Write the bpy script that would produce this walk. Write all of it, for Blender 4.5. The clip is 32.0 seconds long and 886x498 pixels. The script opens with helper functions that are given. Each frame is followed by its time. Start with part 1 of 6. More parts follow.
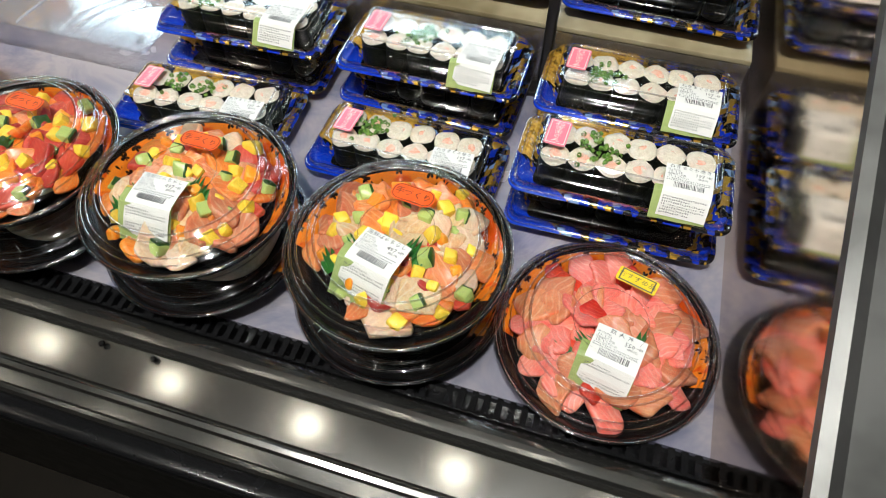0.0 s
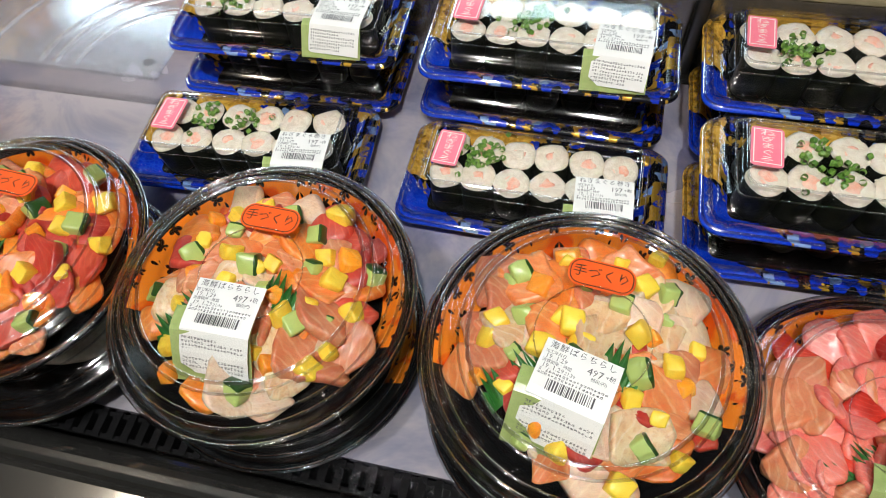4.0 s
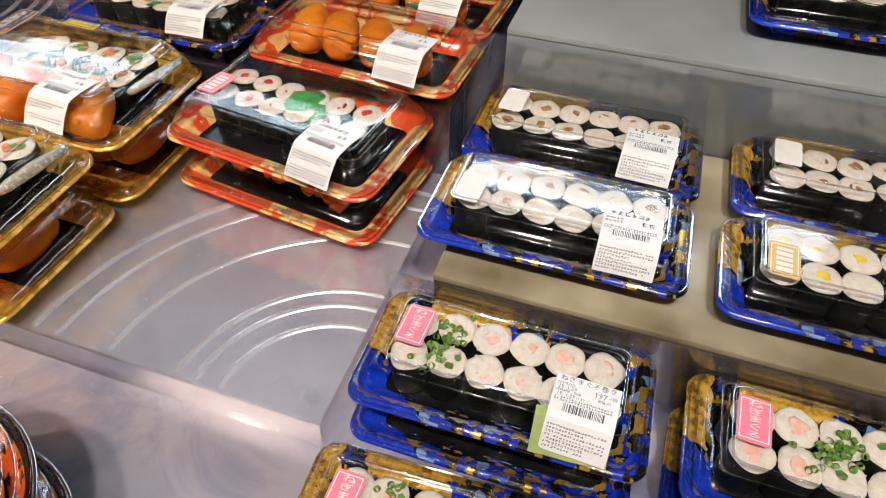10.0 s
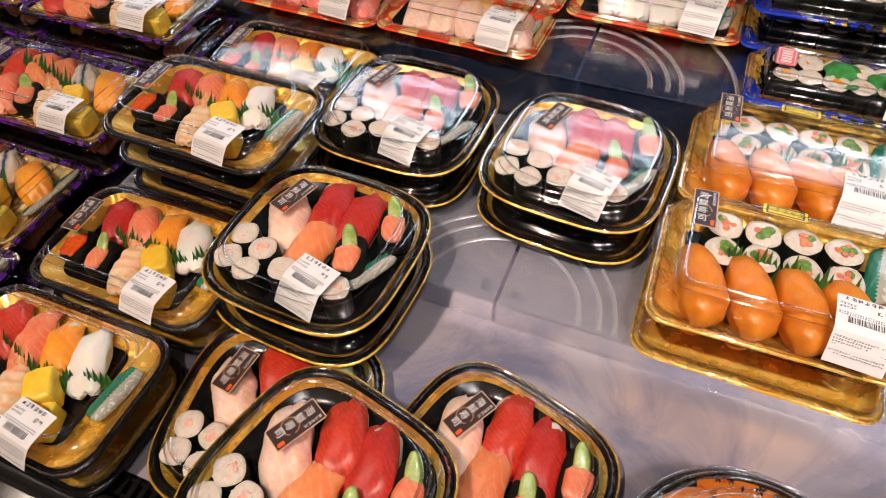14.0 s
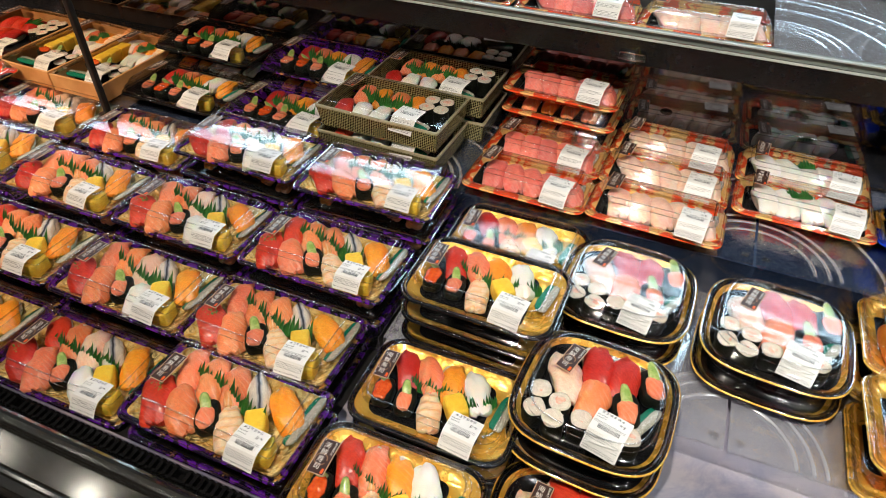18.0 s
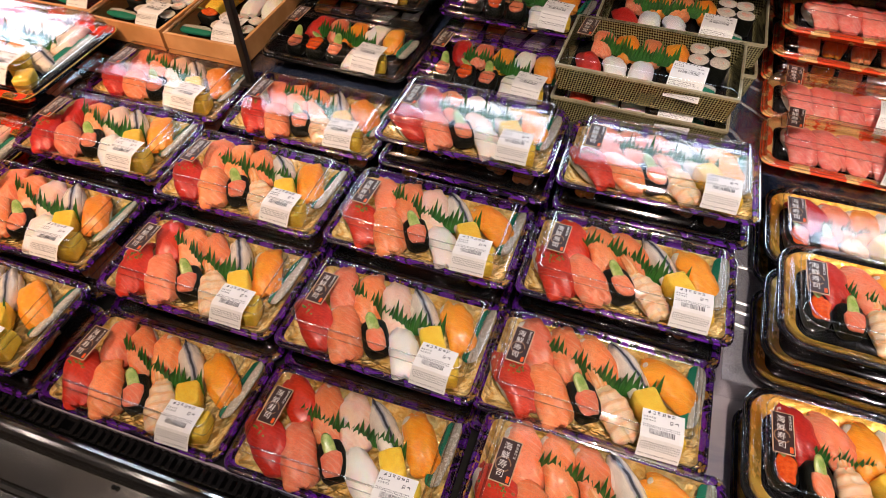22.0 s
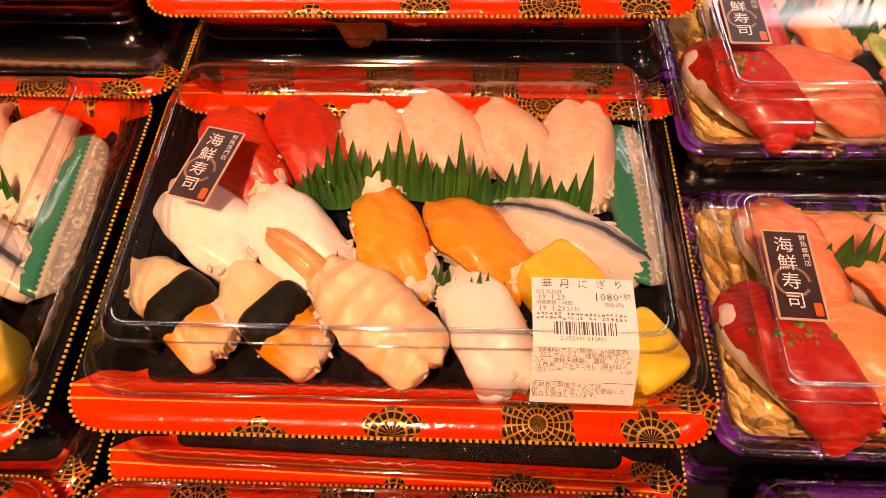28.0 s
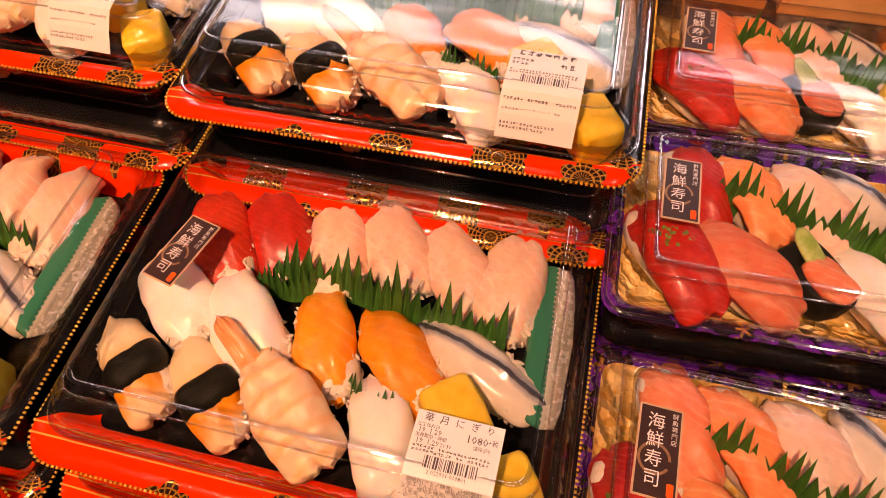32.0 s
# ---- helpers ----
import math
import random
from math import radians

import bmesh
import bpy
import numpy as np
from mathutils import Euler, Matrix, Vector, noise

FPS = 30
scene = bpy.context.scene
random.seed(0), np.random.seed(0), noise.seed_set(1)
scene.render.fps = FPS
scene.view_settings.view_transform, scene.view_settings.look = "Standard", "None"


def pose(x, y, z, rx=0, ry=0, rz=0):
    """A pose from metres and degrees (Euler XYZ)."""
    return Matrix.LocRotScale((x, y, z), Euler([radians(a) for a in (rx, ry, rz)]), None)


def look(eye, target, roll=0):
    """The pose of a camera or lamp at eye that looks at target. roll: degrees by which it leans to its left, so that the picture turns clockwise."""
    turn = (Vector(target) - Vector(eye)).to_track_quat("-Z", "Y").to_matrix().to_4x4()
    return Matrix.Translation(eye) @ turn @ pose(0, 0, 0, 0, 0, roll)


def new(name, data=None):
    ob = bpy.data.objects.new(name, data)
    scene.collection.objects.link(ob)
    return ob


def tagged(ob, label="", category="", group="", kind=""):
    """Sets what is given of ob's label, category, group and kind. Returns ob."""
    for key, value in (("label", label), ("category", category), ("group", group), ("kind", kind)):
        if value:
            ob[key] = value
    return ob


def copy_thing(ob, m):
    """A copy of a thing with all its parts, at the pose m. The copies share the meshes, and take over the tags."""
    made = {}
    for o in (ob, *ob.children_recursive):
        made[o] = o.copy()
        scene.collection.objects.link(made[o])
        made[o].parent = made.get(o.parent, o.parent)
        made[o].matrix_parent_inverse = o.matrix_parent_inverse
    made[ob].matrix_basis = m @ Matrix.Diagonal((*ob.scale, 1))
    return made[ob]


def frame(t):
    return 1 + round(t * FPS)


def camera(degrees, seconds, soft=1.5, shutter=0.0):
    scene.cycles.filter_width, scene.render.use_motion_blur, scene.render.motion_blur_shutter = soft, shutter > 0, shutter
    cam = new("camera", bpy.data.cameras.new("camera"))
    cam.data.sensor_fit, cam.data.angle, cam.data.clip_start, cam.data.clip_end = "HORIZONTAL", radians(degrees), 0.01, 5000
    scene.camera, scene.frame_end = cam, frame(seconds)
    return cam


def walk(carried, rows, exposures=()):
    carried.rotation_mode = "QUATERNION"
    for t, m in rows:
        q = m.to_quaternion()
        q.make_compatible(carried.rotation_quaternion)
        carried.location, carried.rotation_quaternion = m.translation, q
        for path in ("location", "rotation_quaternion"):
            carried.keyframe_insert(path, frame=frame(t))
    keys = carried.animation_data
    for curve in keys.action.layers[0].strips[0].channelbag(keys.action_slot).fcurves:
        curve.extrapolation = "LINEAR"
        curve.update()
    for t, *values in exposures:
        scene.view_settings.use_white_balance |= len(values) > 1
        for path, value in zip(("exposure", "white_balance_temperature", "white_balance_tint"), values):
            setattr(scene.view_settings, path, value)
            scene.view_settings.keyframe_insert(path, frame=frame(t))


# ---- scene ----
cam = camera(69.8, 32.0, 0.5)
PATH = [
    (0, (-0.007, 0.02, 1.33), (-0.344, 1.101, -0.318), -0.3),
    (0.5, (-0.063, 0.035, 1.338), (-0.327, 1.166, -0.29), -1.2),
    (1, (-0.082, 0.04, 1.354), (-0.314, 1.174, -0.276), -2.0),
    (1.5, (-0.075, 0.044, 1.379), (-0.342, 1.155, -0.262), -4.9),
    (2, (-0.1, 0.046, 1.382), (-0.293, 1.185, -0.25), 0.7),
    (2.5, (-0.134, 0.053, 1.385), (-0.367, 1.202, -0.235), -0.1),
    (3, (-0.147, 0.105, 1.359), (-0.431, 1.215, -0.28), -2.9),
    (3.5, (-0.144, 0.136, 1.301), (-0.475, 1.1, -0.42), -7.1),
    (5.5, (-0.219, 0.207, 1.158), (-0.489, 1.186, -0.56), -7.2),
    (6, (-0.22, 0.247, 1.16), (-0.563, 1.3, -0.505), -6.7),
    (6.5, (-0.219, 0.269, 1.15), (-0.609, 1.389, -0.46), -7.3),
    (7, (-0.235, 0.293, 1.147), (-0.631, 1.427, -0.452), -7.1),
    (7.5, (-0.245, 0.315, 1.13), (-0.675, 1.46, -0.452), -8.0),
    (8, (-0.252, 0.334, 1.118), (-0.7, 1.529, -0.422), -8.1),
    (8.5, (-0.277, 0.371, 1.163), (-0.543, 1.554, -0.429), -3.2),
    (9, (-0.301, 0.35, 1.205), (-0.609, 1.619, -0.309), -1.0),
    (9.5, (-0.32, 0.328, 1.233), (-0.69, 1.646, -0.225), 0.0),
    (10, (-0.36, 0.308, 1.261), (-0.792, 1.625, -0.181), 0.7),
    (10.5, (-0.412, 0.259, 1.305), (-0.91, 1.523, -0.163), 0.4),
    (11, (-0.474, 0.201, 1.371), (-0.984, 1.42, -0.13), 2.1),
    (11.5, (-0.533, 0.156, 1.388), (-1.038, 1.379, -0.112), 2.9),
    (12, (-0.612, 0.124, 1.39), (-1.194, 1.324, -0.101), 1.9),
    (12.5, (-0.697, 0.163, 1.37), (-1.292, 1.304, -0.161), 0.2),
    (13, (-0.807, 0.191, 1.362), (-1.432, 1.239, -0.223), -2.4),
    (13.5, (-0.895, 0.177, 1.368), (-1.423, 1.292, -0.206), -1.7),
    (14, (-0.993, 0.14, 1.386), (-1.517, 1.298, -0.158), -3.0),
    (14.5, (-1.033, 0.1, 1.424), (-1.598, 1.309, -0.065), -4.2),
    (15, (-1.029, 0.031, 1.48), (-1.665, 1.267, 0.041), -3.3),
    (15.5, (-0.991, -0.036, 1.52), (-1.735, 1.235, 0.168), -2.2),
    (17.5, (-1.212, -0.083, 1.567), (-1.787, 1.283, 0.225), 0.3),
    (18, (-1.259, -0.053, 1.56), (-1.829, 1.354, 0.258), 0.9),
    (18.5, (-1.324, -0.011, 1.558), (-1.857, 1.381, 0.224), 0.6),
    (19, (-1.391, 0.022, 1.573), (-1.971, 1.33, 0.175), -0.2),
    (19.5, (-1.435, 0.038, 1.564), (-2.026, 1.323, 0.15), 0.3),
    (20, (-1.5, 0.04, 1.562), (-2.055, 1.349, 0.155), -0.5),
    (20.5, (-1.562, 0.03, 1.557), (-2.071, 1.366, 0.159), -1.5),
    (21, (-1.618, 0.025, 1.547), (-2.059, 1.379, 0.142), -1.8),
    (21.5, (-1.683, 0.01, 1.53), (-2.116, 1.345, 0.106), -0.9),
    (22, (-1.743, 0.041, 1.504), (-2.183, 1.282, -0.001), -0.7),
    (22.5, (-1.818, 0.105, 1.475), (-2.314, 1.33, -0.026), -1.8),
    (23, (-1.917, 0.132, 1.456), (-2.377, 1.402, -0.019), -3.6),
    (23.5, (-2.029, 0.114, 1.456), (-2.41, 1.424, -0.007), -4.9),
    (24, (-2.117, 0.099, 1.451), (-2.534, 1.418, 0.007), -4.3),
    (24.5, (-2.218, 0.131, 1.452), (-2.736, 1.383, -0.019), -4.4),
    (25, (-2.34, 0.186, 1.449), (-2.928, 1.333, -0.08), -7.6),
    (25.5, (-2.433, 0.203, 1.432), (-2.986, 1.341, -0.117), -9.6),
    (26, (-2.594, 0.216, 1.389), (-2.875, 1.398, -0.2), -9.9),
    (26.5, (-2.677, 0.252, 1.295), (-2.777, 1.374, -0.357), -5.7),
    (28.5, (-2.673, 0.3, 1.165), (-2.739, 1.321, -0.553), -1.8),
    (29, (-2.674, 0.313, 1.14), (-2.703, 1.332, -0.581), -0.3),
    (29.5, (-2.674, 0.326, 1.113), (-2.689, 1.342, -0.609), 0.8),
    (30, (-2.643, 0.331, 1.092), (-2.726, 1.304, -0.653), -2.0),
    (30.5, (-2.637, 0.327, 1.084), (-2.719, 1.309, -0.656), 0.9),
    (31, (-2.635, 0.323, 1.131), (-2.847, 1.226, -0.64), -3.1),
    (31.5, (-2.623, 0.312, 1.183), (-2.906, 1.222, -0.576), -5.5),
    (32, (-2.604, 0.329, 1.239), (-2.893, 1.377, -0.44), -2.5),
]
EXPOSURES = [(0.0, -0.16, 6150, 4), (1.0, -0.3, 6150, 4), (2.0, -0.38, 6100, 5), (3.0, -0.34, 6150, 5), (6.0, -0.35, 6350, 17), (8.0, -0.42, 7700, 22), (9.0, -0.42, 6350, 16), (10.0, -0.4, 6500, 14), (12.0, -0.5, 6500, 26), (14.0, -0.45, 6600, 22), (15.0, -0.45, 6400, 19), (18.0, -0.17, 5950, 6), (21.0, -0.13, 5850, 8), (22.0, -0.2, 6250, 21), (25.0, -0.1, 6600, 20), (26.0, -0.32, 7000, 29), (29.0, -0.5, 9100, 50), (30.0, -0.62, 9100, 51), (31.0, -0.58, 9100, 51), (32.0, -0.64, 8800, 52)]
walk(cam, [(t, look(eye, target, roll)) for t, eye, target, roll in PATH], EXPOSURES)
SPOT_WATTS = 130.0

# ---------------------------------------------------------------- world and light
world = bpy.data.worlds.new("shop_air")
world.use_nodes = True
scene.world = world
world.node_tree.nodes["Background"].inputs[0].default_value = (0.9, 0.85, 0.78, 1)
world.node_tree.nodes["Background"].inputs[1].default_value = 0.035

# plan of the case, in metres: x along it, y into it
DECK, STEP, SHELF_LOW, X_END, X_FAR = 0.832, 0.865, 0.94, 0.147, -3.9
Y_FRONT, Y_STEP, Y_LOW, Y_BACK = 0.195, 0.485, 0.768, 1.07


def lamp(x, y, z, energy, colour, size, spot=84):
    data = bpy.data.lights.new("spot_lamp", "SPOT")
    data.energy, data.color, data.shadow_soft_size = energy, colour, size
    data.spot_size, data.spot_blend = radians(spot), 1.0
    ob = new("spot_lamp", data)
    ob.matrix_world = look((x, y, z), (x * 0.97, y + 0.98, 0.9))
    return ob


# ---------------------------------------------------------------- materials
MATS = {}


class Nodes:
    """A node tree under one roof, to write materials briefly."""

    def __init__(self, name):
        self.mat = bpy.data.materials.new(name)
        self.mat.use_nodes = True
        self.tree = self.mat.node_tree
        self.bsdf = self.tree.nodes["Principled BSDF"]
        self.out = self.tree.nodes["Material Output"]
        self.coords = self.tree.nodes.new("ShaderNodeTexCoord").outputs["Object"]

    def add(self, kind, **values):
        node = self.tree.nodes.new(kind)
        for key, value in values.items():
            if key in ("operation", "data_type", "blend_type", "feature", "distance", "wave_type", "bands_direction", "noise_dimensions"):
                if key == "operation":
                    node.operation = value
                elif key == "data_type":
                    node.data_type = value
                elif key == "blend_type":
                    node.blend_type = value
                elif key == "feature":
                    node.feature = value
                elif key == "wave_type":
                    node.wave_type = value
                elif key == "bands_direction":
                    node.bands_direction = value
            elif hasattr(value, "is_output"):
                self.tree.links.new(value, node.inputs[key.replace("_", " ")])
            else:
                node.inputs[key.replace("_", " ")].default_value = value
        return node

    def noise(self, scale, detail=3.0, rough=0.55, where=None, distort=0.0):
        node = self.add("ShaderNodeTexNoise", Scale=scale, Detail=detail, Roughness=rough, Distortion=distort)
        self.tree.links.new(where or self.coords, node.inputs["Vector"])
        return node.outputs["Fac"]

    def cells(self, scale, feature="F1", out="Distance", where=None):
        node = self.add("ShaderNodeTexVoronoi", Scale=scale, feature=feature)
        self.tree.links.new(where or self.coords, node.inputs["Vector"])
        return node.outputs[out]

    def math(self, operation, a, b=0.0, c=0.0):
        node = self.tree.nodes.new("ShaderNodeMath")
        node.operation = operation
        for socket, value in zip(node.inputs, (a, b, c)):
            if hasattr(value, "is_output"):
                self.tree.links.new(value, socket)
            else:
                socket.default_value = value
        return node.outputs[0]

    def step(self, value, low, high):
        node = self.tree.nodes.new("ShaderNodeMapRange")
        node.clamp = True
        for socket, v in zip(node.inputs, (value, low, high, 0.0, 1.0)):
            if hasattr(v, "is_output"):
                self.tree.links.new(v, socket)
            else:
                socket.default_value = v
        return node.outputs[0]

    def mix(self, fac, a, b):
        node = self.tree.nodes.new("ShaderNodeMix")
        node.data_type = "RGBA"
        for index, value in ((0, fac), (6, a), (7, b)):
            if hasattr(value, "is_output"):
                self.tree.links.new(value, node.inputs[index])
            else:
                node.inputs[index].default_value = (*value, 1) if isinstance(value, tuple) else value
        return node.outputs[2]

    def axis(self, index):
        node = self.tree.nodes.new("ShaderNodeSeparateXYZ")
        self.tree.links.new(self.coords, node.inputs[0])
        return node.outputs[index]

    def random(self):
        return self.tree.nodes.new("ShaderNodeObjectInfo").outputs["Random"]

    def set(self, key, value):
        if hasattr(value, "is_output"):
            self.tree.links.new(value, self.bsdf.inputs[key])
        else:
            socket = self.bsdf.inputs[key]
            socket.default_value = (*value, 1) if isinstance(value, tuple) and socket.type == "RGBA" else value
        return self

    def bump(self, height, strength=0.3, distance=0.001):
        node = self.add("ShaderNodeBump", Strength=strength, Distance=distance)
        self.tree.links.new(height, node.inputs["Height"])
        self.tree.links.new(node.outputs[0], self.bsdf.inputs["Normal"])
        return self

    def done(self):
        MATS[self.mat.name] = self.mat
        return self.mat


def plain(name, a, b, rough=0.5, metal=0.0, scale=60.0, bump=0.2, fine=400.0, coat=0.0, soft=0.0, vary=0.0, low=0.35, high=0.65, gloss=0.5):
    """A surface of two near colours, with grain; vary: how far whole objects differ."""
    n = Nodes(name)
    colour = n.mix(n.step(n.noise(scale), low, high), a, b)
    if vary:
        hsv = n.add("ShaderNodeHueSaturation", Color=colour)
        n.tree.links.new(n.math("MULTIPLY_ADD", n.random(), vary, 1 - vary / 2), hsv.inputs["Value"])
        n.tree.links.new(n.math("MULTIPLY_ADD", n.random(), vary * 0.025, 0.5), hsv.inputs["Hue"])
        colour = hsv.outputs[0]
    n.set("Base Color", colour).set("Metallic", metal)
    n.set("Roughness", n.math("MULTIPLY_ADD", n.noise(scale * 2.5), 0.2, max(rough - 0.1, 0.0)))
    n.set("Coat Weight", coat).set("Coat Roughness", 0.16).set("Specular IOR Level", gloss)
    if soft:
        n.set("Subsurface Weight", soft).set("Subsurface Radius", (0.004, 0.002, 0.001))
        n.bsdf.inputs["Subsurface Scale"].default_value = 0.6
    if bump:
        n.bump(n.noise(fine, 4), bump, 0.0008)
    return n.done()


STEEL = plain("brushed_steel", (0.62, 0.62, 0.61), (0.5, 0.5, 0.5), 0.2, 1.0, 14, 0.03, 300)
BLACK_PLASTIC = plain("black_plastic", (0.006, 0.006, 0.0065), (0.01, 0.01, 0.011), 0.16, 0, 80, 0.15, gloss=0.35)
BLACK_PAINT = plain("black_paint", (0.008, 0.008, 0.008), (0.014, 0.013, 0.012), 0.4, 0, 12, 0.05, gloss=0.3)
SHOP_WALL = plain("shop_wall", (0.2, 0.15, 0.11), (0.15, 0.11, 0.08), 0.6, 0, 2, 0.05)
SHOP_FLOOR = plain("shop_floor", (0.014, 0.012, 0.01), (0.009, 0.008, 0.007), 0.6, 0, 5, 0.03, gloss=0.1)
CEILING = plain("ceiling_board", (0.2, 0.19, 0.175), (0.15, 0.145, 0.135), 0.8, 0, 5, 0.05)
CREAM = plain("cream_laminate", (0.44, 0.38, 0.25), (0.2, 0.16, 0.09), 0.2, 0, 11, 0.06)
GREY_BOX = plain("grey_plastic", (0.36, 0.39, 0.37), (0.27, 0.29, 0.28), 0.35, 0, 8, 0.05)
BROWN_BOX = plain("smoked_plastic", (0.16, 0.13, 0.1), (0.1, 0.085, 0.07), 0.22, 0, 10, 0.04)

RICE = plain("sushi_rice", (0.82, 0.74, 0.64), (0.7, 0.6, 0.49), 0.45, 0, 300, 0.9, 420, 0.15, 0.15)
NORI = plain("nori", (0.005, 0.006, 0.004), (0.011, 0.012, 0.008), 0.5, 0, 120, 0.6, 500, gloss=0.15)


def raw_fish(name, a, b, line, gap, strength, vary=0.25, deep=0.35):
    """Wet raw fish: two near colours, slanting fat lines every gap metres, a darker side and a wet film."""
    n = Nodes(name)
    shift = n.math("MULTIPLY", n.random(), 7.0)
    warp = n.math("MULTIPLY_ADD", n.noise(45, 2), 0.012, -0.006)
    along = n.math("ADD", n.math("MULTIPLY_ADD", n.axis(0), 0.75, n.math("MULTIPLY", n.axis(1), 0.6)), warp)
    saw = n.math("FRACT", n.math("ADD", n.math("DIVIDE", along, gap), shift))
    mask = n.step(n.math("ABSOLUTE", n.math("SUBTRACT", saw, 0.5)), 0.2, 0.02)
    mask = n.math("MULTIPLY", n.math("MULTIPLY", mask, n.step(n.noise(60, 2), 0.3, 0.6)), strength)
    colour = n.mix(n.step(n.noise(75, 4, 0.65), 0.35, 0.65), a, b)
    side = n.step(n.math("ADD", n.axis(0), n.math("MULTIPLY_ADD", n.noise(50), 0.04, -0.02)), -0.004, 0.018)
    colour = n.mix(n.math("MULTIPLY", side, deep), colour, tuple(c * k for c, k in zip(a, (0.86, 0.5, 0.42))))
    colour = n.mix(mask, colour, line)
    colour = n.mix(n.math("MULTIPLY", n.step(n.noise(330, 3, 0.7), 0.5, 0.66), 0.5), colour, tuple(c * k for c, k in zip(b, (0.8, 0.55, 0.5))))
    hsv = n.add("ShaderNodeHueSaturation", Color=colour)
    n.tree.links.new(n.math("MULTIPLY_ADD", n.random(), vary, 1 - vary / 2), hsv.inputs["Value"])
    n.tree.links.new(n.math("MULTIPLY_ADD", n.random(), vary * 0.03, 0.5 - vary * 0.012), hsv.inputs["Hue"])
    n.set("Base Color", hsv.outputs[0]).set("Roughness", n.math("MULTIPLY_ADD", n.noise(150), 0.3, 0.32))
    n.set("Coat Weight", 0.18).set("Coat Roughness", 0.16)
    n.set("Subsurface Weight", 0.5).set("Subsurface Radius", (0.004, 0.002, 0.001))
    n.bsdf.inputs["Subsurface Scale"].default_value = 0.6
    height = n.math("ADD", n.math("MULTIPLY", mask, 0.6), n.math("MULTIPLY_ADD", n.noise(420, 3), 0.35, n.noise(130, 3)))
    n.bump(height, 0.45, 0.0007)
    n.tree.links.new(n.bsdf.inputs["Normal"].links[0].from_socket, n.bsdf.inputs["Coat Normal"])
    return n.done()


TUNA = raw_fish("tuna", (0.72, 0.045, 0.02), (0.5, 0.02, 0.008), (0.84, 0.2, 0.13), 0.0032, 0.35, 0.3)
SALMON = raw_fish("salmon", (0.95, 0.31, 0.008), (0.96, 0.4, 0.03), (0.95, 0.56, 0.22), 0.0062, 0.35)
PALE_FISH = raw_fish("pale_fish", (0.9, 0.25, 0.075), (0.89, 0.36, 0.16), (0.93, 0.56, 0.34), 0.0058, 0.5)
MINCED = raw_fish("minced_tuna", (0.82, 0.16, 0.13), (0.84, 0.3, 0.25), (0.9, 0.52, 0.45), 0.004, 0.4)
PINK_FISH = raw_fish("pink_fish", (0.87, 0.2, 0.085), (0.87, 0.33, 0.19), (0.92, 0.54, 0.38), 0.005, 0.45)
SQUID = plain("squid", (0.93, 0.92, 0.9), (0.89, 0.84, 0.77), 0.36, 0, 80, 0.5, 300, 0.15, 0.45, 0.12)
TAMAGO = plain("omelette", (0.94, 0.68, 0.07), (0.88, 0.54, 0.03), 0.45, 0, 140, 0.9, 230, 0.1, 0.1, 0.2)
n = Nodes("cucumber_cube")
peel = n.math("GREATER_THAN", n.axis(0), n.math("MULTIPLY_ADD", n.noise(200), 0.002, 0.0022))
n.set("Base Color", n.mix(peel, n.mix(n.noise(160), (0.5, 0.6, 0.2), (0.36, 0.52, 0.13)), (0.02, 0.07, 0.012))).set("Roughness", 0.3).set("Coat Weight", 0.2)
CUCUMBER_CUBE = n.done()
CUCUMBER = plain("cucumber", (0.5, 0.6, 0.2), (0.25, 0.42, 0.08), 0.3, 0, 160, 0.3, 300, 0.3)
LEAF = plain("green_leaf_film", (0.018, 0.1, 0.016), (0.04, 0.19, 0.028), 0.35, 0, 80, 0.15, 200)
SCALLION = plain("chopped_scallion", (0.07, 0.19, 0.02), (0.22, 0.36, 0.07), 0.4, 0, 200, 0.2)
INARI = plain("fried_tofu_skin", (0.85, 0.28, 0.016), (0.68, 0.17, 0.01), 0.42, 0, 50, 0.6, 320, 0.3, 0.05, 0.2)
n = Nodes("boiled_shrimp")
rib = n.add("ShaderNodeTexWave", Scale=27.0, Distortion=2.0, Detail=2.0, bands_direction="Y")
n.tree.links.new(n.coords, rib.inputs["Vector"])
flesh = n.mix(n.step(n.noise(110), 0.35, 0.65), (0.9, 0.72, 0.52), (0.88, 0.6, 0.36))
n.set("Base Color", n.mix(n.math("MULTIPLY", n.step(rib.outputs["Fac"], 0.55, 0.95), 0.55), flesh, (0.9, 0.45, 0.16))).set("Roughness", 0.38).set("Coat Weight", 0.12).set("Subsurface Weight", 0.4).set("Subsurface Radius", (0.004, 0.002, 0.001))
n.bsdf.inputs["Subsurface Scale"].default_value = 0.6
n.bump(n.noise(260, 4), 0.45, 0.0007)
SHRIMP = n.done()
n = Nodes("shrimp_tail")
streak = n.noise(260, 3, 0.6, n.add("ShaderNodeVectorMath", operation="MULTIPLY").outputs[0])
long = n.tree.nodes["Vector Math"]
n.tree.links.new(n.coords, long.inputs[0])
long.inputs[1].default_value = (1.0, 0.12, 0.6)
tip = n.step(n.axis(1), 0.03, 0.05)
n.set("Base Color", n.mix(n.step(streak, 0.42, 0.6), n.mix(tip, (0.9, 0.66, 0.42), (0.88, 0.4, 0.14)), n.mix(tip, (0.88, 0.42, 0.16), (0.72, 0.16, 0.04)))).set("Roughness", 0.25).set("Coat Weight", 0.4)
n.bump(streak, 0.5, 0.0008)
SHRIMP_TAIL = n.done()
ROE = plain("salmon_roe", (0.85, 0.14, 0.02), (0.7, 0.07, 0.01), 0.15, 0, 200, 0.2, 300, 0.6)
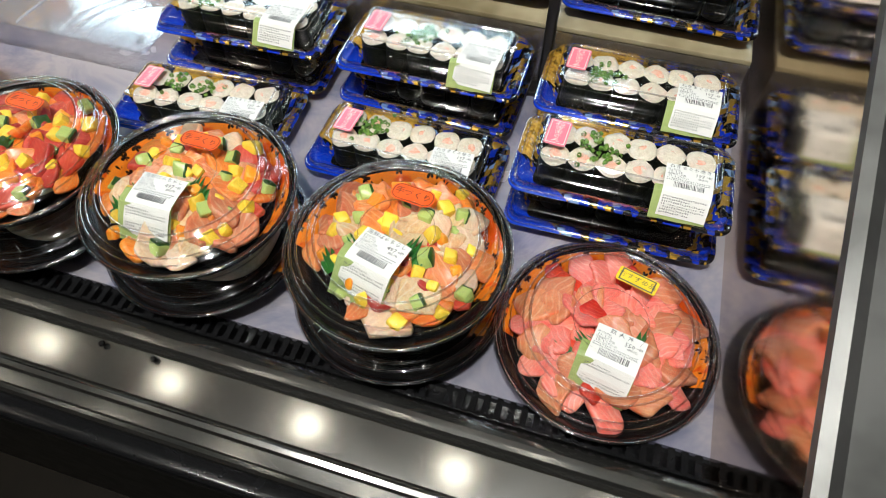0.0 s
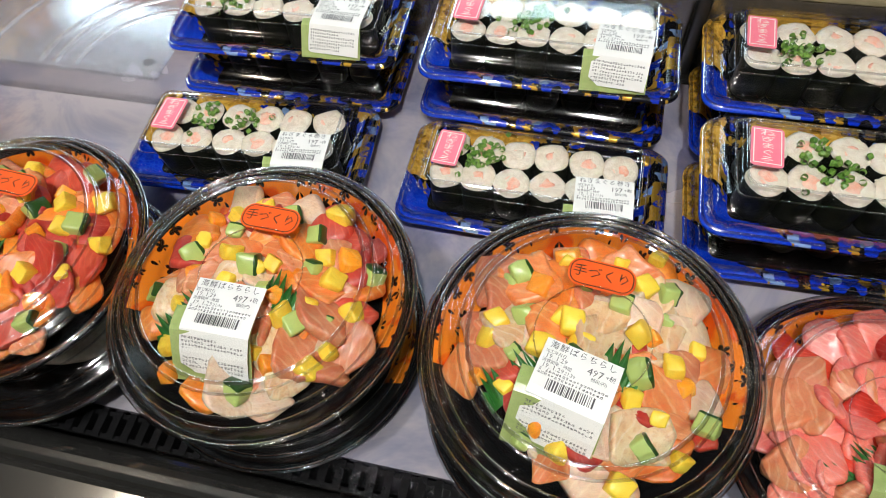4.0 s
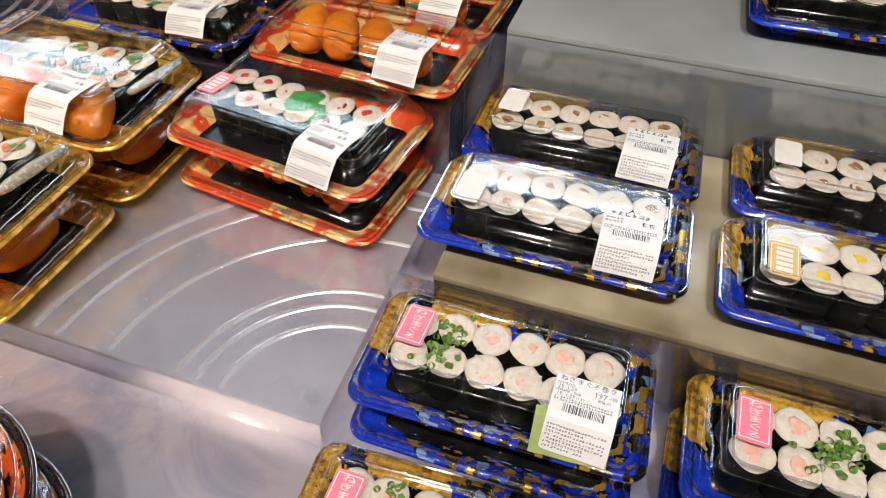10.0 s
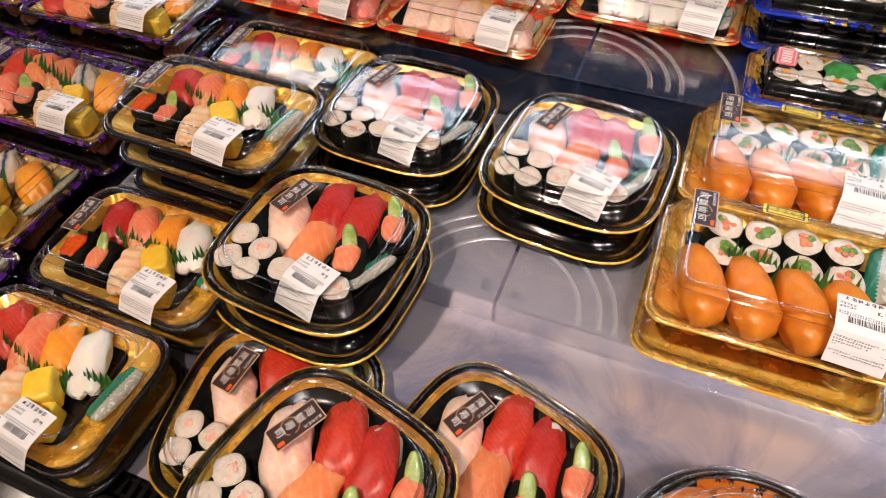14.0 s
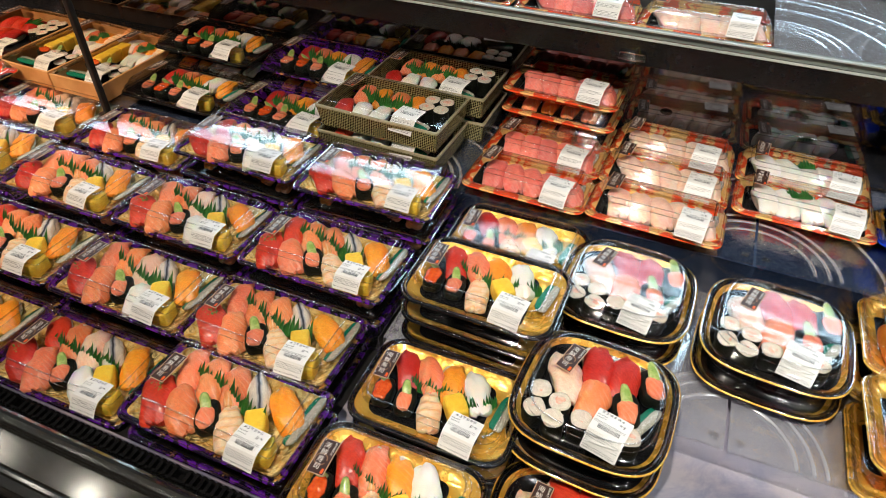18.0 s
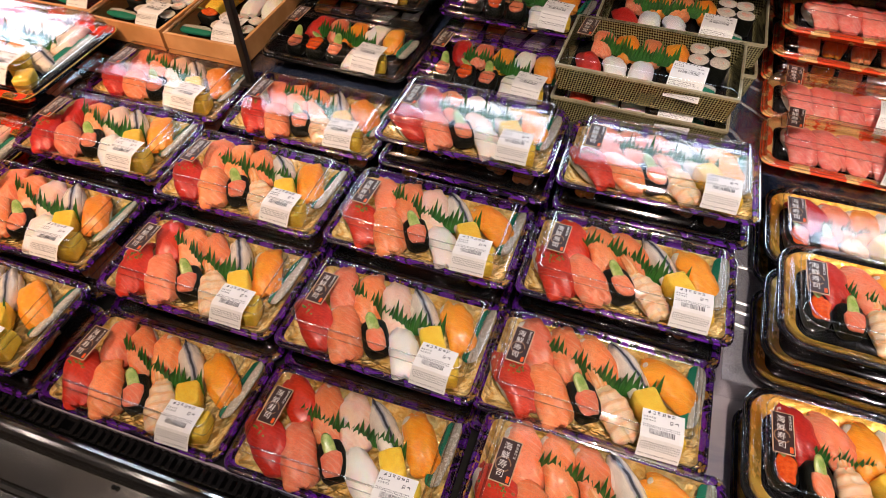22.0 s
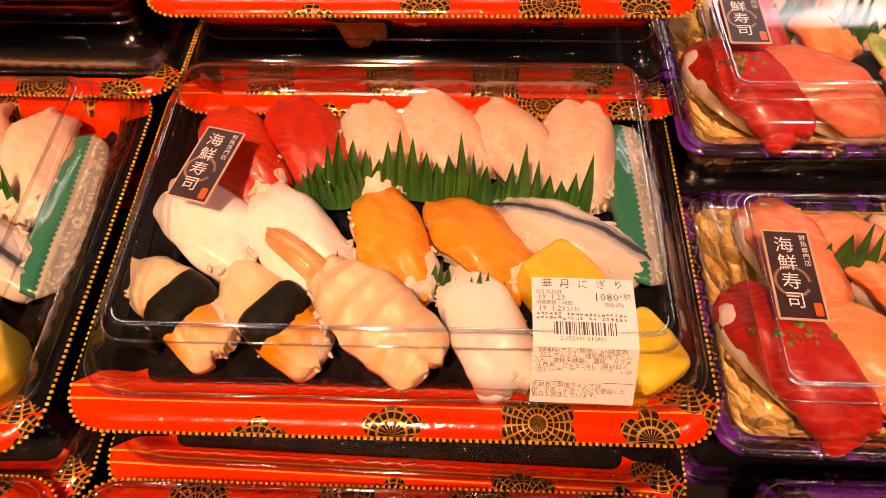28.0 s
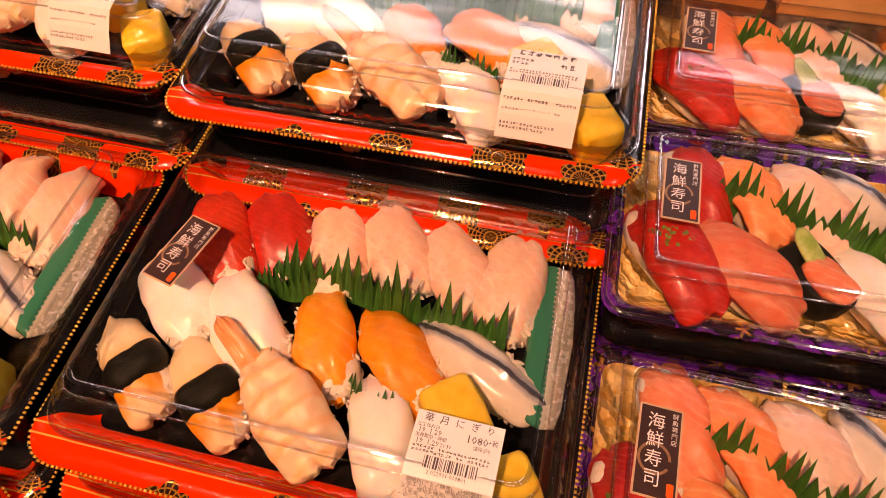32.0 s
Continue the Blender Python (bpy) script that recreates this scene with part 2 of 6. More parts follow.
EEL = plain("brown_glaze", (0.3, 0.12, 0.03), (0.5, 0.25, 0.07), 0.3, 0, 120, 0.3, 260, 0.3)
WHITE_FISH = raw_fish("bream", (0.9, 0.58, 0.44), (0.89, 0.7, 0.58), (0.94, 0.84, 0.76), 0.005, 0.55, 0.12, 0.2)
n = Nodes("herring_roe")
mid = n.math("ABSOLUTE", n.math("ADD", n.axis(1), n.math("MULTIPLY_ADD", n.noise(70), 0.016, 0.004)))
n.set("Base Color", n.mix(n.step(mid, 0.019, 0.006), n.mix(n.noise(90), (0.9, 0.76, 0.5), (0.86, 0.66, 0.36)), (0.9, 0.33, 0.02))).set("Roughness", 0.3).set("Coat Weight", 0.4)
n.bump(n.noise(380, 3), 0.7, 0.0009)
KAZUNOKO = n.done()
n = Nodes("silver_fish")
line = n.math("ABSOLUTE", n.math("ADD", n.axis(0), n.math("MULTIPLY_ADD", n.noise(60), 0.006, -0.005)))
skin = n.mix(n.step(n.noise(90), 0.35, 0.65), (0.8, 0.73, 0.62), (0.66, 0.6, 0.52))
skin = n.mix(n.step(line, 0.0042, 0.0022), skin, (0.35, 0.36, 0.4))
n.set("Base Color", n.mix(n.step(line, 0.0018, 0.0009), skin, (0.05, 0.055, 0.075))).set("Roughness", 0.25).set("Coat Weight", 0.4)
n.bump(n.noise(240), 0.3, 0.0008)
SILVER_FISH = n.done()
n = Nodes("pouch_film")
zig = n.math("MULTIPLY_ADD", n.math("ABSOLUTE", n.math("SINE", n.math("MULTIPLY", n.axis(1), 900.0))), 0.0016, -0.0012)
film = n.mix(n.noise(70, 3, 0.6, None, 1.5), (0.36, 0.36, 0.28), (0.6, 0.6, 0.52))
film = n.mix(n.math("MULTIPLY", n.math("GREATER_THAN", n.noise(330, 1), 0.56), n.math("GREATER_THAN", n.axis(0), 0.003)), film, (0.75, 0.76, 0.7))
n.set("Base Color", n.mix(n.math("LESS_THAN", n.axis(0), zig), film, (0.015, 0.2, 0.12))).set("Roughness", 0.15).set("Coat Weight", 0.6)
n.bump(n.noise(130, 3), 0.7, 0.0012)
GINGER = n.done()
SLIP = plain("pale_green_film", (0.42, 0.5, 0.2), (0.3, 0.38, 0.13), 0.2, 0, 60, 0.3, 160, 0.4)
PAPER = plain("label_paper", (0.84, 0.83, 0.81), (0.8, 0.79, 0.76), 0.45, 0, 30, 0.05, 200)
INK = plain("printing_ink", (0.07, 0.07, 0.075), (0.1, 0.1, 0.105), 0.5, 0, 100, 0)
WHITE_INK = plain("white_print", (0.85, 0.8, 0.75), (0.8, 0.76, 0.7), 0.5, 0, 100, 0)
SEAL_BROWN = plain("seal_paper", (0.045, 0.018, 0.015), (0.035, 0.014, 0.012), 0.4, 0, 60, 0)
SEAL_EDGE = plain("seal_border", (0.62, 0.42, 0.26), (0.55, 0.36, 0.22), 0.4, 0, 60, 0)
SEAL_RING = plain("seal_ring", (0.34, 0.19, 0.1), (0.26, 0.14, 0.07), 0.4, 0, 300, 0)
PINK_PAPER = plain("pink_paper", (0.87, 0.22, 0.3), (0.83, 0.19, 0.27), 0.4, 0, 60, 0)
YELLOW_PAPER = plain("yellow_paper", (0.9, 0.66, 0.03), (0.86, 0.6, 0.02), 0.4, 0, 60, 0)
ORANGE_PAPER = plain("orange_paper", (0.86, 0.12, 0.01), (0.8, 0.1, 0.01), 0.4, 0, 60, 0)
OCHRE_PAPER = plain("ochre_paper", (0.75, 0.5, 0.16), (0.7, 0.45, 0.14), 0.4, 0, 60, 0)
n = Nodes("gold_foil")
fold = n.noise(38, 3, 0.5, None, 0.5)
n.set("Base Color", n.mix(n.step(fold, 0.38, 0.62), (1.0, 0.66, 0.13), (0.95, 0.5, 0.05))).set("Metallic", 0.45)
n.set("Roughness", n.math("MULTIPLY_ADD", n.noise(60), 0.25, 0.14)).set("Coat Weight", 0.6).bump(fold, 1.0, 0.006)
GOLD = n.done()
n = Nodes("cream_foil")
fold = n.cells(85, "F1", "Distance", n.add("ShaderNodeVectorMath", operation="ADD").outputs[0])
warped = n.tree.nodes["Vector Math"]
n.tree.links.new(n.coords, warped.inputs[0])
bent = n.add("ShaderNodeTexNoise", Scale=40.0, Detail=3.0)
n.tree.links.new(n.coords, bent.inputs["Vector"])
small = n.add("ShaderNodeVectorMath", operation="SCALE")
small.inputs["Scale"].default_value = 0.03
n.tree.links.new(bent.outputs["Color"], small.inputs[0])
n.tree.links.new(small.outputs[0], warped.inputs[1])
n.set("Base Color", n.mix(n.step(n.noise(70, 4, 0.6, None, 1.0), 0.4, 0.6), (1.0, 0.78, 0.34), (0.9, 0.54, 0.13))).set("Metallic", 0.2)
n.set("Roughness", n.math("MULTIPLY_ADD", n.noise(80), 0.2, 0.1)).set("Coat Weight", 0.8).set("Coat Roughness", 0.08).bump(fold, 1.0, 0.012)
n.tree.links.new(n.bsdf.inputs["Normal"].links[0].from_socket, n.bsdf.inputs["Coat Normal"])
CREAM_FOIL = n.done()
WOOD = plain("pale_cedar", (0.62, 0.34, 0.13), (0.5, 0.25, 0.08), 0.5, 0, 25, 0.2, 120)


def petals(n, scale, keep):
    """Blossom shapes: petalled stars in some of the cells."""
    where = n.add("ShaderNodeTexVoronoi", Scale=scale, Randomness=0.75)
    n.tree.links.new(n.coords, where.inputs["Vector"])
    local = n.tree.nodes.new("ShaderNodeVectorMath")
    local.operation = "SUBTRACT"
    n.tree.links.new(n.coords, local.inputs[0])
    n.tree.links.new(where.outputs["Position"], local.inputs[1])
    parts = n.tree.nodes.new("ShaderNodeSeparateXYZ")
    n.tree.links.new(local.outputs[0], parts.inputs[0])
    angle = n.math("ARCTAN2", parts.outputs[1], parts.outputs[0])
    lobes = n.math("MULTIPLY_ADD", n.math("ABSOLUTE", n.math("SINE", n.math("MULTIPLY", angle, 2.5))), 0.24, 0.16)
    inside = n.math("LESS_THAN", where.outputs["Distance"], lobes)
    pick = n.tree.nodes.new("ShaderNodeSeparateColor")
    n.tree.links.new(where.outputs["Color"], pick.inputs[0])
    return n.math("MULTIPLY", inside, n.math("LESS_THAN", pick.outputs[0], keep)), pick.outputs[1]


def printed(name, base, second, motif, motif_keep=0.7, scale=75, bands=None, rough=0.16, metal_motif=0.6, split=0.5, patch=28):
    """Glossy printed tray film: two ground colours in patches, with blossoms over them."""
    n = Nodes(name)
    ground = n.mix(n.step(n.noise(patch, 2, 0.5, None, 1.2), split - 0.02, split + 0.02), base, second)
    mask, pick = petals(n, scale, motif_keep)
    if bands:
        stripe = n.add("ShaderNodeTexWave", Scale=26.0, Distortion=2.5, Detail=1.0)
        n.tree.links.new(n.coords, stripe.inputs["Vector"])
        ground = n.mix(n.math("GREATER_THAN", stripe.outputs["Fac"], 0.8), ground, bands)
    n.set("Base Color", n.mix(mask, ground, motif)).set("Roughness", rough)
    n.set("Metallic", n.math("MULTIPLY", mask, metal_motif)).set("Coat Weight", 0.5)
    n.bump(n.noise(90, 2), 0.25, 0.001)
    return n.done()


def blue_blossom():
    """Black ground with blue, sky-blue and gold blocks, gold blossoms, and a plain blue front corner."""
    n = Nodes("blue_blossom_film")
    block = n.add("ShaderNodeTexVoronoi", Scale=140.0, Randomness=0.9)
    block.distance = "CHEBYCHEV"
    n.tree.links.new(n.coords, block.inputs["Vector"])
    pick = n.tree.nodes.new("ShaderNodeSeparateColor")
    n.tree.links.new(block.outputs["Color"], pick.inputs[0])
    r = pick.outputs[0]
    px, py = n.axis(0), n.axis(1)
    border = n.math("MAXIMUM", n.math("LESS_THAN", py, -0.037), n.math("GREATER_THAN", px, 0.078))
    patch = n.math("MAXIMUM", n.step(n.noise(34, 2), 0.5, 0.53), border)
    colour = n.mix(n.math("LESS_THAN", r, 0.38), (0.006, 0.006, 0.01), (0.007, 0.03, 0.45))
    colour = n.mix(n.math("LESS_THAN", r, 0.055), colour, (0.2, 0.32, 0.62))
    colour = n.mix(n.math("GREATER_THAN", r, 0.84), colour, (0.72, 0.42, 0.06))
    colour = n.mix(patch, (0.008, 0.008, 0.012), colour)
    mask, _ = petals(n, 100, 0.5)
    colour = n.mix(mask, colour, (0.8, 0.48, 0.06))
    x, y = n.axis(0), n.axis(1)
    corner = n.math("MULTIPLY", n.math("LESS_THAN", n.math("MULTIPLY_ADD", y, 1.2, x), -0.101), n.math("LESS_THAN", y, 0.012))
    gold = n.math("MULTIPLY", n.math("LESS_THAN", n.math("ABSOLUTE", n.math("ADD", x, n.math("MULTIPLY_ADD", n.noise(90), 0.03, 0.018))), 0.03), n.math("GREATER_THAN", y, 0.034))
    gold = n.math("MAXIMUM", gold, n.math("MULTIPLY", n.math("LESS_THAN", x, n.math("MULTIPLY_ADD", n.noise(120), 0.02, -0.092)), n.math("GREATER_THAN", y, -0.006)))
    colour = n.mix(gold, colour, n.mix(n.step(n.noise(260), 0.5, 0.53), (0.92, 0.55, 0.08), (0.7, 0.36, 0.04)))
    wave = n.step(n.cells(300, "DISTANCE_TO_EDGE"), 0.0, 0.12)
    colour = n.mix(corner, colour, n.mix(wave, (0.016, 0.075, 0.62), (0.005, 0.03, 0.5)))
    n.set("Base Color", colour).set("Roughness", 0.14).set("Coat Weight", 0.5)
    n.set("Metallic", n.math("MULTIPLY", n.math("MAXIMUM", mask, n.math("MULTIPLY", patch, n.math("GREATER_THAN", r, 0.84))), n.math("SUBTRACT", 0.6, n.math("MULTIPLY", corner, 0.6))))
    n.bump(n.noise(70, 2), 0.3, 0.001)
    return n.done()


def lacquer_red():
    """Vermilion with round medallions of gold lines on black."""
    n = Nodes("red_lacquer_film")
    where = n.add("ShaderNodeTexVoronoi", Scale=23.0, Randomness=0.8)
    n.tree.links.new(n.coords, where.inputs["Vector"])
    local = n.tree.nodes.new("ShaderNodeVectorMath")
    local.operation = "SUBTRACT"
    n.tree.links.new(n.coords, local.inputs[0])
    n.tree.links.new(where.outputs["Position"], local.inputs[1])
    parts = n.tree.nodes.new("ShaderNodeSeparateXYZ")
    n.tree.links.new(local.outputs[0], parts.inputs[0])
    angle = n.math("ARCTAN2", parts.outputs[1], parts.outputs[0])
    d = where.outputs["Distance"]
    pick = n.tree.nodes.new("ShaderNodeSeparateColor")
    n.tree.links.new(where.outputs["Color"], pick.inputs[0])
    inside = n.math("MULTIPLY", n.math("LESS_THAN", d, n.math("MULTIPLY_ADD", n.math("ABSOLUTE", n.math("SINE", n.math("MULTIPLY", angle, 3.0))), 0.07, 0.33)), n.math("LESS_THAN", pick.outputs[0], 0.92))
    rays = n.math("GREATER_THAN", n.math("SINE", n.math("MULTIPLY", angle, 18.0)), 0.7)
    rings = n.math("GREATER_THAN", n.math("SINE", n.math("MULTIPLY", d, 120.0)), 0.65)
    lines = n.math("MAXIMUM", rays, rings)
    red = n.mix(n.noise(14), (0.93, 0.055, 0.009), (0.85, 0.03, 0.006))
    medal = n.mix(lines, (0.03, 0.012, 0.006), (0.75, 0.38, 0.07))
    yy = n.axis(1)
    line = n.math("MAXIMUM", n.math("LESS_THAN", n.math("ABSOLUTE", n.math("ADD", yy, 0.1005)), 0.0005), n.math("LESS_THAN", n.math("ABSOLUTE", n.math("ADD", yy, 0.0945)), 0.0005))
    red = n.mix(line, red, (0.75, 0.4, 0.08))
    n.set("Base Color", n.mix(inside, red, medal)).set("Roughness", 0.16).set("Coat Weight", 0.5)
    n.set("Metallic", n.math("MULTIPLY", n.math("MULTIPLY", inside, lines), 0.6))
    n.bump(n.noise(110, 3), 0.6, 0.0012)
    return n.done()


BLUE_FILM = blue_blossom()
RED_FILM = lacquer_red()
PURPLE_FILM = printed("purple_film", (0.012, 0.005, 0.024), (0.13, 0.016, 0.36), (0.85, 0.45, 0.1), 0.5, 62, None, patch=60, split=0.52)
RED_CREAM = printed("red_and_cream_film", (0.86, 0.09, 0.02), (0.93, 0.58, 0.2), (0.93, 0.76, 0.45), 0.4, 60, None, patch=34, split=0.55)
ORANGE_FILM = printed("orange_maple_film", (0.8, 0.11, 0.008), (0.9, 0.26, 0.02), (0.02, 0.007, 0.004), 0.92, 90, metal_motif=0.0, patch=24)
n = Nodes("green_lattice_film")
along = n.math("ADD", n.axis(0), n.axis(1))
slant = [n.math("SINE", n.math("MULTIPLY", n.math(way, along, n.axis(2)), 900.0)) for way in ("ADD", "SUBTRACT")]
check = n.math("GREATER_THAN", n.math("MULTIPLY", slant[0], slant[1]), 0.0)
fan, _ = petals(n, 26, 0.6)
ground = n.mix(check, (0.02, 0.024, 0.018), (0.42, 0.37, 0.16))
n.set("Base Color", n.mix(fan, ground, n.mix(check, (0.3, 0.26, 0.1), (0.12, 0.13, 0.07)))).set("Roughness", 0.25).set("Metallic", 0.25).set("Coat Weight", 0.3)
LATTICE = n.done()
LATTICE_RIM = plain("lattice_rim", (0.5, 0.46, 0.3), (0.4, 0.36, 0.22), 0.3, 0.2, 60, 0.1)


def clear_film(name, rough, relief, tint=(0.97, 0.98, 0.98), gloss=1.25, haze=0.0):
    """Thin clear plastic: seen through, with a sharp sheen; haze: share of painted-in reflected light."""
    n = Nodes(name)
    long = n.tree.nodes.new("ShaderNodeVectorMath")
    long.operation = "MULTIPLY"
    n.tree.links.new(n.coords, long.inputs[0])
    long.inputs[1].default_value = (0.32, 1.0, 1.0)
    bump = n.add("ShaderNodeBump", Strength=relief, Distance=0.002, Height=n.noise(21, 2, 0.45, long.outputs[0]))
    glass = n.add("ShaderNodeBsdfTransparent", Color=(*tint, 1))
    shine = n.add("ShaderNodeBsdfGlossy", Roughness=rough, Color=(1, 1, 1, 1), Normal=bump.outputs[0])
    fresnel = n.add("ShaderNodeFresnel", IOR=1.5, Normal=bump.outputs[0])
    blend = n.tree.nodes.new("ShaderNodeMixShader")
    n.tree.links.new(n.math("MINIMUM", n.math("MULTIPLY", fresnel.outputs[0], gloss), 0.55), blend.inputs[0])
    if haze:
        # bluish-white diffuse that paints reflected light into the plastic's colour
        painted_glare = n.add("ShaderNodeBsdfDiffuse", Color=(0.76, 0.78, 0.86, 1))
        cloud = n.tree.nodes.new("ShaderNodeMixShader")
        n.tree.links.new(n.math("MULTIPLY_ADD", n.noise(5, 3), haze, haze * 0.5), cloud.inputs[0])
        n.tree.links.new(glass.outputs[0], cloud.inputs[1])
        n.tree.links.new(painted_glare.outputs[0], cloud.inputs[2])
        glass = cloud
    n.tree.links.new(glass.outputs[0], blend.inputs[1])
    n.tree.links.new(shine.outputs[0], blend.inputs[2])
    n.tree.links.new(blend.outputs[0], n.out.inputs[0])
    n.tree.nodes.remove(n.bsdf)
    return n.done()


LID = clear_film("clear_lid", 0.08, 0.85, gloss=1.15)
PLATE = clear_film("clear_plate", 0.14, 0.12, (0.97, 0.97, 0.98), 2.0, 0.16)
ACRYLIC = clear_film("clear_riser", 0.1, 0.06, (0.97, 0.975, 0.98), 1.3)
RIDGE = clear_film("clear_ridge", 0.22, 0.05, (0.96, 0.96, 0.97), 5.0, 0.35)
RIM = clear_film("clear_rim", 0.05, 0.4, (0.86, 0.86, 0.865), 6.5)


def glowing(name, colour, strength):
    n = Nodes(name)
    n.set("Base Color", (0.9, 0.9, 0.9)).set("Emission Color", colour).set("Emission Strength", strength)
    return n.done()


# lamps: a cool light strip at the back of the canopy and warm ceiling spots
TUBE = glowing("light_strip", (0.7, 0.9, 1.0), 19.0)
GLOW_PANEL = glowing("lit_panel", (0.6, 0.82, 1.0), 3.2)
BULB = glowing("spot_bulb", (1.0, 0.88, 0.72), 18.0)
END_MIRROR = plain("end_mirror", (0.72, 0.6, 0.5), (0.6, 0.5, 0.41), 0.1, 1.0, 4, 0.0)
n = Nodes("deck_steel")
# Lavender-and-blue clouding in the base colour stands for reflections on the steel
sheen_blot = n.step(n.noise(9, 5, 0.65, None, 0.8), 0.42, 0.62)
n.set("Metallic", 0.5).set("Base Color", n.mix(sheen_blot, (0.61, 0.56, 0.62), (0.34, 0.34, 0.48)))
n.set("Roughness", n.math("MULTIPLY_ADD", n.noise(7, 4), 0.25, 0.1)).bump(n.noise(16, 3), 0.15, 0.004)
DECK_STEEL = n.done()
n = Nodes("bright_rail")
n.set("Metallic", 0.97).set("Base Color", n.mix(n.noise(8, 3), (0.52, 0.51, 0.49), (0.4, 0.39, 0.37)))
n.set("Roughness", n.math("MULTIPLY_ADD", n.noise(11, 4), 0.1, 0.08)).bump(n.noise(9, 2), 0.05, 0.004)
RAIL = n.done()
FRAME_STEEL = plain("frame_steel", (0.16, 0.157, 0.153), (0.1, 0.098, 0.096), 0.4, 0.7, 20, 0.08, 200)
n = Nodes("black_glass")
n.set("Base Color", (0.14, 0.14, 0.155)).set("Roughness", 0.05).set("Metallic", 0.93)
BLACK_GLASS = n.done()

# ---------------------------------------------------------------- mesh helpers


def rounded(w, d, r, n=4):
    """The outline of a rectangle with rounded corners, round its middle."""
    r = max(min(r, w / 2 - 1e-4, d / 2 - 1e-4), 1e-4)
    out = []
    for cx, cy, a0 in ((w / 2 - r, d / 2 - r, 0), (-w / 2 + r, d / 2 - r, 90), (-w / 2 + r, -d / 2 + r, 180), (w / 2 - r, -d / 2 + r, 270)):
        for k in range(n + 1):
            a = radians(a0 + 90 * k / n)
            out.append((cx + r * math.cos(a), cy + r * math.sin(a)))
    return out


def ring(r, n=40):
    return [(r * math.cos(2 * math.pi * k / n), r * math.sin(2 * math.pi * k / n)) for k in range(n)]


def squarish(w, d, p=3.6, n=44):
    """A rounded square with softly bowed sides."""
    out = []
    for k in range(n):
        a = 2 * math.pi * k / n
        c, s = math.cos(a), math.sin(a)
        out.append((math.copysign(abs(c) ** (2 / p), c) * w / 2, math.copysign(abs(s) ** (2 / p), s) * d / 2))
    return out


def loft(bm, rings, cap_low=True, cap_high=True, index=0):
    """Joins outlines [(points, z), ...] of equal count into a skin."""
    rows = [[bm.verts.new((x, y, z)) for x, y in pts] for pts, z in rings]
    for a, b in zip(rows, rows[1:]):
        for k in range(len(a)):
            j = (k + 1) % len(a)
            bm.faces.new((a[k], a[j], b[j], b[k])).material_index = index
    if cap_low:
        bm.faces.new(rows[0][::-1]).material_index = index
    if cap_high:
        bm.faces.new(rows[-1]).material_index = index
    return rows


def box(bm, x0, x1, y0, y1, z0, z1, bevel=0.0, index=0):
    v = [bm.verts.new((x, y, z)) for z in (z0, z1) for x, y in ((x0, y0), (x1, y0), (x1, y1), (x0, y1))]
    faces = [bm.faces.new([v[i] for i in f]) for f in ((3, 2, 1, 0), (4, 5, 6, 7), (0, 1, 5, 4), (1, 2, 6, 5), (2, 3, 7, 6), (3, 0, 4, 7))]
    for f in faces:
        f.material_index = index
    if bevel:
        edges = {e for f in faces for e in f.edges}
        made = bmesh.ops.bevel(bm, geom=list(edges), offset=bevel, segments=2, profile=0.6, affect="EDGES")
        for f in made["faces"]:
            f.material_index = index
    return v


def mesh_of(name, bm, mats, smooth=True):
    data = bpy.data.meshes.new(name)
    bm.normal_update()
    bm.to_mesh(data)
    bm.free()
    for m in mats if isinstance(mats, (list, tuple)) else [mats]:
        data.materials.append(m)
    if smooth:
        data.polygons.foreach_set("use_smooth", [p.loop_total <= 8 for p in data.polygons])
    return data


def part(name, bm, material, parent=None, label="", at=None, smooth=True):
    """Links a bmesh, or a ready mesh, as one object under a thing or a part."""
    data = bm if isinstance(bm, bpy.types.Mesh) else mesh_of(name, bm, material, smooth)
    ob = new(name, data)
    if at is not None:
        ob.matrix_basis = at
    ob.parent = parent
    if label:
        tagged(ob, label)
    return ob


def structure(name, bm, material, label, category, smooth=False):
    return tagged(part(name, bm, material, None, "", None, smooth), label, category, "", "structure")


TEXTS = {}


def letters(text, size, material):
    """The outlines of a line of writing as a flat mesh, round its middle."""
    key = (text, size, material.name)
    if key not in TEXTS:
        curve = bpy.data.curves.new("writing", "FONT")
        curve.body, curve.size, curve.align_x, curve.align_y, curve.resolution_u = text, size, "CENTER", "CENTER", 1
        ob = new("writing", curve)
        bpy.context.view_layer.update()
        data = bpy.data.meshes.new_from_object(ob.evaluated_get(bpy.context.evaluated_depsgraph_get()))
        bpy.data.objects.remove(ob)
        data.materials.clear()
        data.materials.append(material)
        TEXTS[key] = data
    return TEXTS[key]


def lay_text(bm, text, size, x, y, material, turn=0):
    m = bmesh.new()
    m.from_mesh(letters(text, size, material))
    bmesh.ops.rotate(m, verts=m.verts, matrix=Matrix.Rotation(radians(turn), 3, "Z"))
    bmesh.ops.translate(m, verts=m.verts, vec=(x, y, 0))
    tmp = bpy.data.meshes.new("tmp")
    m.to_mesh(tmp)
    m.free()
    bm.from_mesh(tmp)
    bpy.data.meshes.remove(tmp)


def flat(bm, x0, x1, y0, y1, z=0.0):
    bm.faces.new([bm.verts.new(p) for p in ((x0, y0, z), (x1, y0, z), (x1, y1, z), (x0, y1, z))])

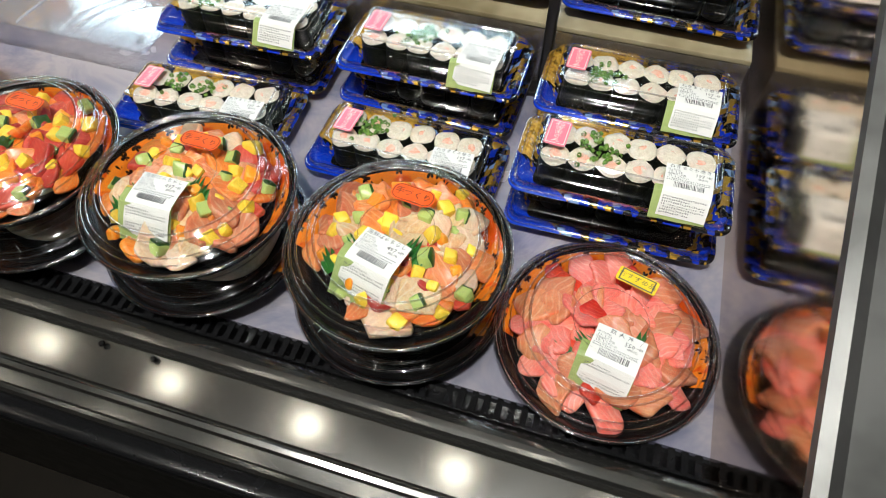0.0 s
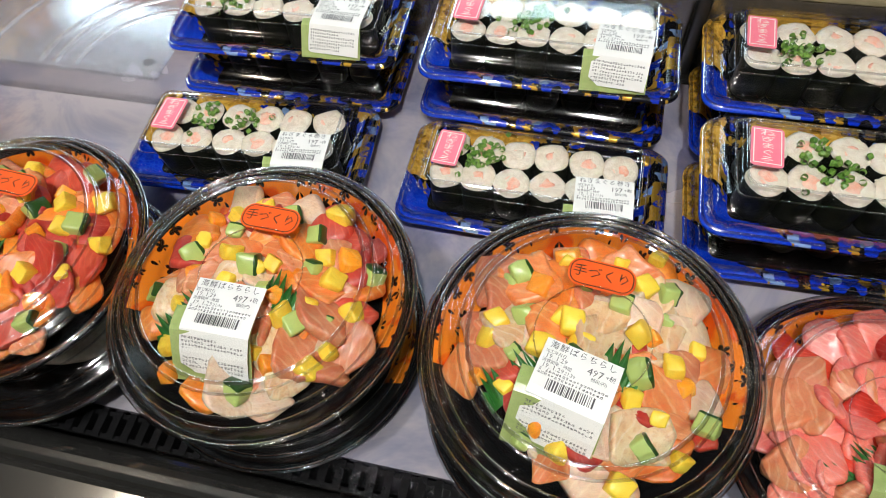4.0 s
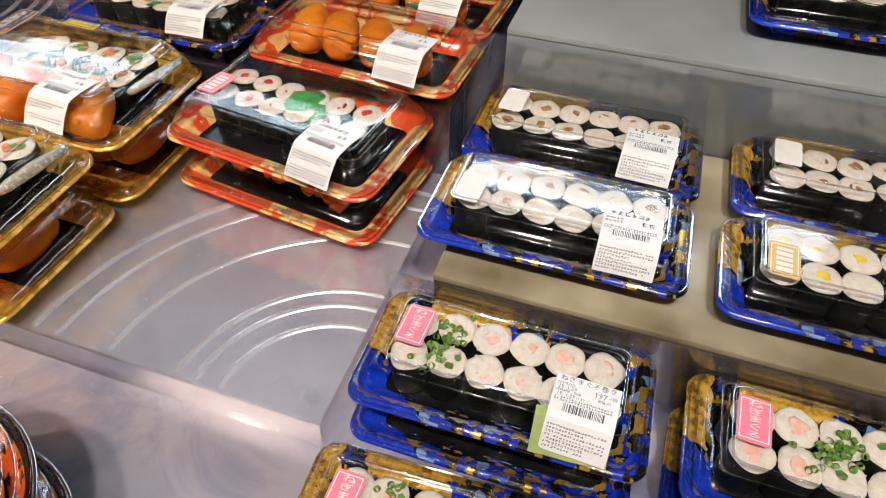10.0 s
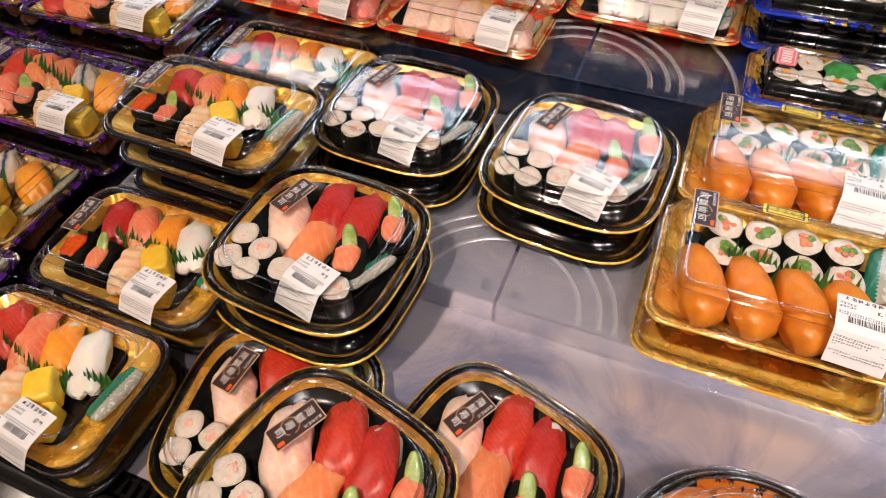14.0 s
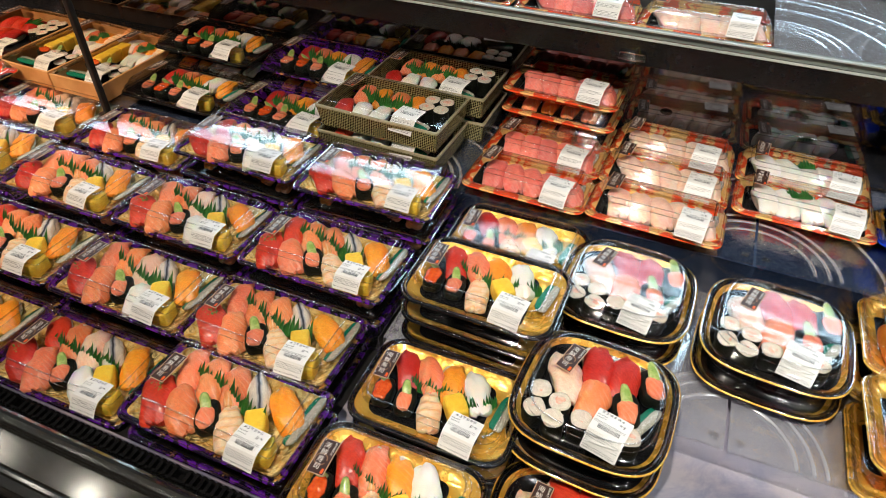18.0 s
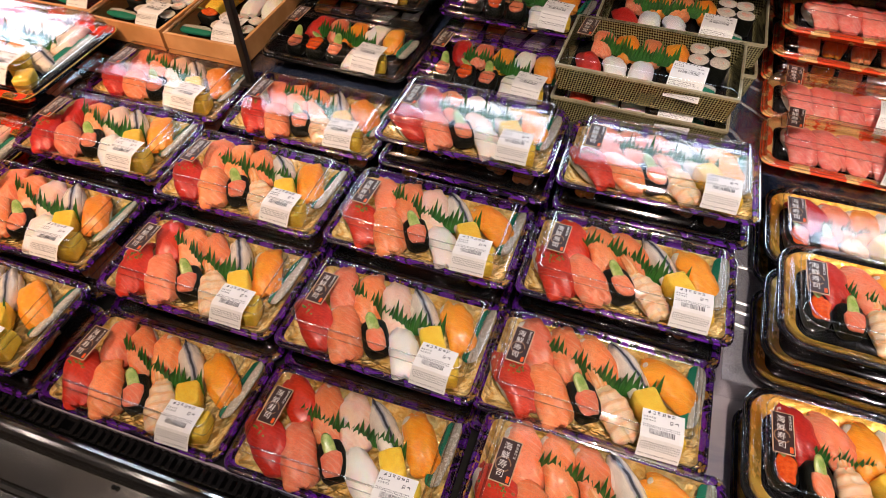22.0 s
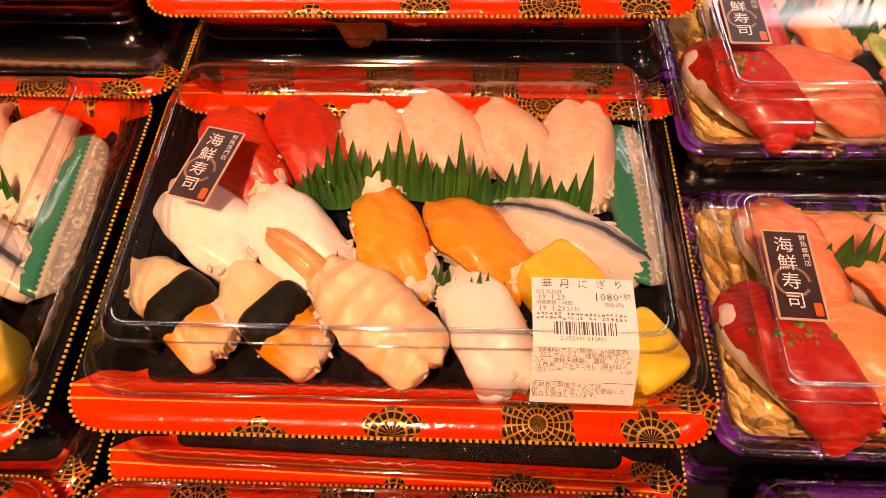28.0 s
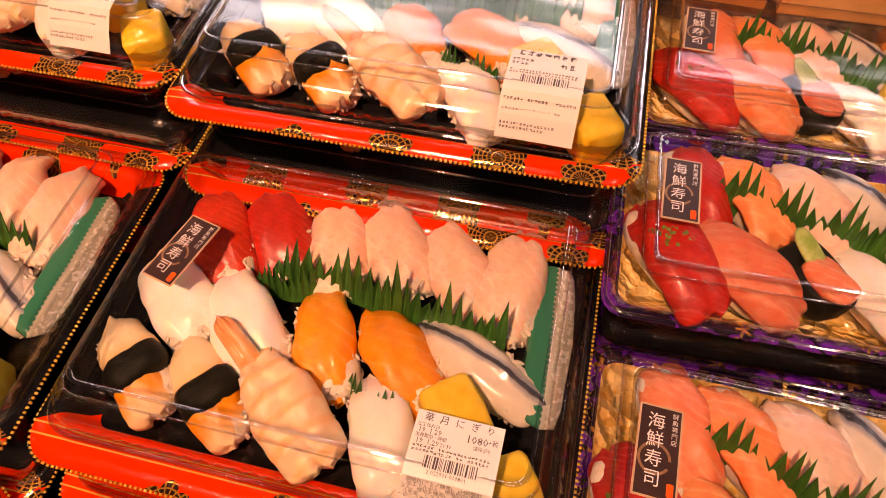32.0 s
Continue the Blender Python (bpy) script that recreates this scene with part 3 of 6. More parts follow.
# ---------------------------------------------------------------- the case and the shop round it
bm = bmesh.new()
box(bm, -7, 4, -4.5, 4.5, -0.05, 0)
structure("floor", bm, SHOP_FLOOR, "brown polished shop floor", "floor")
bm = bmesh.new()
box(bm, -7, 4, -4.5, 4.5, 2.9, 2.95)
structure("ceiling", bm, CEILING, "pale ceiling boards over the shop", "ceiling")
for name, span in (("wall_north", (-7, 4, 4.5, 4.6)), ("wall_south", (-7, 4, -4.6, -4.5)), ("wall_east", (4, 4.1, -4.6, 4.6)), ("wall_west", (-7.1, -7, -4.6, 4.6))):
    bm = bmesh.new()
    box(bm, *span, 0, 2.95)
    structure(name, bm, SHOP_WALL, "plain brown shop wall", "wall")

case = tagged(new("display_case"), "long chilled sushi display case with a steel deck and black front", "display case")
bm = bmesh.new()
box(bm, X_FAR, X_END + 0.09, 0.125, 1.45, 0.08, DECK - 0.03)
part("body", bm, BLACK_PAINT, case, "", None, False)
bm = bmesh.new()
box(bm, X_FAR, X_END + 0.08, 0.2, 1.4, 0, 0.08)
part("plinth", bm, BLACK_PAINT, case, "", None, False)
bm = bmesh.new()
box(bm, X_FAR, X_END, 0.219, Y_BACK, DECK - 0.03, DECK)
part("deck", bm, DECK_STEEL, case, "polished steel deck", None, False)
# rounded front rail, its lower lip and the black bumper
bm = bmesh.new()
profile = [(0.196, DECK - 0.02)]
profile += [(0.184 + 0.012 * math.cos(radians(a)), DECK + 0.001 + 0.009 * math.sin(radians(a))) for a in range(10, 171, 20)]
profile += [(0.17, DECK - 0.001), (0.135, DECK - 0.006), (0.133, DECK - 0.009), (0.131, DECK - 0.0085), (0.127, DECK - 0.0095), (0.125, DECK - 0.0125), (0.115, DECK - 0.0155)]
profile += [(0.115 + 0.008 * math.cos(radians(a)), DECK - 0.025 + 0.0085 * math.sin(radians(a))) for a in range(100, 251, 25)]
profile += [(0.125, DECK - 0.04)]
rows = [[bm.verts.new((x, y, z)) for y, z in profile] for x in (X_FAR, X_END + 0.09)]
for k in range(len(profile) - 1):
    bm.faces.new((rows[0][k], rows[0][k + 1], rows[1][k + 1], rows[1][k]))
rail = part("front_rail", bm, RAIL, case, "polished steel front rail", None, False)
for x in (-0.36, -0.31, -1.2, -1.26, -2.1, -2.16):
    bm = bmesh.new()
    bmesh.ops.create_cone(bm, cap_ends=True, segments=10, radius1=0.003, radius2=0.0022, depth=0.002)
    part("screw", bm, BLACK_PLASTIC, rail, "", pose(x, 0.165, DECK + 0.0035, 8))
bm = bmesh.new()
box(bm, X_FAR, X_END + 0.09, 0.098, 0.125, DECK - 0.11, DECK - 0.085, 0.006)
part("bumper", bm, BLACK_PLASTIC, case, "black bumper strip")
# air grille: a black comb between rail and deck
bm = bmesh.new()
box(bm, X_FAR, X_END, 0.197, 0.2185, DECK - 0.03, DECK - 0.012)
grille = part("air_grille", bm, BLACK_PLASTIC, case, "black plastic air grille", None, False)
bm = bmesh.new()
for k in range(int((X_END - X_FAR) / 0.0105)):
    x = X_FAR + 0.006 + k * 0.0105
    if k % 26:
        box(bm, x - 0.0026, x + 0.0026, 0.199, 0.217, DECK - 0.012, DECK + 0.0035)
tagged(part("grille_comb", bm, BLACK_PLASTIC, grille, "", None, False), kind="stuff")
bm = bmesh.new()
for y in (0.1985, 0.213):
    box(bm, X_FAR, X_END, y, y + 0.0032, DECK - 0.01, DECK + 0.0012)
part("grille_rail", bm, BLACK_PLASTIC, grille, "", None, False)
# back panel, upper shelf, canopy
bm = bmesh.new()
box(bm, X_FAR, X_END + 0.02, Y_BACK, Y_BACK + 0.02, DECK, 1.135)
part("back_panel", bm, BLACK_GLASS, case, "dark glossy back panel", None, False)
bm = bmesh.new()
bmesh.ops.create_uvsphere(bm, u_segments=14, v_segments=8, radius=0.011)
bmesh.ops.scale(bm, verts=bm.verts, vec=(1, 0.2, 0.55))
part("vent_plug", bm, BLACK_PLASTIC, case, "", pose(-1.278, Y_BACK - 0.001, 1.0))
shelf = tagged(new("upper_shelf"), "dark upper shelf with a pale steel price rail", "shelf")
bm = bmesh.new()
box(bm, X_FAR, X_END + 0.02, 0.995, 1.45, 1.137, 1.15)
part("board", bm, BLACK_PAINT, shelf, "", None, False)
bm = bmesh.new()
box(bm, X_FAR, X_END + 0.02, 0.98, 0.994, 1.1622, 1.173)
part("price_rail", bm, plain("pale_rail_paint", (0.2, 0.22, 0.2), (0.15, 0.17, 0.16), 0.3, 0, 6, 0.05), shelf, "pale steel price rail", None, False)
bm = bmesh.new()
box(bm, X_FAR, X_END + 0.02, 0.976, 0.994, 1.118, 1.1588)
part("rail_face", bm, BLACK_PLASTIC, shelf, "black lower band", None, False)
for z0, z1 in ((1.1735, 1.1765), (1.159, 1.162)):
    bm = bmesh.new()
    box(bm, X_FAR, X_END + 0.02, 0.974, 0.9795, z0, z1, 0.001)
    part("rail_lip", bm, plain("pale_lip", (0.5, 0.54, 0.5), (0.42, 0.46, 0.43), 0.3, 0, 6, 0.05), shelf, "pale plastic lip", None, False)
for x in (-1.35, -0.42, -2.3):
    bm = bmesh.new()
    box(bm, x - 0.022, x + 0.022, 0.962, 0.975, 1.127, 1.137, 0.003)
    part("price_clip", bm, ACRYLIC, shelf, "clear plastic price clip")
bm = bmesh.new()
box(bm, X_FAR, X_END + 0.02, 1.43, 1.46, 1.15, 1.95)
part("shelf_back", bm, SHOP_WALL, shelf, "brown wooden back board", None, False)
bm = bmesh.new()
box(bm, X_FAR, X_END + 0.09, 0.95, 1.46, 1.95, 2.05)
part("canopy", bm, BLACK_PAINT, case, "black canopy", None, False)
lights = tagged(new("light_strip"), "long cool white light strip under the canopy", "lamp")
bm = bmesh.new()
box(bm, X_FAR + 0.1, X_END - 0.05, 1.37, 1.4, 1.44, 1.66, 0.008)
part("housing", bm, STEEL, lights)
for name, mat_, spans in (("diffuser", TUBE, ((1.475, 1.497), (1.572, 1.602))), ("back_light", GLOW_PANEL, ((1.5, 1.569), (1.605, 1.628)))):
    for z0, z1 in spans:
        bm = bmesh.new()
        box(bm, X_FAR + 0.12, X_END - 0.07, 1.36 if mat_ is TUBE else 1.364, 1.369, z0, z1, 0.002)
        part(name, bm, mat_, lights, "glowing white tube" if mat_ is TUBE else "softly lit bluish panel", None, False)
for x in (-2.305, -0.066):
    rod = tagged(new("shelf_rod"), "thin upright black metal rod", "rod", "shelf rods")
    bm = bmesh.new()
    box(bm, -0.0055, 0.0055, -0.0055, 0.0055, 0, 1.02, 0.002)
    part("bar", bm, BLACK_PAINT, rod)
    bm = bmesh.new()
    box(bm, -0.014, 0.014, -0.012, 0.012, 0, 0.006, 0.002)
    part("foot", bm, BLACK_PAINT, rod)
    rod.matrix_basis = pose(x, 0.742 if x < -1 else 0.589, 0.93 if x < -1 else DECK)
# end wall with a mirror and a slanting steel frame
wall = tagged(new("end_panel"), "mirrored end panel with a slanting steel frame", "panel")
bm = bmesh.new()
edge = [(0.126, DECK - 0.03), (0.126, 0.985), (0.62, 1.185), (0.72, 1.3), (0.8, 1.95), (1.45, 1.95), (1.45, DECK - 0.02)]
for x in (X_END, X_END + 0.006):
    bm.faces.new([bm.verts.new((x, y, z)) for y, z in (edge if x == X_END else edge[::-1])])
part("mirror", bm, END_MIRROR, wall, "dim mirror", None, False)
bm = bmesh.new()
sides = [(0.12, 0.81), (0.12, 0.95), (0.14, 0.993), (0.62, 1.185), (0.72, 1.305), (0.8, 1.95)]
loops = [[bm.verts.new((x, y, z + (0.0 if k < 2 else 0.0) + dz)) for y, z in sides] for k, (x, dz) in enumerate(((X_END + 0.004, -0.008), (X_END - 0.004, -0.003), (X_END - 0.003, 0.003), (X_END + 0.004, 0.006), (X_END + 0.012, 0.002), (X_END + 0.052, 0.002), (X_END + 0.06, 0.006), (X_END + 0.068, 0.002), (X_END + 0.07, -0.02), (X_END + 0.006, -0.02)))]
for a, b in zip(loops, loops[1:] + loops[:1]):
    for k in range(len(sides) - 1):
        bm.faces.new((a[k], a[k + 1], b[k + 1], b[k]))
part("frame", bm, FRAME_STEEL, wall, "scratched steel frame", None, False)
bm = bmesh.new()
box(bm, X_END + 0.0075, X_END + 0.085, 0.13, 1.44, 0.09, 0.8)
part("skirt", bm, BLACK_PAINT, wall, "", None, False)
far = tagged(new("far_end_panel"), "black end panel of the display case", "panel")
bm = bmesh.new()
box(bm, X_FAR - 0.03, X_FAR - 0.001, 0.12, 1.46, 0.0, 2.05)
part("board", bm, BLACK_PAINT, far, "", None, False)
bm = bmesh.new()
box(bm, X_FAR - 0.034, X_FAR + 0.004, 0.112, 0.1195, 0.0, 2.05, 0.002)
part("edge_trim", bm, STEEL, far, "steel edge trim")
# Black sheet added on the deck so the gaps between packs come out dark
dark_sheet = tagged(new("deck_mat"), "thin black sheet added on the deck to darken gaps between packs", "mat")
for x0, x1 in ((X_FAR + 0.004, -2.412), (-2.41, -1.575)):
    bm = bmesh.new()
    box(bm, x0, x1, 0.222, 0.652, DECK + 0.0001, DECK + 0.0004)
    part("sheet", bm, BLACK_PAINT, dark_sheet, "", None, False)


def riser_plate(x, z, y0, y1, width, height, centres):
    """A clear moulded step with ring-shaped ridges."""
    thing = tagged(new("riser_plate"), "clear moulded plastic riser with ring-shaped ridges", "riser", "clear risers")
    bm = bmesh.new()
    box(bm, -width / 2, width / 2, y0, y1, height - 0.003, height)
    part("top", bm, PLATE if height < 0.05 and x > -1.6 else ACRYLIC, thing, "", None, False)
    bm = bmesh.new()
    box(bm, -width / 2, width / 2, y0 - 0.002, y0, 0, height + 0.001)
    box(bm, -width / 2, width / 2, y0 - 0.003, y0 - 0.0021, 0.0, 0.0025)
    part("front", bm, ACRYLIC, thing, "", None, False)
    for cx in centres if x > -1.9 else ():
        for radius, wide in ((0.245, 0.004), (0.222, 0.003), (0.175, 0.003), (0.115, 0.003), (0.1, 0.003), (0.08, 0.003)):
            if radius > y1 - y0:
                continue
            bm = bmesh.new()
            last = None
            for k in range(37):
                a = math.pi * k / 36
                p = []
                for r, dz in ((radius - wide, 0.0004), (radius - wide * 0.4, 0.002), (radius + wide * 0.4, 0.002), (radius + wide, 0.0004)):
                    px, py = cx + r * math.cos(a), y0 + 0.004 + r * math.sin(a)
                    p.append((px, py, height + dz) if -width / 2 <= px <= width / 2 else None)
                if None in p:
                    last = None
                    continue
                p = [bm.verts.new(q) for q in p]
                if last:
                    for i in range(3):
                        bm.faces.new((last[i], last[i + 1], p[i + 1], p[i]))
                last = p
            part("ridge", bm, RIDGE, thing)
        bm = bmesh.new()
        bmesh.ops.create_cone(bm, cap_ends=True, segments=14, radius1=0.006, radius2=0.0045, depth=0.005)
        part("stud", bm, ACRYLIC, thing, "", pose(max(min(cx, width / 2 - 0.013), 0.013 - width / 2), y0 + 0.016, height + 0.003))
    thing.matrix_basis = pose(x, 0, z)
    return thing


for x, w, y0 in ((-0.8, 0.588, Y_STEP), (-1.333, 0.47, Y_STEP), (-2.066, 0.984, 0.482), (-2.846, 0.568, 0.6)):
    riser_plate(x, DECK + 0.0005, y0, Y_LOW - 0.003, w, STEP - DECK - 0.001 + (0.028 if x < -2.7 else 0), (w / 2, -w / 2))
for x in (-0.8, -1.392, -1.984, -2.576, -3.0):
    w = 0.588 if x > -2.9 else 0.256
    riser_plate(x, DECK + 0.0005, Y_LOW, Y_BACK - 0.004, w, SHELF_LOW - DECK - 0.001, (w / 2, -w / 2))
riser_plate(-0.98, 1.1505, 1.0, 1.3, 0.34, 0.02, (0.17, -0.17))
# dark liner under the rear risers
bm = bmesh.new()
box(bm, X_FAR + 0.01, -0.512, Y_LOW + 0.006, Y_BACK - 0.006, DECK + 0.0005, SHELF_LOW - 0.012)
liner = tagged(new("liner_box"), "dark blue-grey box under the rear risers", "box")
LINER = plain("blue_grey_liner", (0.035, 0.055, 0.11), (0.055, 0.08, 0.15), 0.25, 0, 8, 0.05)
part("sides", bm, LINER, liner, "", None, False)
bm = bmesh.new()
box(bm, -3.16, -0.511, Y_LOW + 0.005, Y_BACK - 0.006, SHELF_LOW - 0.0118, SHELF_LOW - 0.0085, 0.001)
part("top", bm, LINER, liner, "", None, False)
# Far end of the top, made black only to keep this corner dark
bm = bmesh.new()
box(bm, X_FAR + 0.009, -3.162, Y_LOW + 0.005, Y_BACK - 0.006, SHELF_LOW - 0.0118, SHELF_LOW - 0.0085, 0.001)
part("black_top", bm, BLACK_PAINT, liner, "blackened far end of the box, added to darken that corner", None, False)


def display_box(x0, x1, y0, y1, z1, face, top):
    """A smoked display box with a pale lip."""
    thing = tagged(new("display_box"), "smoked plastic display box with a pale top edge", "box")
    bm = bmesh.new()
    box(bm, x0, x1, y0, y1, DECK + 0.0005, z1 - 0.0065)
    part("sides", bm, face, thing, "", None, False)
    bm = bmesh.new()
    box(bm, x0 - 0.0005, x1 + 0.0005, y0 - 0.001, y1, z1 - 0.006, z1, 0.0015)
    part("top", bm, top, thing, "", None, False)
    bm = bmesh.new()
    box(bm, x0 - 0.035, x1, y0 - 0.006, y0 - 0.0035, DECK + 0.0005, z1 - 0.004)
    part("clear_front", bm, ACRYLIC, thing, "clear acrylic guard", None, False)


display_box(-0.462, X_END - 0.012, 0.598, 0.81, 0.915, BROWN_BOX, CREAM)
display_box(-0.47, X_END - 0.012, 0.815, 1.06, 1.0, GREY_BOX, GREY_BOX)

# ceiling spots
for x, y, tone, power in ((0.0, -0.35, (1.0, 0.95, 0.88), 1.35), (-0.6, -0.35, (1.0, 0.93, 0.85), 0.78), (-1.55, -0.35, (1.0, 0.82, 0.64), 1.45), (-3.0, -0.35, (1.0, 0.66, 0.4), 2.4), (-3.6, -0.35, (1.0, 0.64, 0.38), 0.9)):
    fixture = tagged(new("ceiling_spotlight"), "round recessed ceiling spotlight", "lamp", "ceiling spotlights")
    bm = bmesh.new()
    loft(bm, [(ring(0.075, 24), 0.0), (ring(0.08, 24), -0.012), (ring(0.062, 24), -0.012), (ring(0.042, 24), -0.004)], True, False)
    part("trim", bm, STEEL, fixture)
    bm = bmesh.new()
    loft(bm, [(ring(0.038, 24), -0.008), (ring(0.034, 24), -0.0115)])
    part("bulb", bm, BULB, fixture)
    fixture.matrix_basis = pose(x, y, 2.899)
    lamp(x, y, 2.86, SPOT_WATTS * power, tone, 0.05, 52 if x < -2.5 else 62 if x < -1 else 66)
    if x > -0.5:
        first = fixture
    if x > -2.5:
        copy_thing(fixture, pose(x - 0.45, -1.35, 2.899))
        copy_thing(fixture, pose(x + 0.2, -2.3, 2.899))
# rows of the same spots above the front of the case and over the aisle
LAMP_X = 0.45
for k in range(9):
    copy_thing(first, pose(LAMP_X - 0.62 * k, 0.1, 2.899))
    copy_thing(first, pose(LAMP_X + 0.3 - 0.62 * k, -0.85, 2.899))

# ---------------------------------------------------------------- food, built once and shared
ROLL = random.Random(7)


def lumpy(bm, amount, size, seed=0.0):
    for v in bm.verts:
        v.co += v.co.normalized() * amount * noise.noise(v.co * size + Vector((seed, seed * 1.7, 0)))


def blob(w, l, h, p=2.6, amount=0.0012, seed=0.0, u=14, v=9):
    """A soft lump standing on its base."""
    bm = bmesh.new()
    bmesh.ops.create_uvsphere(bm, u_segments=u, v_segments=v, radius=1)
    for vert in bm.verts:
        for i in range(3):
            c = vert.co[i]
            vert.co[i] = math.copysign(abs(c) ** (2 / p), c)
        vert.co = Vector((vert.co.x * w / 2, vert.co.y * l / 2, (vert.co.z + 1) * h / 2))
    lumpy(bm, amount, 130, seed)
    return bm


def slice_over(w, l, rise, thick, seed, droop=0.45, skew=0.0, nu=15, nv=25, point=0.0, ribs=0.0):
    """A slice of fish draped over a ball of rice, blunt at one end; ribs: depth of cross furrows."""
    bm = bmesh.new()
    grids = []
    for low in (0, 1):
        rows = []
        for j in range(nv):
            v = math.sin(math.pi / 2 * (-1 + 2 * j / (nv - 1)))
            end = max(0.0, (abs(v) - 0.78) / 0.22)
            taper = 1 - (0.3 + point) * max(v, 0.0) ** 1.7 - (0.08 + point * 0.4) * max(-v, 0.0) ** 2
            half = w / 2 * taper * (0.4 + 0.6 * math.sqrt(max(0.0, 1 - end ** 2.6))) * (1 + 0.14 * noise.noise((v * 1.5, seed, 0)) + 0.05 * noise.noise((v * 6, seed, 4)))
            row = []
            for i in range(nu):
                u = -1 + 2 * i / (nu - 1)
                z = rise * (1 - 0.3 * abs(u) ** 3.6 - 0.06 * u * math.sin(seed * 3)) * (1 - droop * abs(v) ** 2.2) + 0.0022 * noise.noise((u * 1.6 + seed, v * 2.6, 1)) + 0.001 * noise.noise((u * 5, v * 9, seed)) + 0.0005 * noise.noise((u * 14, v * 30, seed))
                z -= ribs * (0.5 + 0.5 * math.cos(v * 17 + 1.2 * abs(u))) + ribs * 0.9 * (1 - min(abs(u) * 6, 1.0))
                if low:
                    z = min(z - thick * (1 - 0.45 * abs(u) ** 4), z - 0.0006)
                row.append(bm.verts.new((u * half + skew * v * w * 0.2 + 0.0028 * noise.noise((v * 2.6, seed, 3 + u * 0.3)), v * l / 2 + 0.004 * noise.noise((u * 1.3, seed, 8)) + 0.0009 * noise.noise((u * 9, seed, v)), z)))
            rows.append(row)
        grids.append(rows)
    top, bot = grids
    for j in range(nv - 1):
        for i in range(nu - 1):
            bm.faces.new((top[j][i], top[j][i + 1], top[j + 1][i + 1], top[j + 1][i]))
            bm.faces.new((bot[j][i], bot[j + 1][i], bot[j + 1][i + 1], bot[j][i + 1]))
        bm.faces.new((top[j][0], top[j + 1][0], bot[j + 1][0], bot[j][0]))
        bm.faces.new((top[j][-1], bot[j][-1], bot[j + 1][-1], top[j + 1][-1]))
    for i in range(nu - 1):
        bm.faces.new((top[0][i], bot[0][i], bot[0][i + 1], top[0][i + 1]))
        bm.faces.new((top[-1][i], top[-1][i + 1], bot[-1][i + 1], bot[-1][i]))
    return bm


def roll_mesh(r, h, seed, n=18):
    """A cut seaweed roll standing up: seaweed round rice."""
    bm = bmesh.new()
    wob = [1 + 0.06 * noise.noise((math.cos(2 * math.pi * k / n) * 1.3 + seed, math.sin(2 * math.pi * k / n) * 1.3, seed)) for k in range(n)]

    def out(s):
        return [(r * s * wob[k] * px, r * s * wob[k] * py) for k, (px, py) in enumerate(squarish(2, 2, 2.5, n))]

    rows = loft(bm, [(out(0.97), 0.0), (out(1.0), 0.001), (out(1.0), h - 0.0015), (out(0.97), h - 0.0008)], True, False, 0)
    rows = [rows[-1]] + [[bm.verts.new((x, y, z + 0.0012 * noise.noise((x * 330, y * 330, seed)))) for x, y in out(s)] for s, z in ((0.955, h + 0.0003), (0.75, h + 0.0016), (0.35, h + 0.0014))]
    for a, b in zip(rows, rows[1:]):
        for k in range(n):
            j = (k + 1) % n
            bm.faces.new((a[k], a[j], b[j], b[k])).material_index = 1
    bm.faces.new(rows[-1]).material_index = 1
    rnd = random.Random(int(seed * 60))
    before = len(bm.faces)
    for _ in range(28):
        a, q = rnd.uniform(0, 6.28), r * 0.88 * math.sqrt(rnd.uniform(0.12, 1))
        grain(bm, pose(q * math.cos(a), q * math.sin(a), h - 0.0001, rnd.uniform(-10, 10), 0, rnd.uniform(0, 360)))
    bm.faces.ensure_lookup_table()
    for f in bm.faces[before:]:
        f.material_index = 2 if f.calc_center_median().to_2d().length < r * 0.48 and rnd.random() < 0.75 else 1
    return bm


def comb_leaf(length, height, teeth, seed):
    """A strip of green film cut like grass, standing up in a gentle curve."""
    bm = bmesh.new()
    rnd = random.Random(seed)
    n = teeth * 2
    low, high = [], []
    seed_step = rnd.randrange(5)
    for k in range(n + 1):
        x = -length / 2 + length * k / n
        y = 0.004 * math.sin(k / n * 5 + seed)
        low.append(bm.verts.new((x, y, 0)))
        crest = (0.5, 0.72, 1.0, 0.86, 0.62)[(k // 2 + seed_step) % 5] * rnd.uniform(0.88, 1.06)
        mid = height * (0.34 + 0.22 * crest)
        high.append(bm.verts.new((x + rnd.uniform(-0.0006, 0.0006), y + (0.004 if k % 2 == 0 else 0.005 + 0.006 * crest), mid * rnd.uniform(0.8, 1.0) if k % 2 == 0 else height * crest)))
    for k in range(n):
        bm.faces.new((low[k], low[k + 1], high[k + 1], high[k]))
    made = bmesh.ops.extrude_face_region(bm, geom=bm.faces[:])
    bmesh.ops.translate(bm, verts=[g for g in made["geom"] if isinstance(g, bmesh.types.BMVert)], vec=(0, 0.0005, 0))
    return bm


FOOD = {}


def pear(s):
    """A plump pocket of fried tofu, narrower at one end."""
    bm = blob(0.031, 0.07, 0.032, 2.5, 0.0022, s, 26, 18)
    for v in bm.verts:
        k = 1 - 5.5 * v.co.y
        v.co.x *= k
        v.co.z *= 0.5 + 0.5 * k
        v.co.x += 0.004 * math.sin(v.co.y * 40 + s)
        v.co += v.co.normalized() * (0.0009 * noise.noise(v.co * 120 + Vector((s, 0, 0))) + 0.0004 * math.sin(v.co.y * 520 + 9 * noise.noise(v.co * 80)))
    return bm


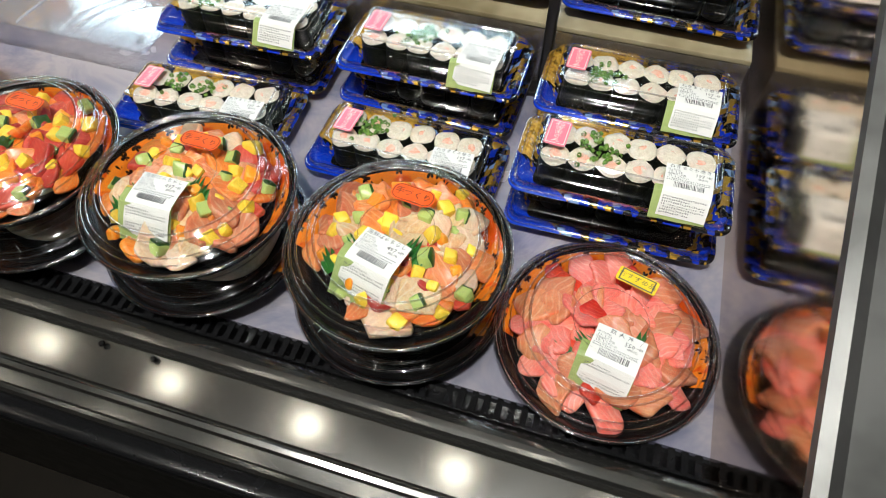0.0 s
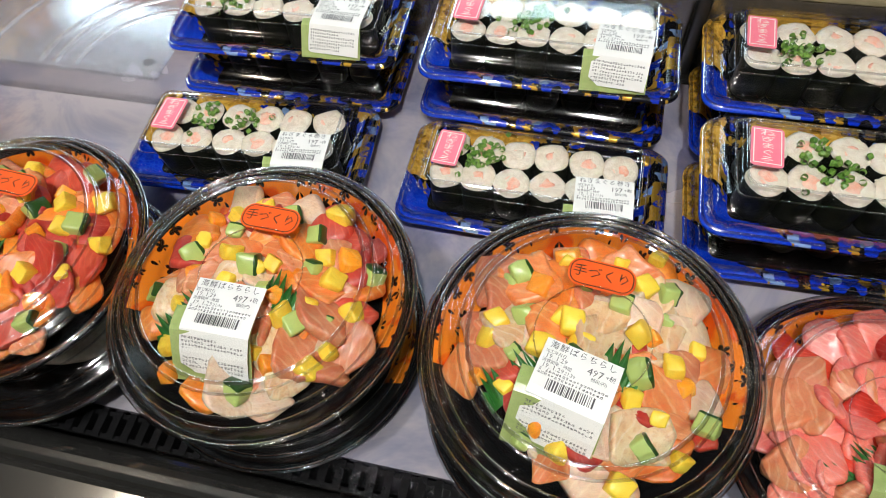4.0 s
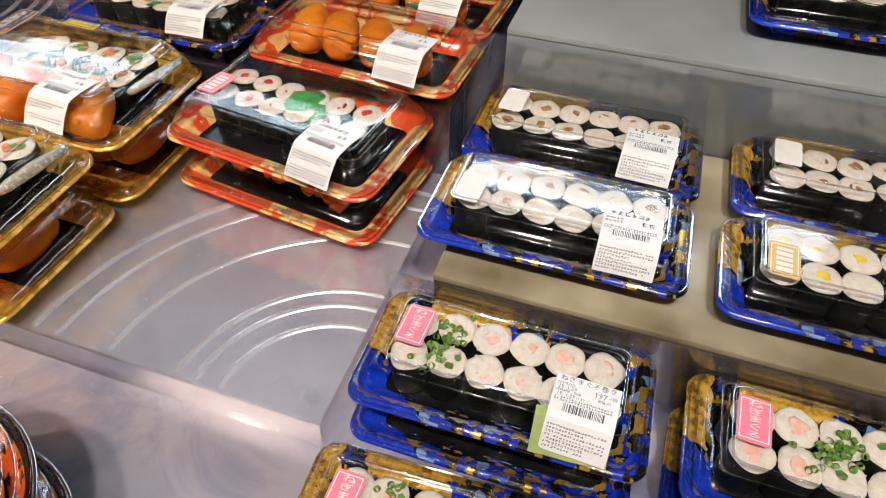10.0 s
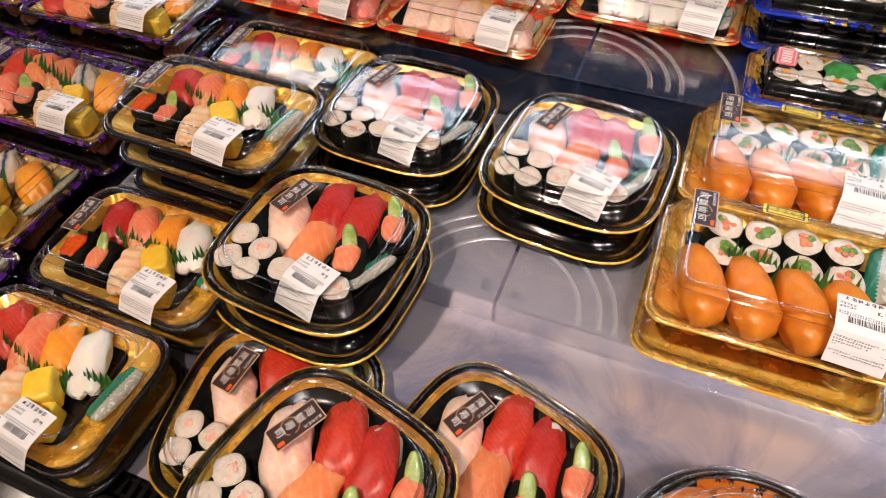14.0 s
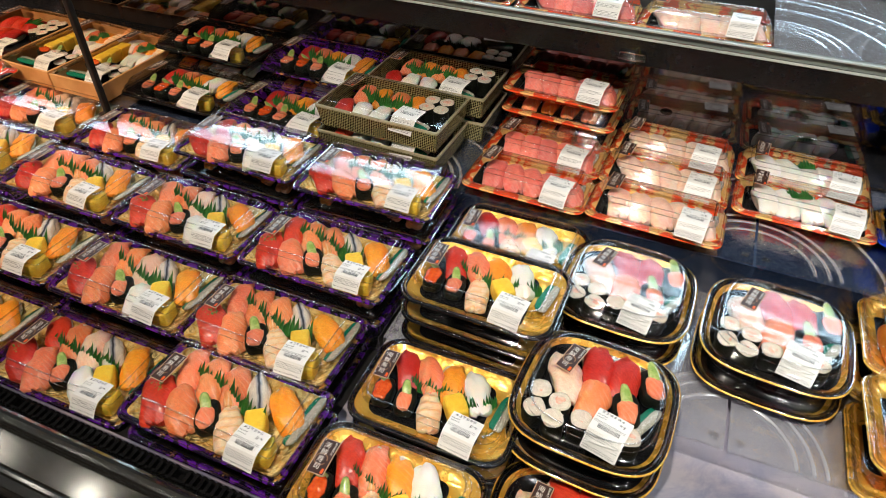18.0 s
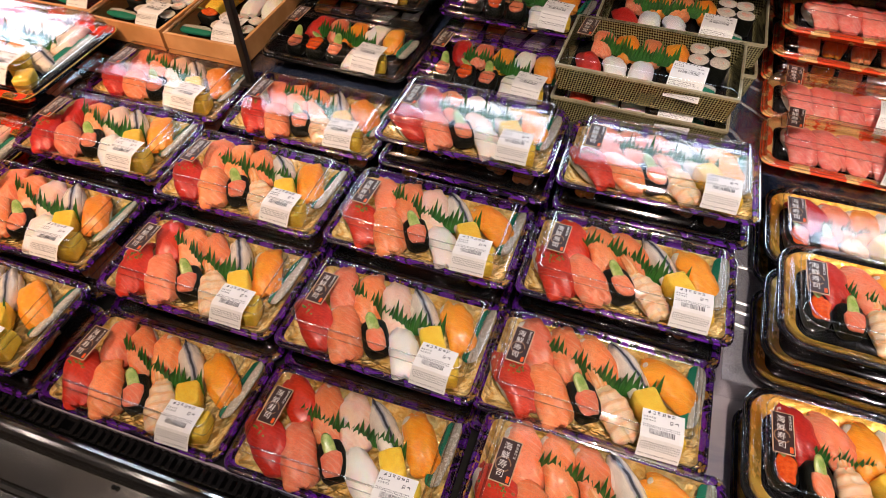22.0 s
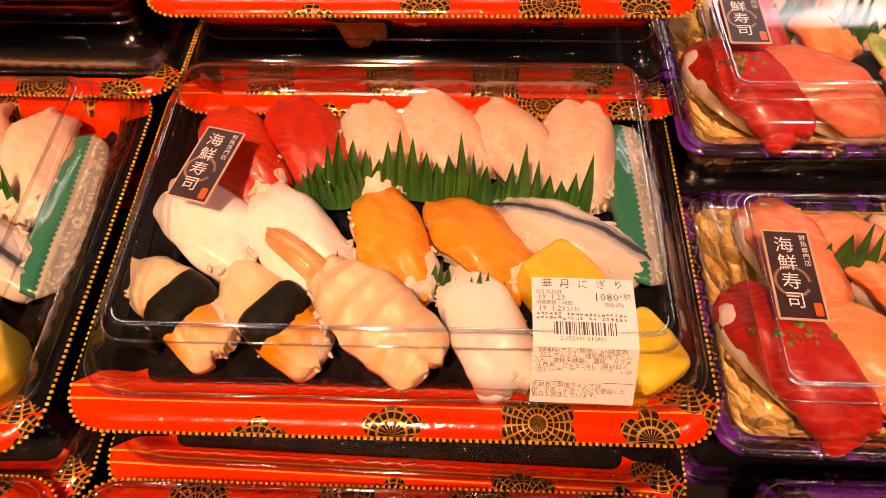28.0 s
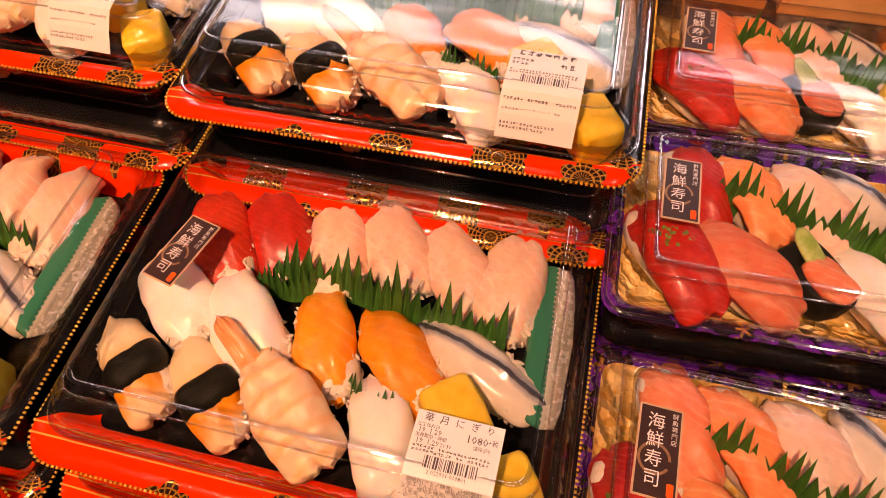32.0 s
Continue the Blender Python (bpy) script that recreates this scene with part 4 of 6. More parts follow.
def ribbon(s):
    """A thin, folded slice of raw tuna."""
    bm = blob(0.022, 0.042, 0.0055, 4, 0.001, s, 16, 8)
    rnd = random.Random(int(s * 70))
    a, b, c = rnd.uniform(4, 20), rnd.uniform(-14, 8), rnd.uniform(-0.4, 0.4)
    for v in bm.verts:
        x, y = v.co.x, v.co.y
        v.co.x = x * (1 + 12 * c * y) + c * y * 0.5 + 0.004 * noise.noise((y * 60, s, 0))
        v.co.y = y + 0.004 * noise.noise((x * 80, s, 5))
        v.co.z += -a * x * x + b * y * y * 0.6 + 0.002 * noise.noise((x * 130, y * 130, s))
    return bm


def torn(s):
    """A thin, curled piece of raw fish."""
    bm = blob(0.027, 0.031, 0.0085, 4.5, 0.002, s, 16, 8)
    rnd = random.Random(int(s * 50))
    a, b, c = rnd.uniform(-18, 18), rnd.uniform(-18, 18), rnd.uniform(-0.3, 0.3)
    for v in bm.verts:
        x, y = v.co.x, v.co.y
        v.co.x = x * (1 + 18 * c * y) + 0.004 * noise.noise((y * 70, s, 0))
        v.co.y = y + c * x + 0.004 * noise.noise((x * 70, s, 5))
        v.co.z += a * x * x + b * y * y + 0.0016 * noise.noise((x * 160, y * 160, s))
    return bm


def keep(name, maker, mats, count=3, smooth=True):
    FOOD[name] = [mesh_of(name, maker(1.7 * k + 0.3), mats, smooth) for k in range(count)]


def rice_ball(s):
    """A ball of rice, its grains standing out."""
    bm = blob(0.0268, 0.055, 0.0185, 2.8, 0.0014, s, 30, 20)
    for v in bm.verts:
        v.co += v.co.normalized() * 0.0011 * noise.noise(Vector((v.co.x * 420, v.co.y * 330, v.co.z * 420)))
    return bm


def grain(bm, where):
    """One cooked grain of rice."""
    rows = []
    for k, r in ((-1, 0.35), (-0.45, 0.95), (0.45, 0.95), (1, 0.35)):
        rows.append([bm.verts.new(where @ Vector((0.0011 * r * math.cos(a), k * 0.0026, 0.0011 * r * math.sin(a)))) for a in (0.0, 1.257, 2.513, 3.77, 5.027)])
    for a, b in zip(rows, rows[1:]):
        for k in range(5):
            bm.faces.new((a[k], a[(k + 1) % 5], b[(k + 1) % 5], b[k]))
    bm.faces.new(rows[0][::-1])
    bm.faces.new(rows[-1])


def grainy_rice(s):
    """A ball of rice with single grains standing out at its ends and sides."""
    bm = rice_ball(s)
    rnd = random.Random(int(s * 90))
    spots = [v.co.copy() for v in bm.verts if v.co.z > 0.002]
    for _ in range(95):
        p = rnd.choice(spots)
        if p.z > 0.0165 and abs(p.y) < 0.02:
            continue
        grain(bm, pose(p.x, p.y, p.z, rnd.uniform(-40, 40), rnd.uniform(0, 90), rnd.uniform(0, 360)))
    return bm


keep("rice", rice_ball, RICE)
keep("grainy_rice", grainy_rice, RICE)
for fish, mat_, wide, droop in (("tuna", TUNA, 0.031, 0.5), ("salmon", SALMON, 0.031, 0.55), ("pale", PALE_FISH, 0.031, 0.5), ("pink", PINK_FISH, 0.031, 0.5), ("squid", SQUID, 0.032, 0.45), ("bream", WHITE_FISH, 0.032, 0.5), ("minced", MINCED, 0.032, 0.5)):
    keep(fish, lambda s, wide=wide, droop=droop: slice_over(wide, 0.062, 0.0235, 0.005, s, droop, 0.8 * math.sin(s)), mat_)
keep("kazunoko", lambda s: slice_over(0.028, 0.062, 0.0245, 0.007, s, 0.4, 0.6, point=0.1), KAZUNOKO)
keep("silver", lambda s: slice_over(0.024, 0.07, 0.0225, 0.004, s, 0.4, 0.5, point=0.35), SILVER_FISH)
BLUSH = plain("blushed_rice", (0.86, 0.52, 0.4), (0.84, 0.66, 0.55), 0.4, 0, 300, 0.6, 420, 0.15, 0.15)
keep("maki", lambda s: roll_mesh(0.0131, 0.0295, s), [NORI, RICE, BLUSH], 4)
keep("wide_maki", lambda s: roll_mesh(0.0155, 0.024, s), [NORI, RICE, RICE], 3)
keep("core_tuna", lambda s: blob(0.013, 0.0118, 0.0013, 2.2, 0.002, s, 14, 5), plain("pale_pink_filling", (0.87, 0.4, 0.29), (0.86, 0.58, 0.46), 0.4, 0, 260, 0.4), 3)
keep("core_pink", lambda s: blob(0.009, 0.007, 0.002, 2.2, 0.0015, s, 10, 5), PINK_FISH, 3)
keep("core_red", lambda s: blob(0.012, 0.011, 0.0012, 2.2, 0.0012, s, 10, 5), TUNA, 3)
keep("core_brown", lambda s: blob(0.0125, 0.01, 0.0012, 2.2, 0.0012, s, 10, 5), EEL, 3)
keep("core_yellow", lambda s: blob(0.0115, 0.0105, 0.0012, 2.2, 0.0012, s, 10, 5), TAMAGO, 3)
keep("core_green", lambda s: blob(0.013, 0.011, 0.0016, 2.2, 0.002, s, 10, 5), SCALLION, 3)
keep("core_orange", lambda s: blob(0.0125, 0.0115, 0.0012, 2.2, 0.0012, s, 10, 5), SALMON, 3)
keep("inari", pear, INARI)
keep("omelette_block", lambda s: blob(0.024, 0.03, 0.024, 7, 0.0012, s, 16, 10), TAMAGO)
keep("pouch", lambda s: blob(0.02, 0.055, 0.007, 4, 0.003, s, 14, 10), GINGER)
keep("long_pouch", lambda s: blob(0.027, 0.105, 0.008, 4, 0.004, s, 16, 14), GINGER)
keep("cube", lambda s: blob(0.0105, 0.0115, 0.0095, 7, 0.0018, s, 12, 8), TAMAGO)
keep("chunk", torn, PALE_FISH, 7)
TORN = FOOD["chunk"]
keep("tuna_shred", lambda s: ribbon(s), TUNA, 5)
keep("seaweed_wrap", lambda s: blob(0.029, 0.044, 0.024, 3.4, 0.002, s, 18, 11), NORI)
keep("roe", lambda s: blob(0.021, 0.034, 0.007, 2.6, 0.004, s, 18, 10), ROE)
keep("cucumber_slice", lambda s: blob(0.013, 0.034, 0.004, 2.4, 0.001, s, 14, 6), CUCUMBER)
def shiso(s):
    """A soft green leaf with a toothed edge, lying over rolls."""
    bm = bmesh.new()
    rows = []
    for j in range(13):
        v = -1 + j / 6
        half = 0.02 * (1 - v * v) ** 0.6 * (1 + 0.1 * math.sin(v * 31)) + 0.0004
        rows.append([bm.verts.new((u * half, v * 0.028, 0.003 * math.sin(v * 4 + s) + 0.002 * noise.noise((u * 2, v * 3, s)) - 0.004 * u * u)) for u in (-1, -0.5, 0, 0.5, 1)])
    for a, b in zip(rows, rows[1:]):
        for k in range(4):
            bm.faces.new((a[k], a[k + 1], b[k + 1], b[k]))
    made = bmesh.ops.extrude_face_region(bm, geom=bm.faces[:])
    bmesh.ops.translate(bm, verts=[g for g in made["geom"] if isinstance(g, bmesh.types.BMVert)], vec=(0, 0, 0.0006))
    return bm


keep("shiso_leaf", shiso, plain("shiso_leaf", (0.03, 0.24, 0.05), (0.06, 0.36, 0.09), 0.35, 0, 120, 0.6, 260, 0.2, 0.3), 2)
keep("mince", lambda s: blob(0.021, 0.03, 0.008, 2.6, 0.003, s, 16, 10), PINK_FISH)


def scallions(s):
    bm = bmesh.new()
    rnd = random.Random(int(s * 100))
    for _ in range(24):
        m = pose(rnd.gauss(0, 0.011), rnd.gauss(0, 0.007), rnd.uniform(0, 0.002), rnd.uniform(0, 70), rnd.uniform(0, 70), rnd.uniform(0, 360))
        made = bmesh.ops.create_cone(bm, cap_ends=False, segments=7, radius1=0.0026, radius2=0.0023, depth=0.003, matrix=m)
        del made
    return bm


keep("scallion_bits", scallions, SCALLION, 3, False)
keep("leaf_strip", lambda s: comb_leaf(0.1, 0.028, 23, s), LEAF, 3, False)
keep("short_leaf", lambda s: comb_leaf(0.045, 0.025, 11, s), LEAF, 2, False)


def shrimp_mesh(s):
    """A boiled shrimp, opened flat, its rings showing."""
    return slice_over(0.032, 0.064, 0.0245, 0.006, s, 0.36, 0.3, 15, 41, 0.25, 0.0022)


def tail_mesh(s):
    """The last joint and closed tail fan of a shrimp, ridged lengthwise."""
    bm = bmesh.new()
    rows = []
    for j in range(12):
        v = j / 11
        half = 0.0058 * (1 - 0.2 * v) * math.sqrt(max(0.02, 1 - max(0.0, (v - 0.72) / 0.28) ** 2.2))
        top, low = [], []
        for i in range(13):
            u = -1 + i / 6
            ridge = 0.0009 * abs(math.sin(u * 4.7)) * (0.3 + 0.7 * v)
            z = 0.0155 + 0.011 * v - 0.006 * v * v + 0.0052 * (1 - 0.55 * v) * math.sqrt(max(0.0, 1 - u * u)) + ridge
            y = 0.024 + 0.027 * v - 0.003 * v * abs(math.sin(u * 4.7 + 1.57))
            top.append(bm.verts.new((u * half, y, z)))
            low.append(bm.verts.new((u * half * 0.96, y, 0.0148 + 0.011 * v - 0.006 * v * v)))
        rows.append(top + low[::-1])
    for a, b in zip(rows, rows[1:]):
        for k in range(26):
            bm.faces.new((a[k], a[(k + 1) % 26], b[(k + 1) % 26], b[k]))
    bm.faces.new(rows[0][::-1])
    bm.faces.new(rows[-1])
    return bm


keep("shrimp", shrimp_mesh, SHRIMP, 2)
keep("shrimp_tail", tail_mesh, SHRIMP_TAIL, 1)
for name_, mat_ in (("cucumber_cube", CUCUMBER_CUBE), ("salmon_cube", SALMON)):
    FOOD[name_] = [d.copy() for d in FOOD["cube"]]
    for d in FOOD[name_]:
        d.materials.clear()
        d.materials.append(mat_)
# Bowl fish: darker copies of the slice materials, the bowls' dimness put into colour
DIMMED_FISH = {"chunk": raw_fish("diced_salmon", (0.76, 0.2, 0.05), (0.78, 0.33, 0.11), (0.88, 0.58, 0.32), 0.006, 0.5, 0.3), "tuna_chunk": raw_fish("diced_tuna", (0.46, 0.03, 0.02), (0.6, 0.08, 0.05), (0.74, 0.2, 0.12), 0.004, 0.3, 0.3), "salmon_chunk": raw_fish("diced_trout", (0.8, 0.2, 0.012), (0.78, 0.27, 0.04), (0.88, 0.5, 0.18), 0.006, 0.4, 0.3), "squid_chunk": raw_fish("diced_scallop", (0.78, 0.64, 0.42), (0.72, 0.5, 0.28), (0.84, 0.76, 0.6), 0.005, 0.5, 0.2), "pink_chunk": raw_fish("diced_yellowtail", (0.64, 0.18, 0.08), (0.7, 0.33, 0.17), (0.84, 0.56, 0.36), 0.005, 0.5, 0.3), "bream_chunk": raw_fish("diced_bream", (0.74, 0.52, 0.36), (0.72, 0.6, 0.46), (0.84, 0.72, 0.54), 0.005, 0.5, 0.2)}
for name_, mat_ in DIMMED_FISH.items():
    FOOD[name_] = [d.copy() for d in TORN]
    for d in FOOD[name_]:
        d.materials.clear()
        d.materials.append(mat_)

FOOD["pink_shred"] = [d.copy() for d in FOOD["tuna_shred"]]
for d in FOOD["pink_shred"]:
    d.materials.clear()
    d.materials.append(MINCED)


def food(name, parent, x, y, z, turn=0.0, size=1.0, rx=0.0, ry=0.0, called=""):
    data = ROLL.choice(FOOD[name])
    ob = part(called or name, data, None, parent, "", pose(x, y, z, rx, ry, turn) @ Matrix.Scale(size, 4))
    return ob


def nigiri(parent, fish, x, y, z, turn=0.0, size=1.0, rice="rice"):
    base = food(rice, parent, x, y, z, turn + ROLL.uniform(-4, 4), size, called="nigiri")
    if fish == "shrimp":
        top = food("shrimp", base, 0, 0.002, 0, called="shrimp")
        food("shrimp_tail", base, 0, 0.004, 0, called="shrimp_tail")
    else:
        top = food(fish, base, 0, 0.004 if rice == "grainy_rice" else -0.001, 0.0, ROLL.uniform(-5, 5), called=fish + "_slice")
    return base, top


def maki(parent, core, x, y, z, wide=False, size=1.0):
    base = food("wide_maki" if wide else "maki", parent, x, y, z, ROLL.uniform(0, 360), size, ROLL.uniform(-3, 3), ROLL.uniform(-3, 3), called="maki_roll")
    food(core, base, ROLL.uniform(-0.001, 0.001), ROLL.uniform(-0.001, 0.001), 0.0298 if not wide else 0.0247, ROLL.uniform(0, 360), 1.0 if wide else ROLL.uniform(0.8, 1.15), called="filling")
    if wide:
        for _ in range(5):
            a = ROLL.uniform(0, 6.28)
            food("core_pink" if ROLL.random() < 0.6 else "core_green", base, 0.0062 * math.cos(a), 0.0062 * math.sin(a), 0.0256, ROLL.uniform(0, 360), 0.75, called="filling")
    return base


def boat(parent, kind, x, y, z, turn=0.0, size=1.0):
    """A ball of rice wrapped in seaweed, with something on it."""
    base = food("seaweed_wrap", parent, x, y, z, turn, size, called="gunkan_sushi")
    if kind == "roe":
        food("roe", base, 0, -0.004, 0.021)
        food("cucumber_slice", base, 0, 0.012, 0.024, 90, 0.8, 40)
    elif kind == "cucumber":
        food("mince", base, 0, -0.007, 0.0195)
        food("cucumber_slice", base, 0, 0.008, 0.024, 10, 1.0, 25)
    return base


def banded(parent, x, y, z, turn=0.0, size=1.0):
    """Golden herring roe on rice, held by a band of seaweed."""
    base, top = nigiri(parent, "kazunoko", x, y, z, turn, size, "grainy_rice")
    band = food("seaweed_wrap", base, 0, -0.002, 0.0012, 0, 1.0, called="seaweed_band")
    band.scale = (1.08, 0.46, 1.06)
    return base


# ---------------------------------------------------------------- packaging
SHAPES = {}


def tray_mesh(key, outline, ht, film, inner, depth=0.006, lip=0.0045, lined=False, front=0.0, rear=9.0):
    """A thin pressed tray. outline(o): its rim drawn in by o metres."""
    if key in SHAPES:
        return SHAPES[key]
    bm = bmesh.new()
    rings = [(outline(0.02), 0.0), (outline(0.017), 0.001), (outline(0.008), ht - 0.003), (outline(0.001), ht - 0.002), (outline(0.0), ht - 0.001), (outline(0.0005), ht + 0.001), (outline(lip), ht + 0.0015), (outline(lip + 0.003), ht - 0.001), (outline(0.021), depth + 0.0015), (outline(0.026), depth)]
    rows = loft(bm, rings, True, True, 0)
    inside = {v for row in rows[7 if lined else 8:] for v in row}
    for f in bm.faces:
        if all(v in inside for v in f.verts):
            f.material_index = 1
        if front:
            f.material_index = 0 if (f.calc_center_median().y < front or f.calc_center_median().y > rear) and not all(v.co.z < depth + 0.001 and v in inside for v in f.verts) else 1
    SHAPES[key] = mesh_of("tray", bm, [film, inner])
    return SHAPES[key]


def lid_mesh(key, outline, ht, H):
    if ("lid", key) in SHAPES:
        return SHAPES["lid", key]
    bm = bmesh.new()
    loft(bm, [(outline(0.0008), ht + 0.0022), (outline(0.003), ht + 0.0026), (outline(0.0034), ht + 0.005), (outline(0.0052), ht + 0.0054), (outline(0.006), ht + 0.0085), (outline(0.0082), ht * 0.5 + H * 0.5 - 0.0005), (outline(0.0098), ht * 0.5 + H * 0.5), (outline(0.0155), H - 0.0075), (outline(0.0175), H - 0.0045), (outline(0.0195), H - 0.0015), (outline(0.0215), H - 0.0006), (outline(0.0225), H - 0.0016), (outline(0.025), H - 0.0016), (outline(0.0265), H - 0.0008)], False, True)
    SHAPES["lid", key] = mesh_of("lid", bm, LID)
    return SHAPES["lid", key]


def glyph(bm, x, y, c, rnd):
    """One unreadable character: a few strokes in a square of side c."""
    t = c * 0.13
    for _ in range(3):
        yy = y + rnd.uniform(0.02, 0.86) * c
        x0 = x + rnd.uniform(0, 0.3) * c
        flat(bm, x0, x + rnd.uniform(0.6, 0.95) * c, yy, yy + t)
    for _ in range(2):
        xx = x + rnd.uniform(0.1, 0.8) * c
        y0 = y + rnd.uniform(0, 0.35) * c
        flat(bm, xx, xx + t, y0, y + rnd.uniform(0.7, 1.0) * c)


def glyph_row(bm, x0, x1, y, c, rnd, gaps=0.05):
    x = x0
    while x < x1 - c:
        if rnd.random() > gaps:
            glyph(bm, x, y, c, rnd)
        x += c * 1.12


def resampled(points, step):
    """A closed outline with points at an even step."""
    out = []
    for (x0, y0), (x1, y1) in zip(points, points[1:] + points[:1]):
        count = max(1, round(math.hypot(x1 - x0, y1 - y0) / step))
        out += [(x0 + (x1 - x0) * k / count, y0 + (y1 - y0) * k / count) for k in range(count)]
    return out


def fluted(bm, outline, inset, z, width, drop, step=0.0045):
    """A run of small flutes pressed into the shoulder of a lid."""
    a = resampled(outline(inset), step)
    shrink = 1 - width / max(abs(p[0]) for p in a)
    rows = []
    for k, (x, y) in enumerate(a):
        push = 0.0011 * (1 if k % 2 else -1) * (1 + 0.6 * noise.noise((x * 90, y * 90, 2)))
        size = math.hypot(x, y)
        out = 1 + push / size
        rows.append([bm.verts.new((x * out, y * out, z - drop)), bm.verts.new((x * (out + shrink) / 2, y * (out + shrink) / 2, z - drop * 0.3)), bm.verts.new((x * shrink, y * shrink, z))])
    for p, q in zip(rows, rows[1:] + rows[:1]):
        for k in range(2):
            bm.faces.new((p[k], q[k], q[k + 1], p[k + 1]))


def rim_mesh(key, outline, ht, H):
    """Rounded welts and flutes along the edges of a clear lid."""
    if ("rim", key) not in SHAPES:
        bm = bmesh.new()
        for a, z, w in ((0.0005, ht + 0.0024, 0.0022), (0.0215, H - 0.0004, 0.0024), (0.0165, H - 0.0066, 0.0014)):
            loft(bm, [(outline(a), z), (outline(a + w * 0.3), z + 0.0007), (outline(a + w * 0.7), z + 0.0007), (outline(a + w), z)], False, False)
        fluted(bm, outline, 0.0042, ht + 0.0085, 0.0022, 0.005)
        SHAPES["rim", key] = mesh_of("lid_rim", bm, RIM)
    return SHAPES["rim", key]


def dense_print(bm, w, h, title, price, rnd):
    """Title, price, rows of small print and a bar code on the upper part of a label."""
    y, left, right = h / 2, -w / 2 + 0.0015, w / 2 - 0.0015
    if title:
        pitch = 0.88 * w / max(len(title), 5)
        for k, ch in enumerate(title):
            lay_text(bm, ch, min(pitch * 0.92, 0.0047), (k - (len(title) - 1) / 2) * pitch, y - 0.0034, INK)
    else:
        glyph_row(bm, left + 0.003, right - 0.004, y - 0.0055, 0.0042, rnd, 0.0)
    if price:
        lay_text(bm, price, 0.0054, right - 0.0105, y - 0.0092, INK)
        lay_text(bm, "+税", 0.0032, right - 0.0028, y - 0.0088, INK)
        lay_text(bm, "値段(円)", 0.0023, right - 0.0075, y - 0.0128, INK)
        lay_text(bm, "加工年月日", 0.0022, left + 0.0055, y - 0.0073, INK)
        lay_text(bm, "19. 1.29", 0.0036, left + 0.0066, y - 0.0098, INK)
        lay_text(bm, "消費期限・時間", 0.0022, left + 0.0077, y - 0.0124, INK)
        lay_text(bm, "19. 1.29", 0.0036, left + 0.0066, y - 0.015, INK)
        lay_text(bm, "21:30", 0.0025, left + 0.0155, y - 0.0151, INK)
    else:
        glyph_row(bm, left, left + 0.014, y - 0.01, 0.0022, rnd)
        glyph_row(bm, left, left + 0.014, y - 0.0132, 0.0022, rnd)
        glyph_row(bm, right - 0.013, right, y - 0.0125, 0.0042, rnd, 0.0)
    for k in range(2):
        glyph_row(bm, left, right - 0.001, y - 0.0182 - 0.0019 * k, 0.0016, rnd)
    x, top = -w * 0.3, y - 0.0208
    while x < w * 0.3:
        step = rnd.choice((0.0003, 0.0005, 0.0009))
        flat(bm, x, x + step, top - 0.0058, top)
        x += step + rnd.choice((0.0004, 0.0006, 0.0009))
    if price == "1080":
        lay_text(bm, "2 022901 010801", 0.0027, -0.001, top - 0.0075, INK)


def small_print(bm, w, y0, y1, rnd):
    """Rows of tiny unreadable characters."""
    y = y1 - 0.0018
    while y > y0:
        glyph_row(bm, -w / 2 + 0.0015, w / 2 - 0.0015 - (rnd.uniform(0, 0.4) * w if rnd.random() < 0.3 else 0), y, 0.0017, rnd)
        y -= 0.0023 if rnd.random() < 0.85 else 0.0055


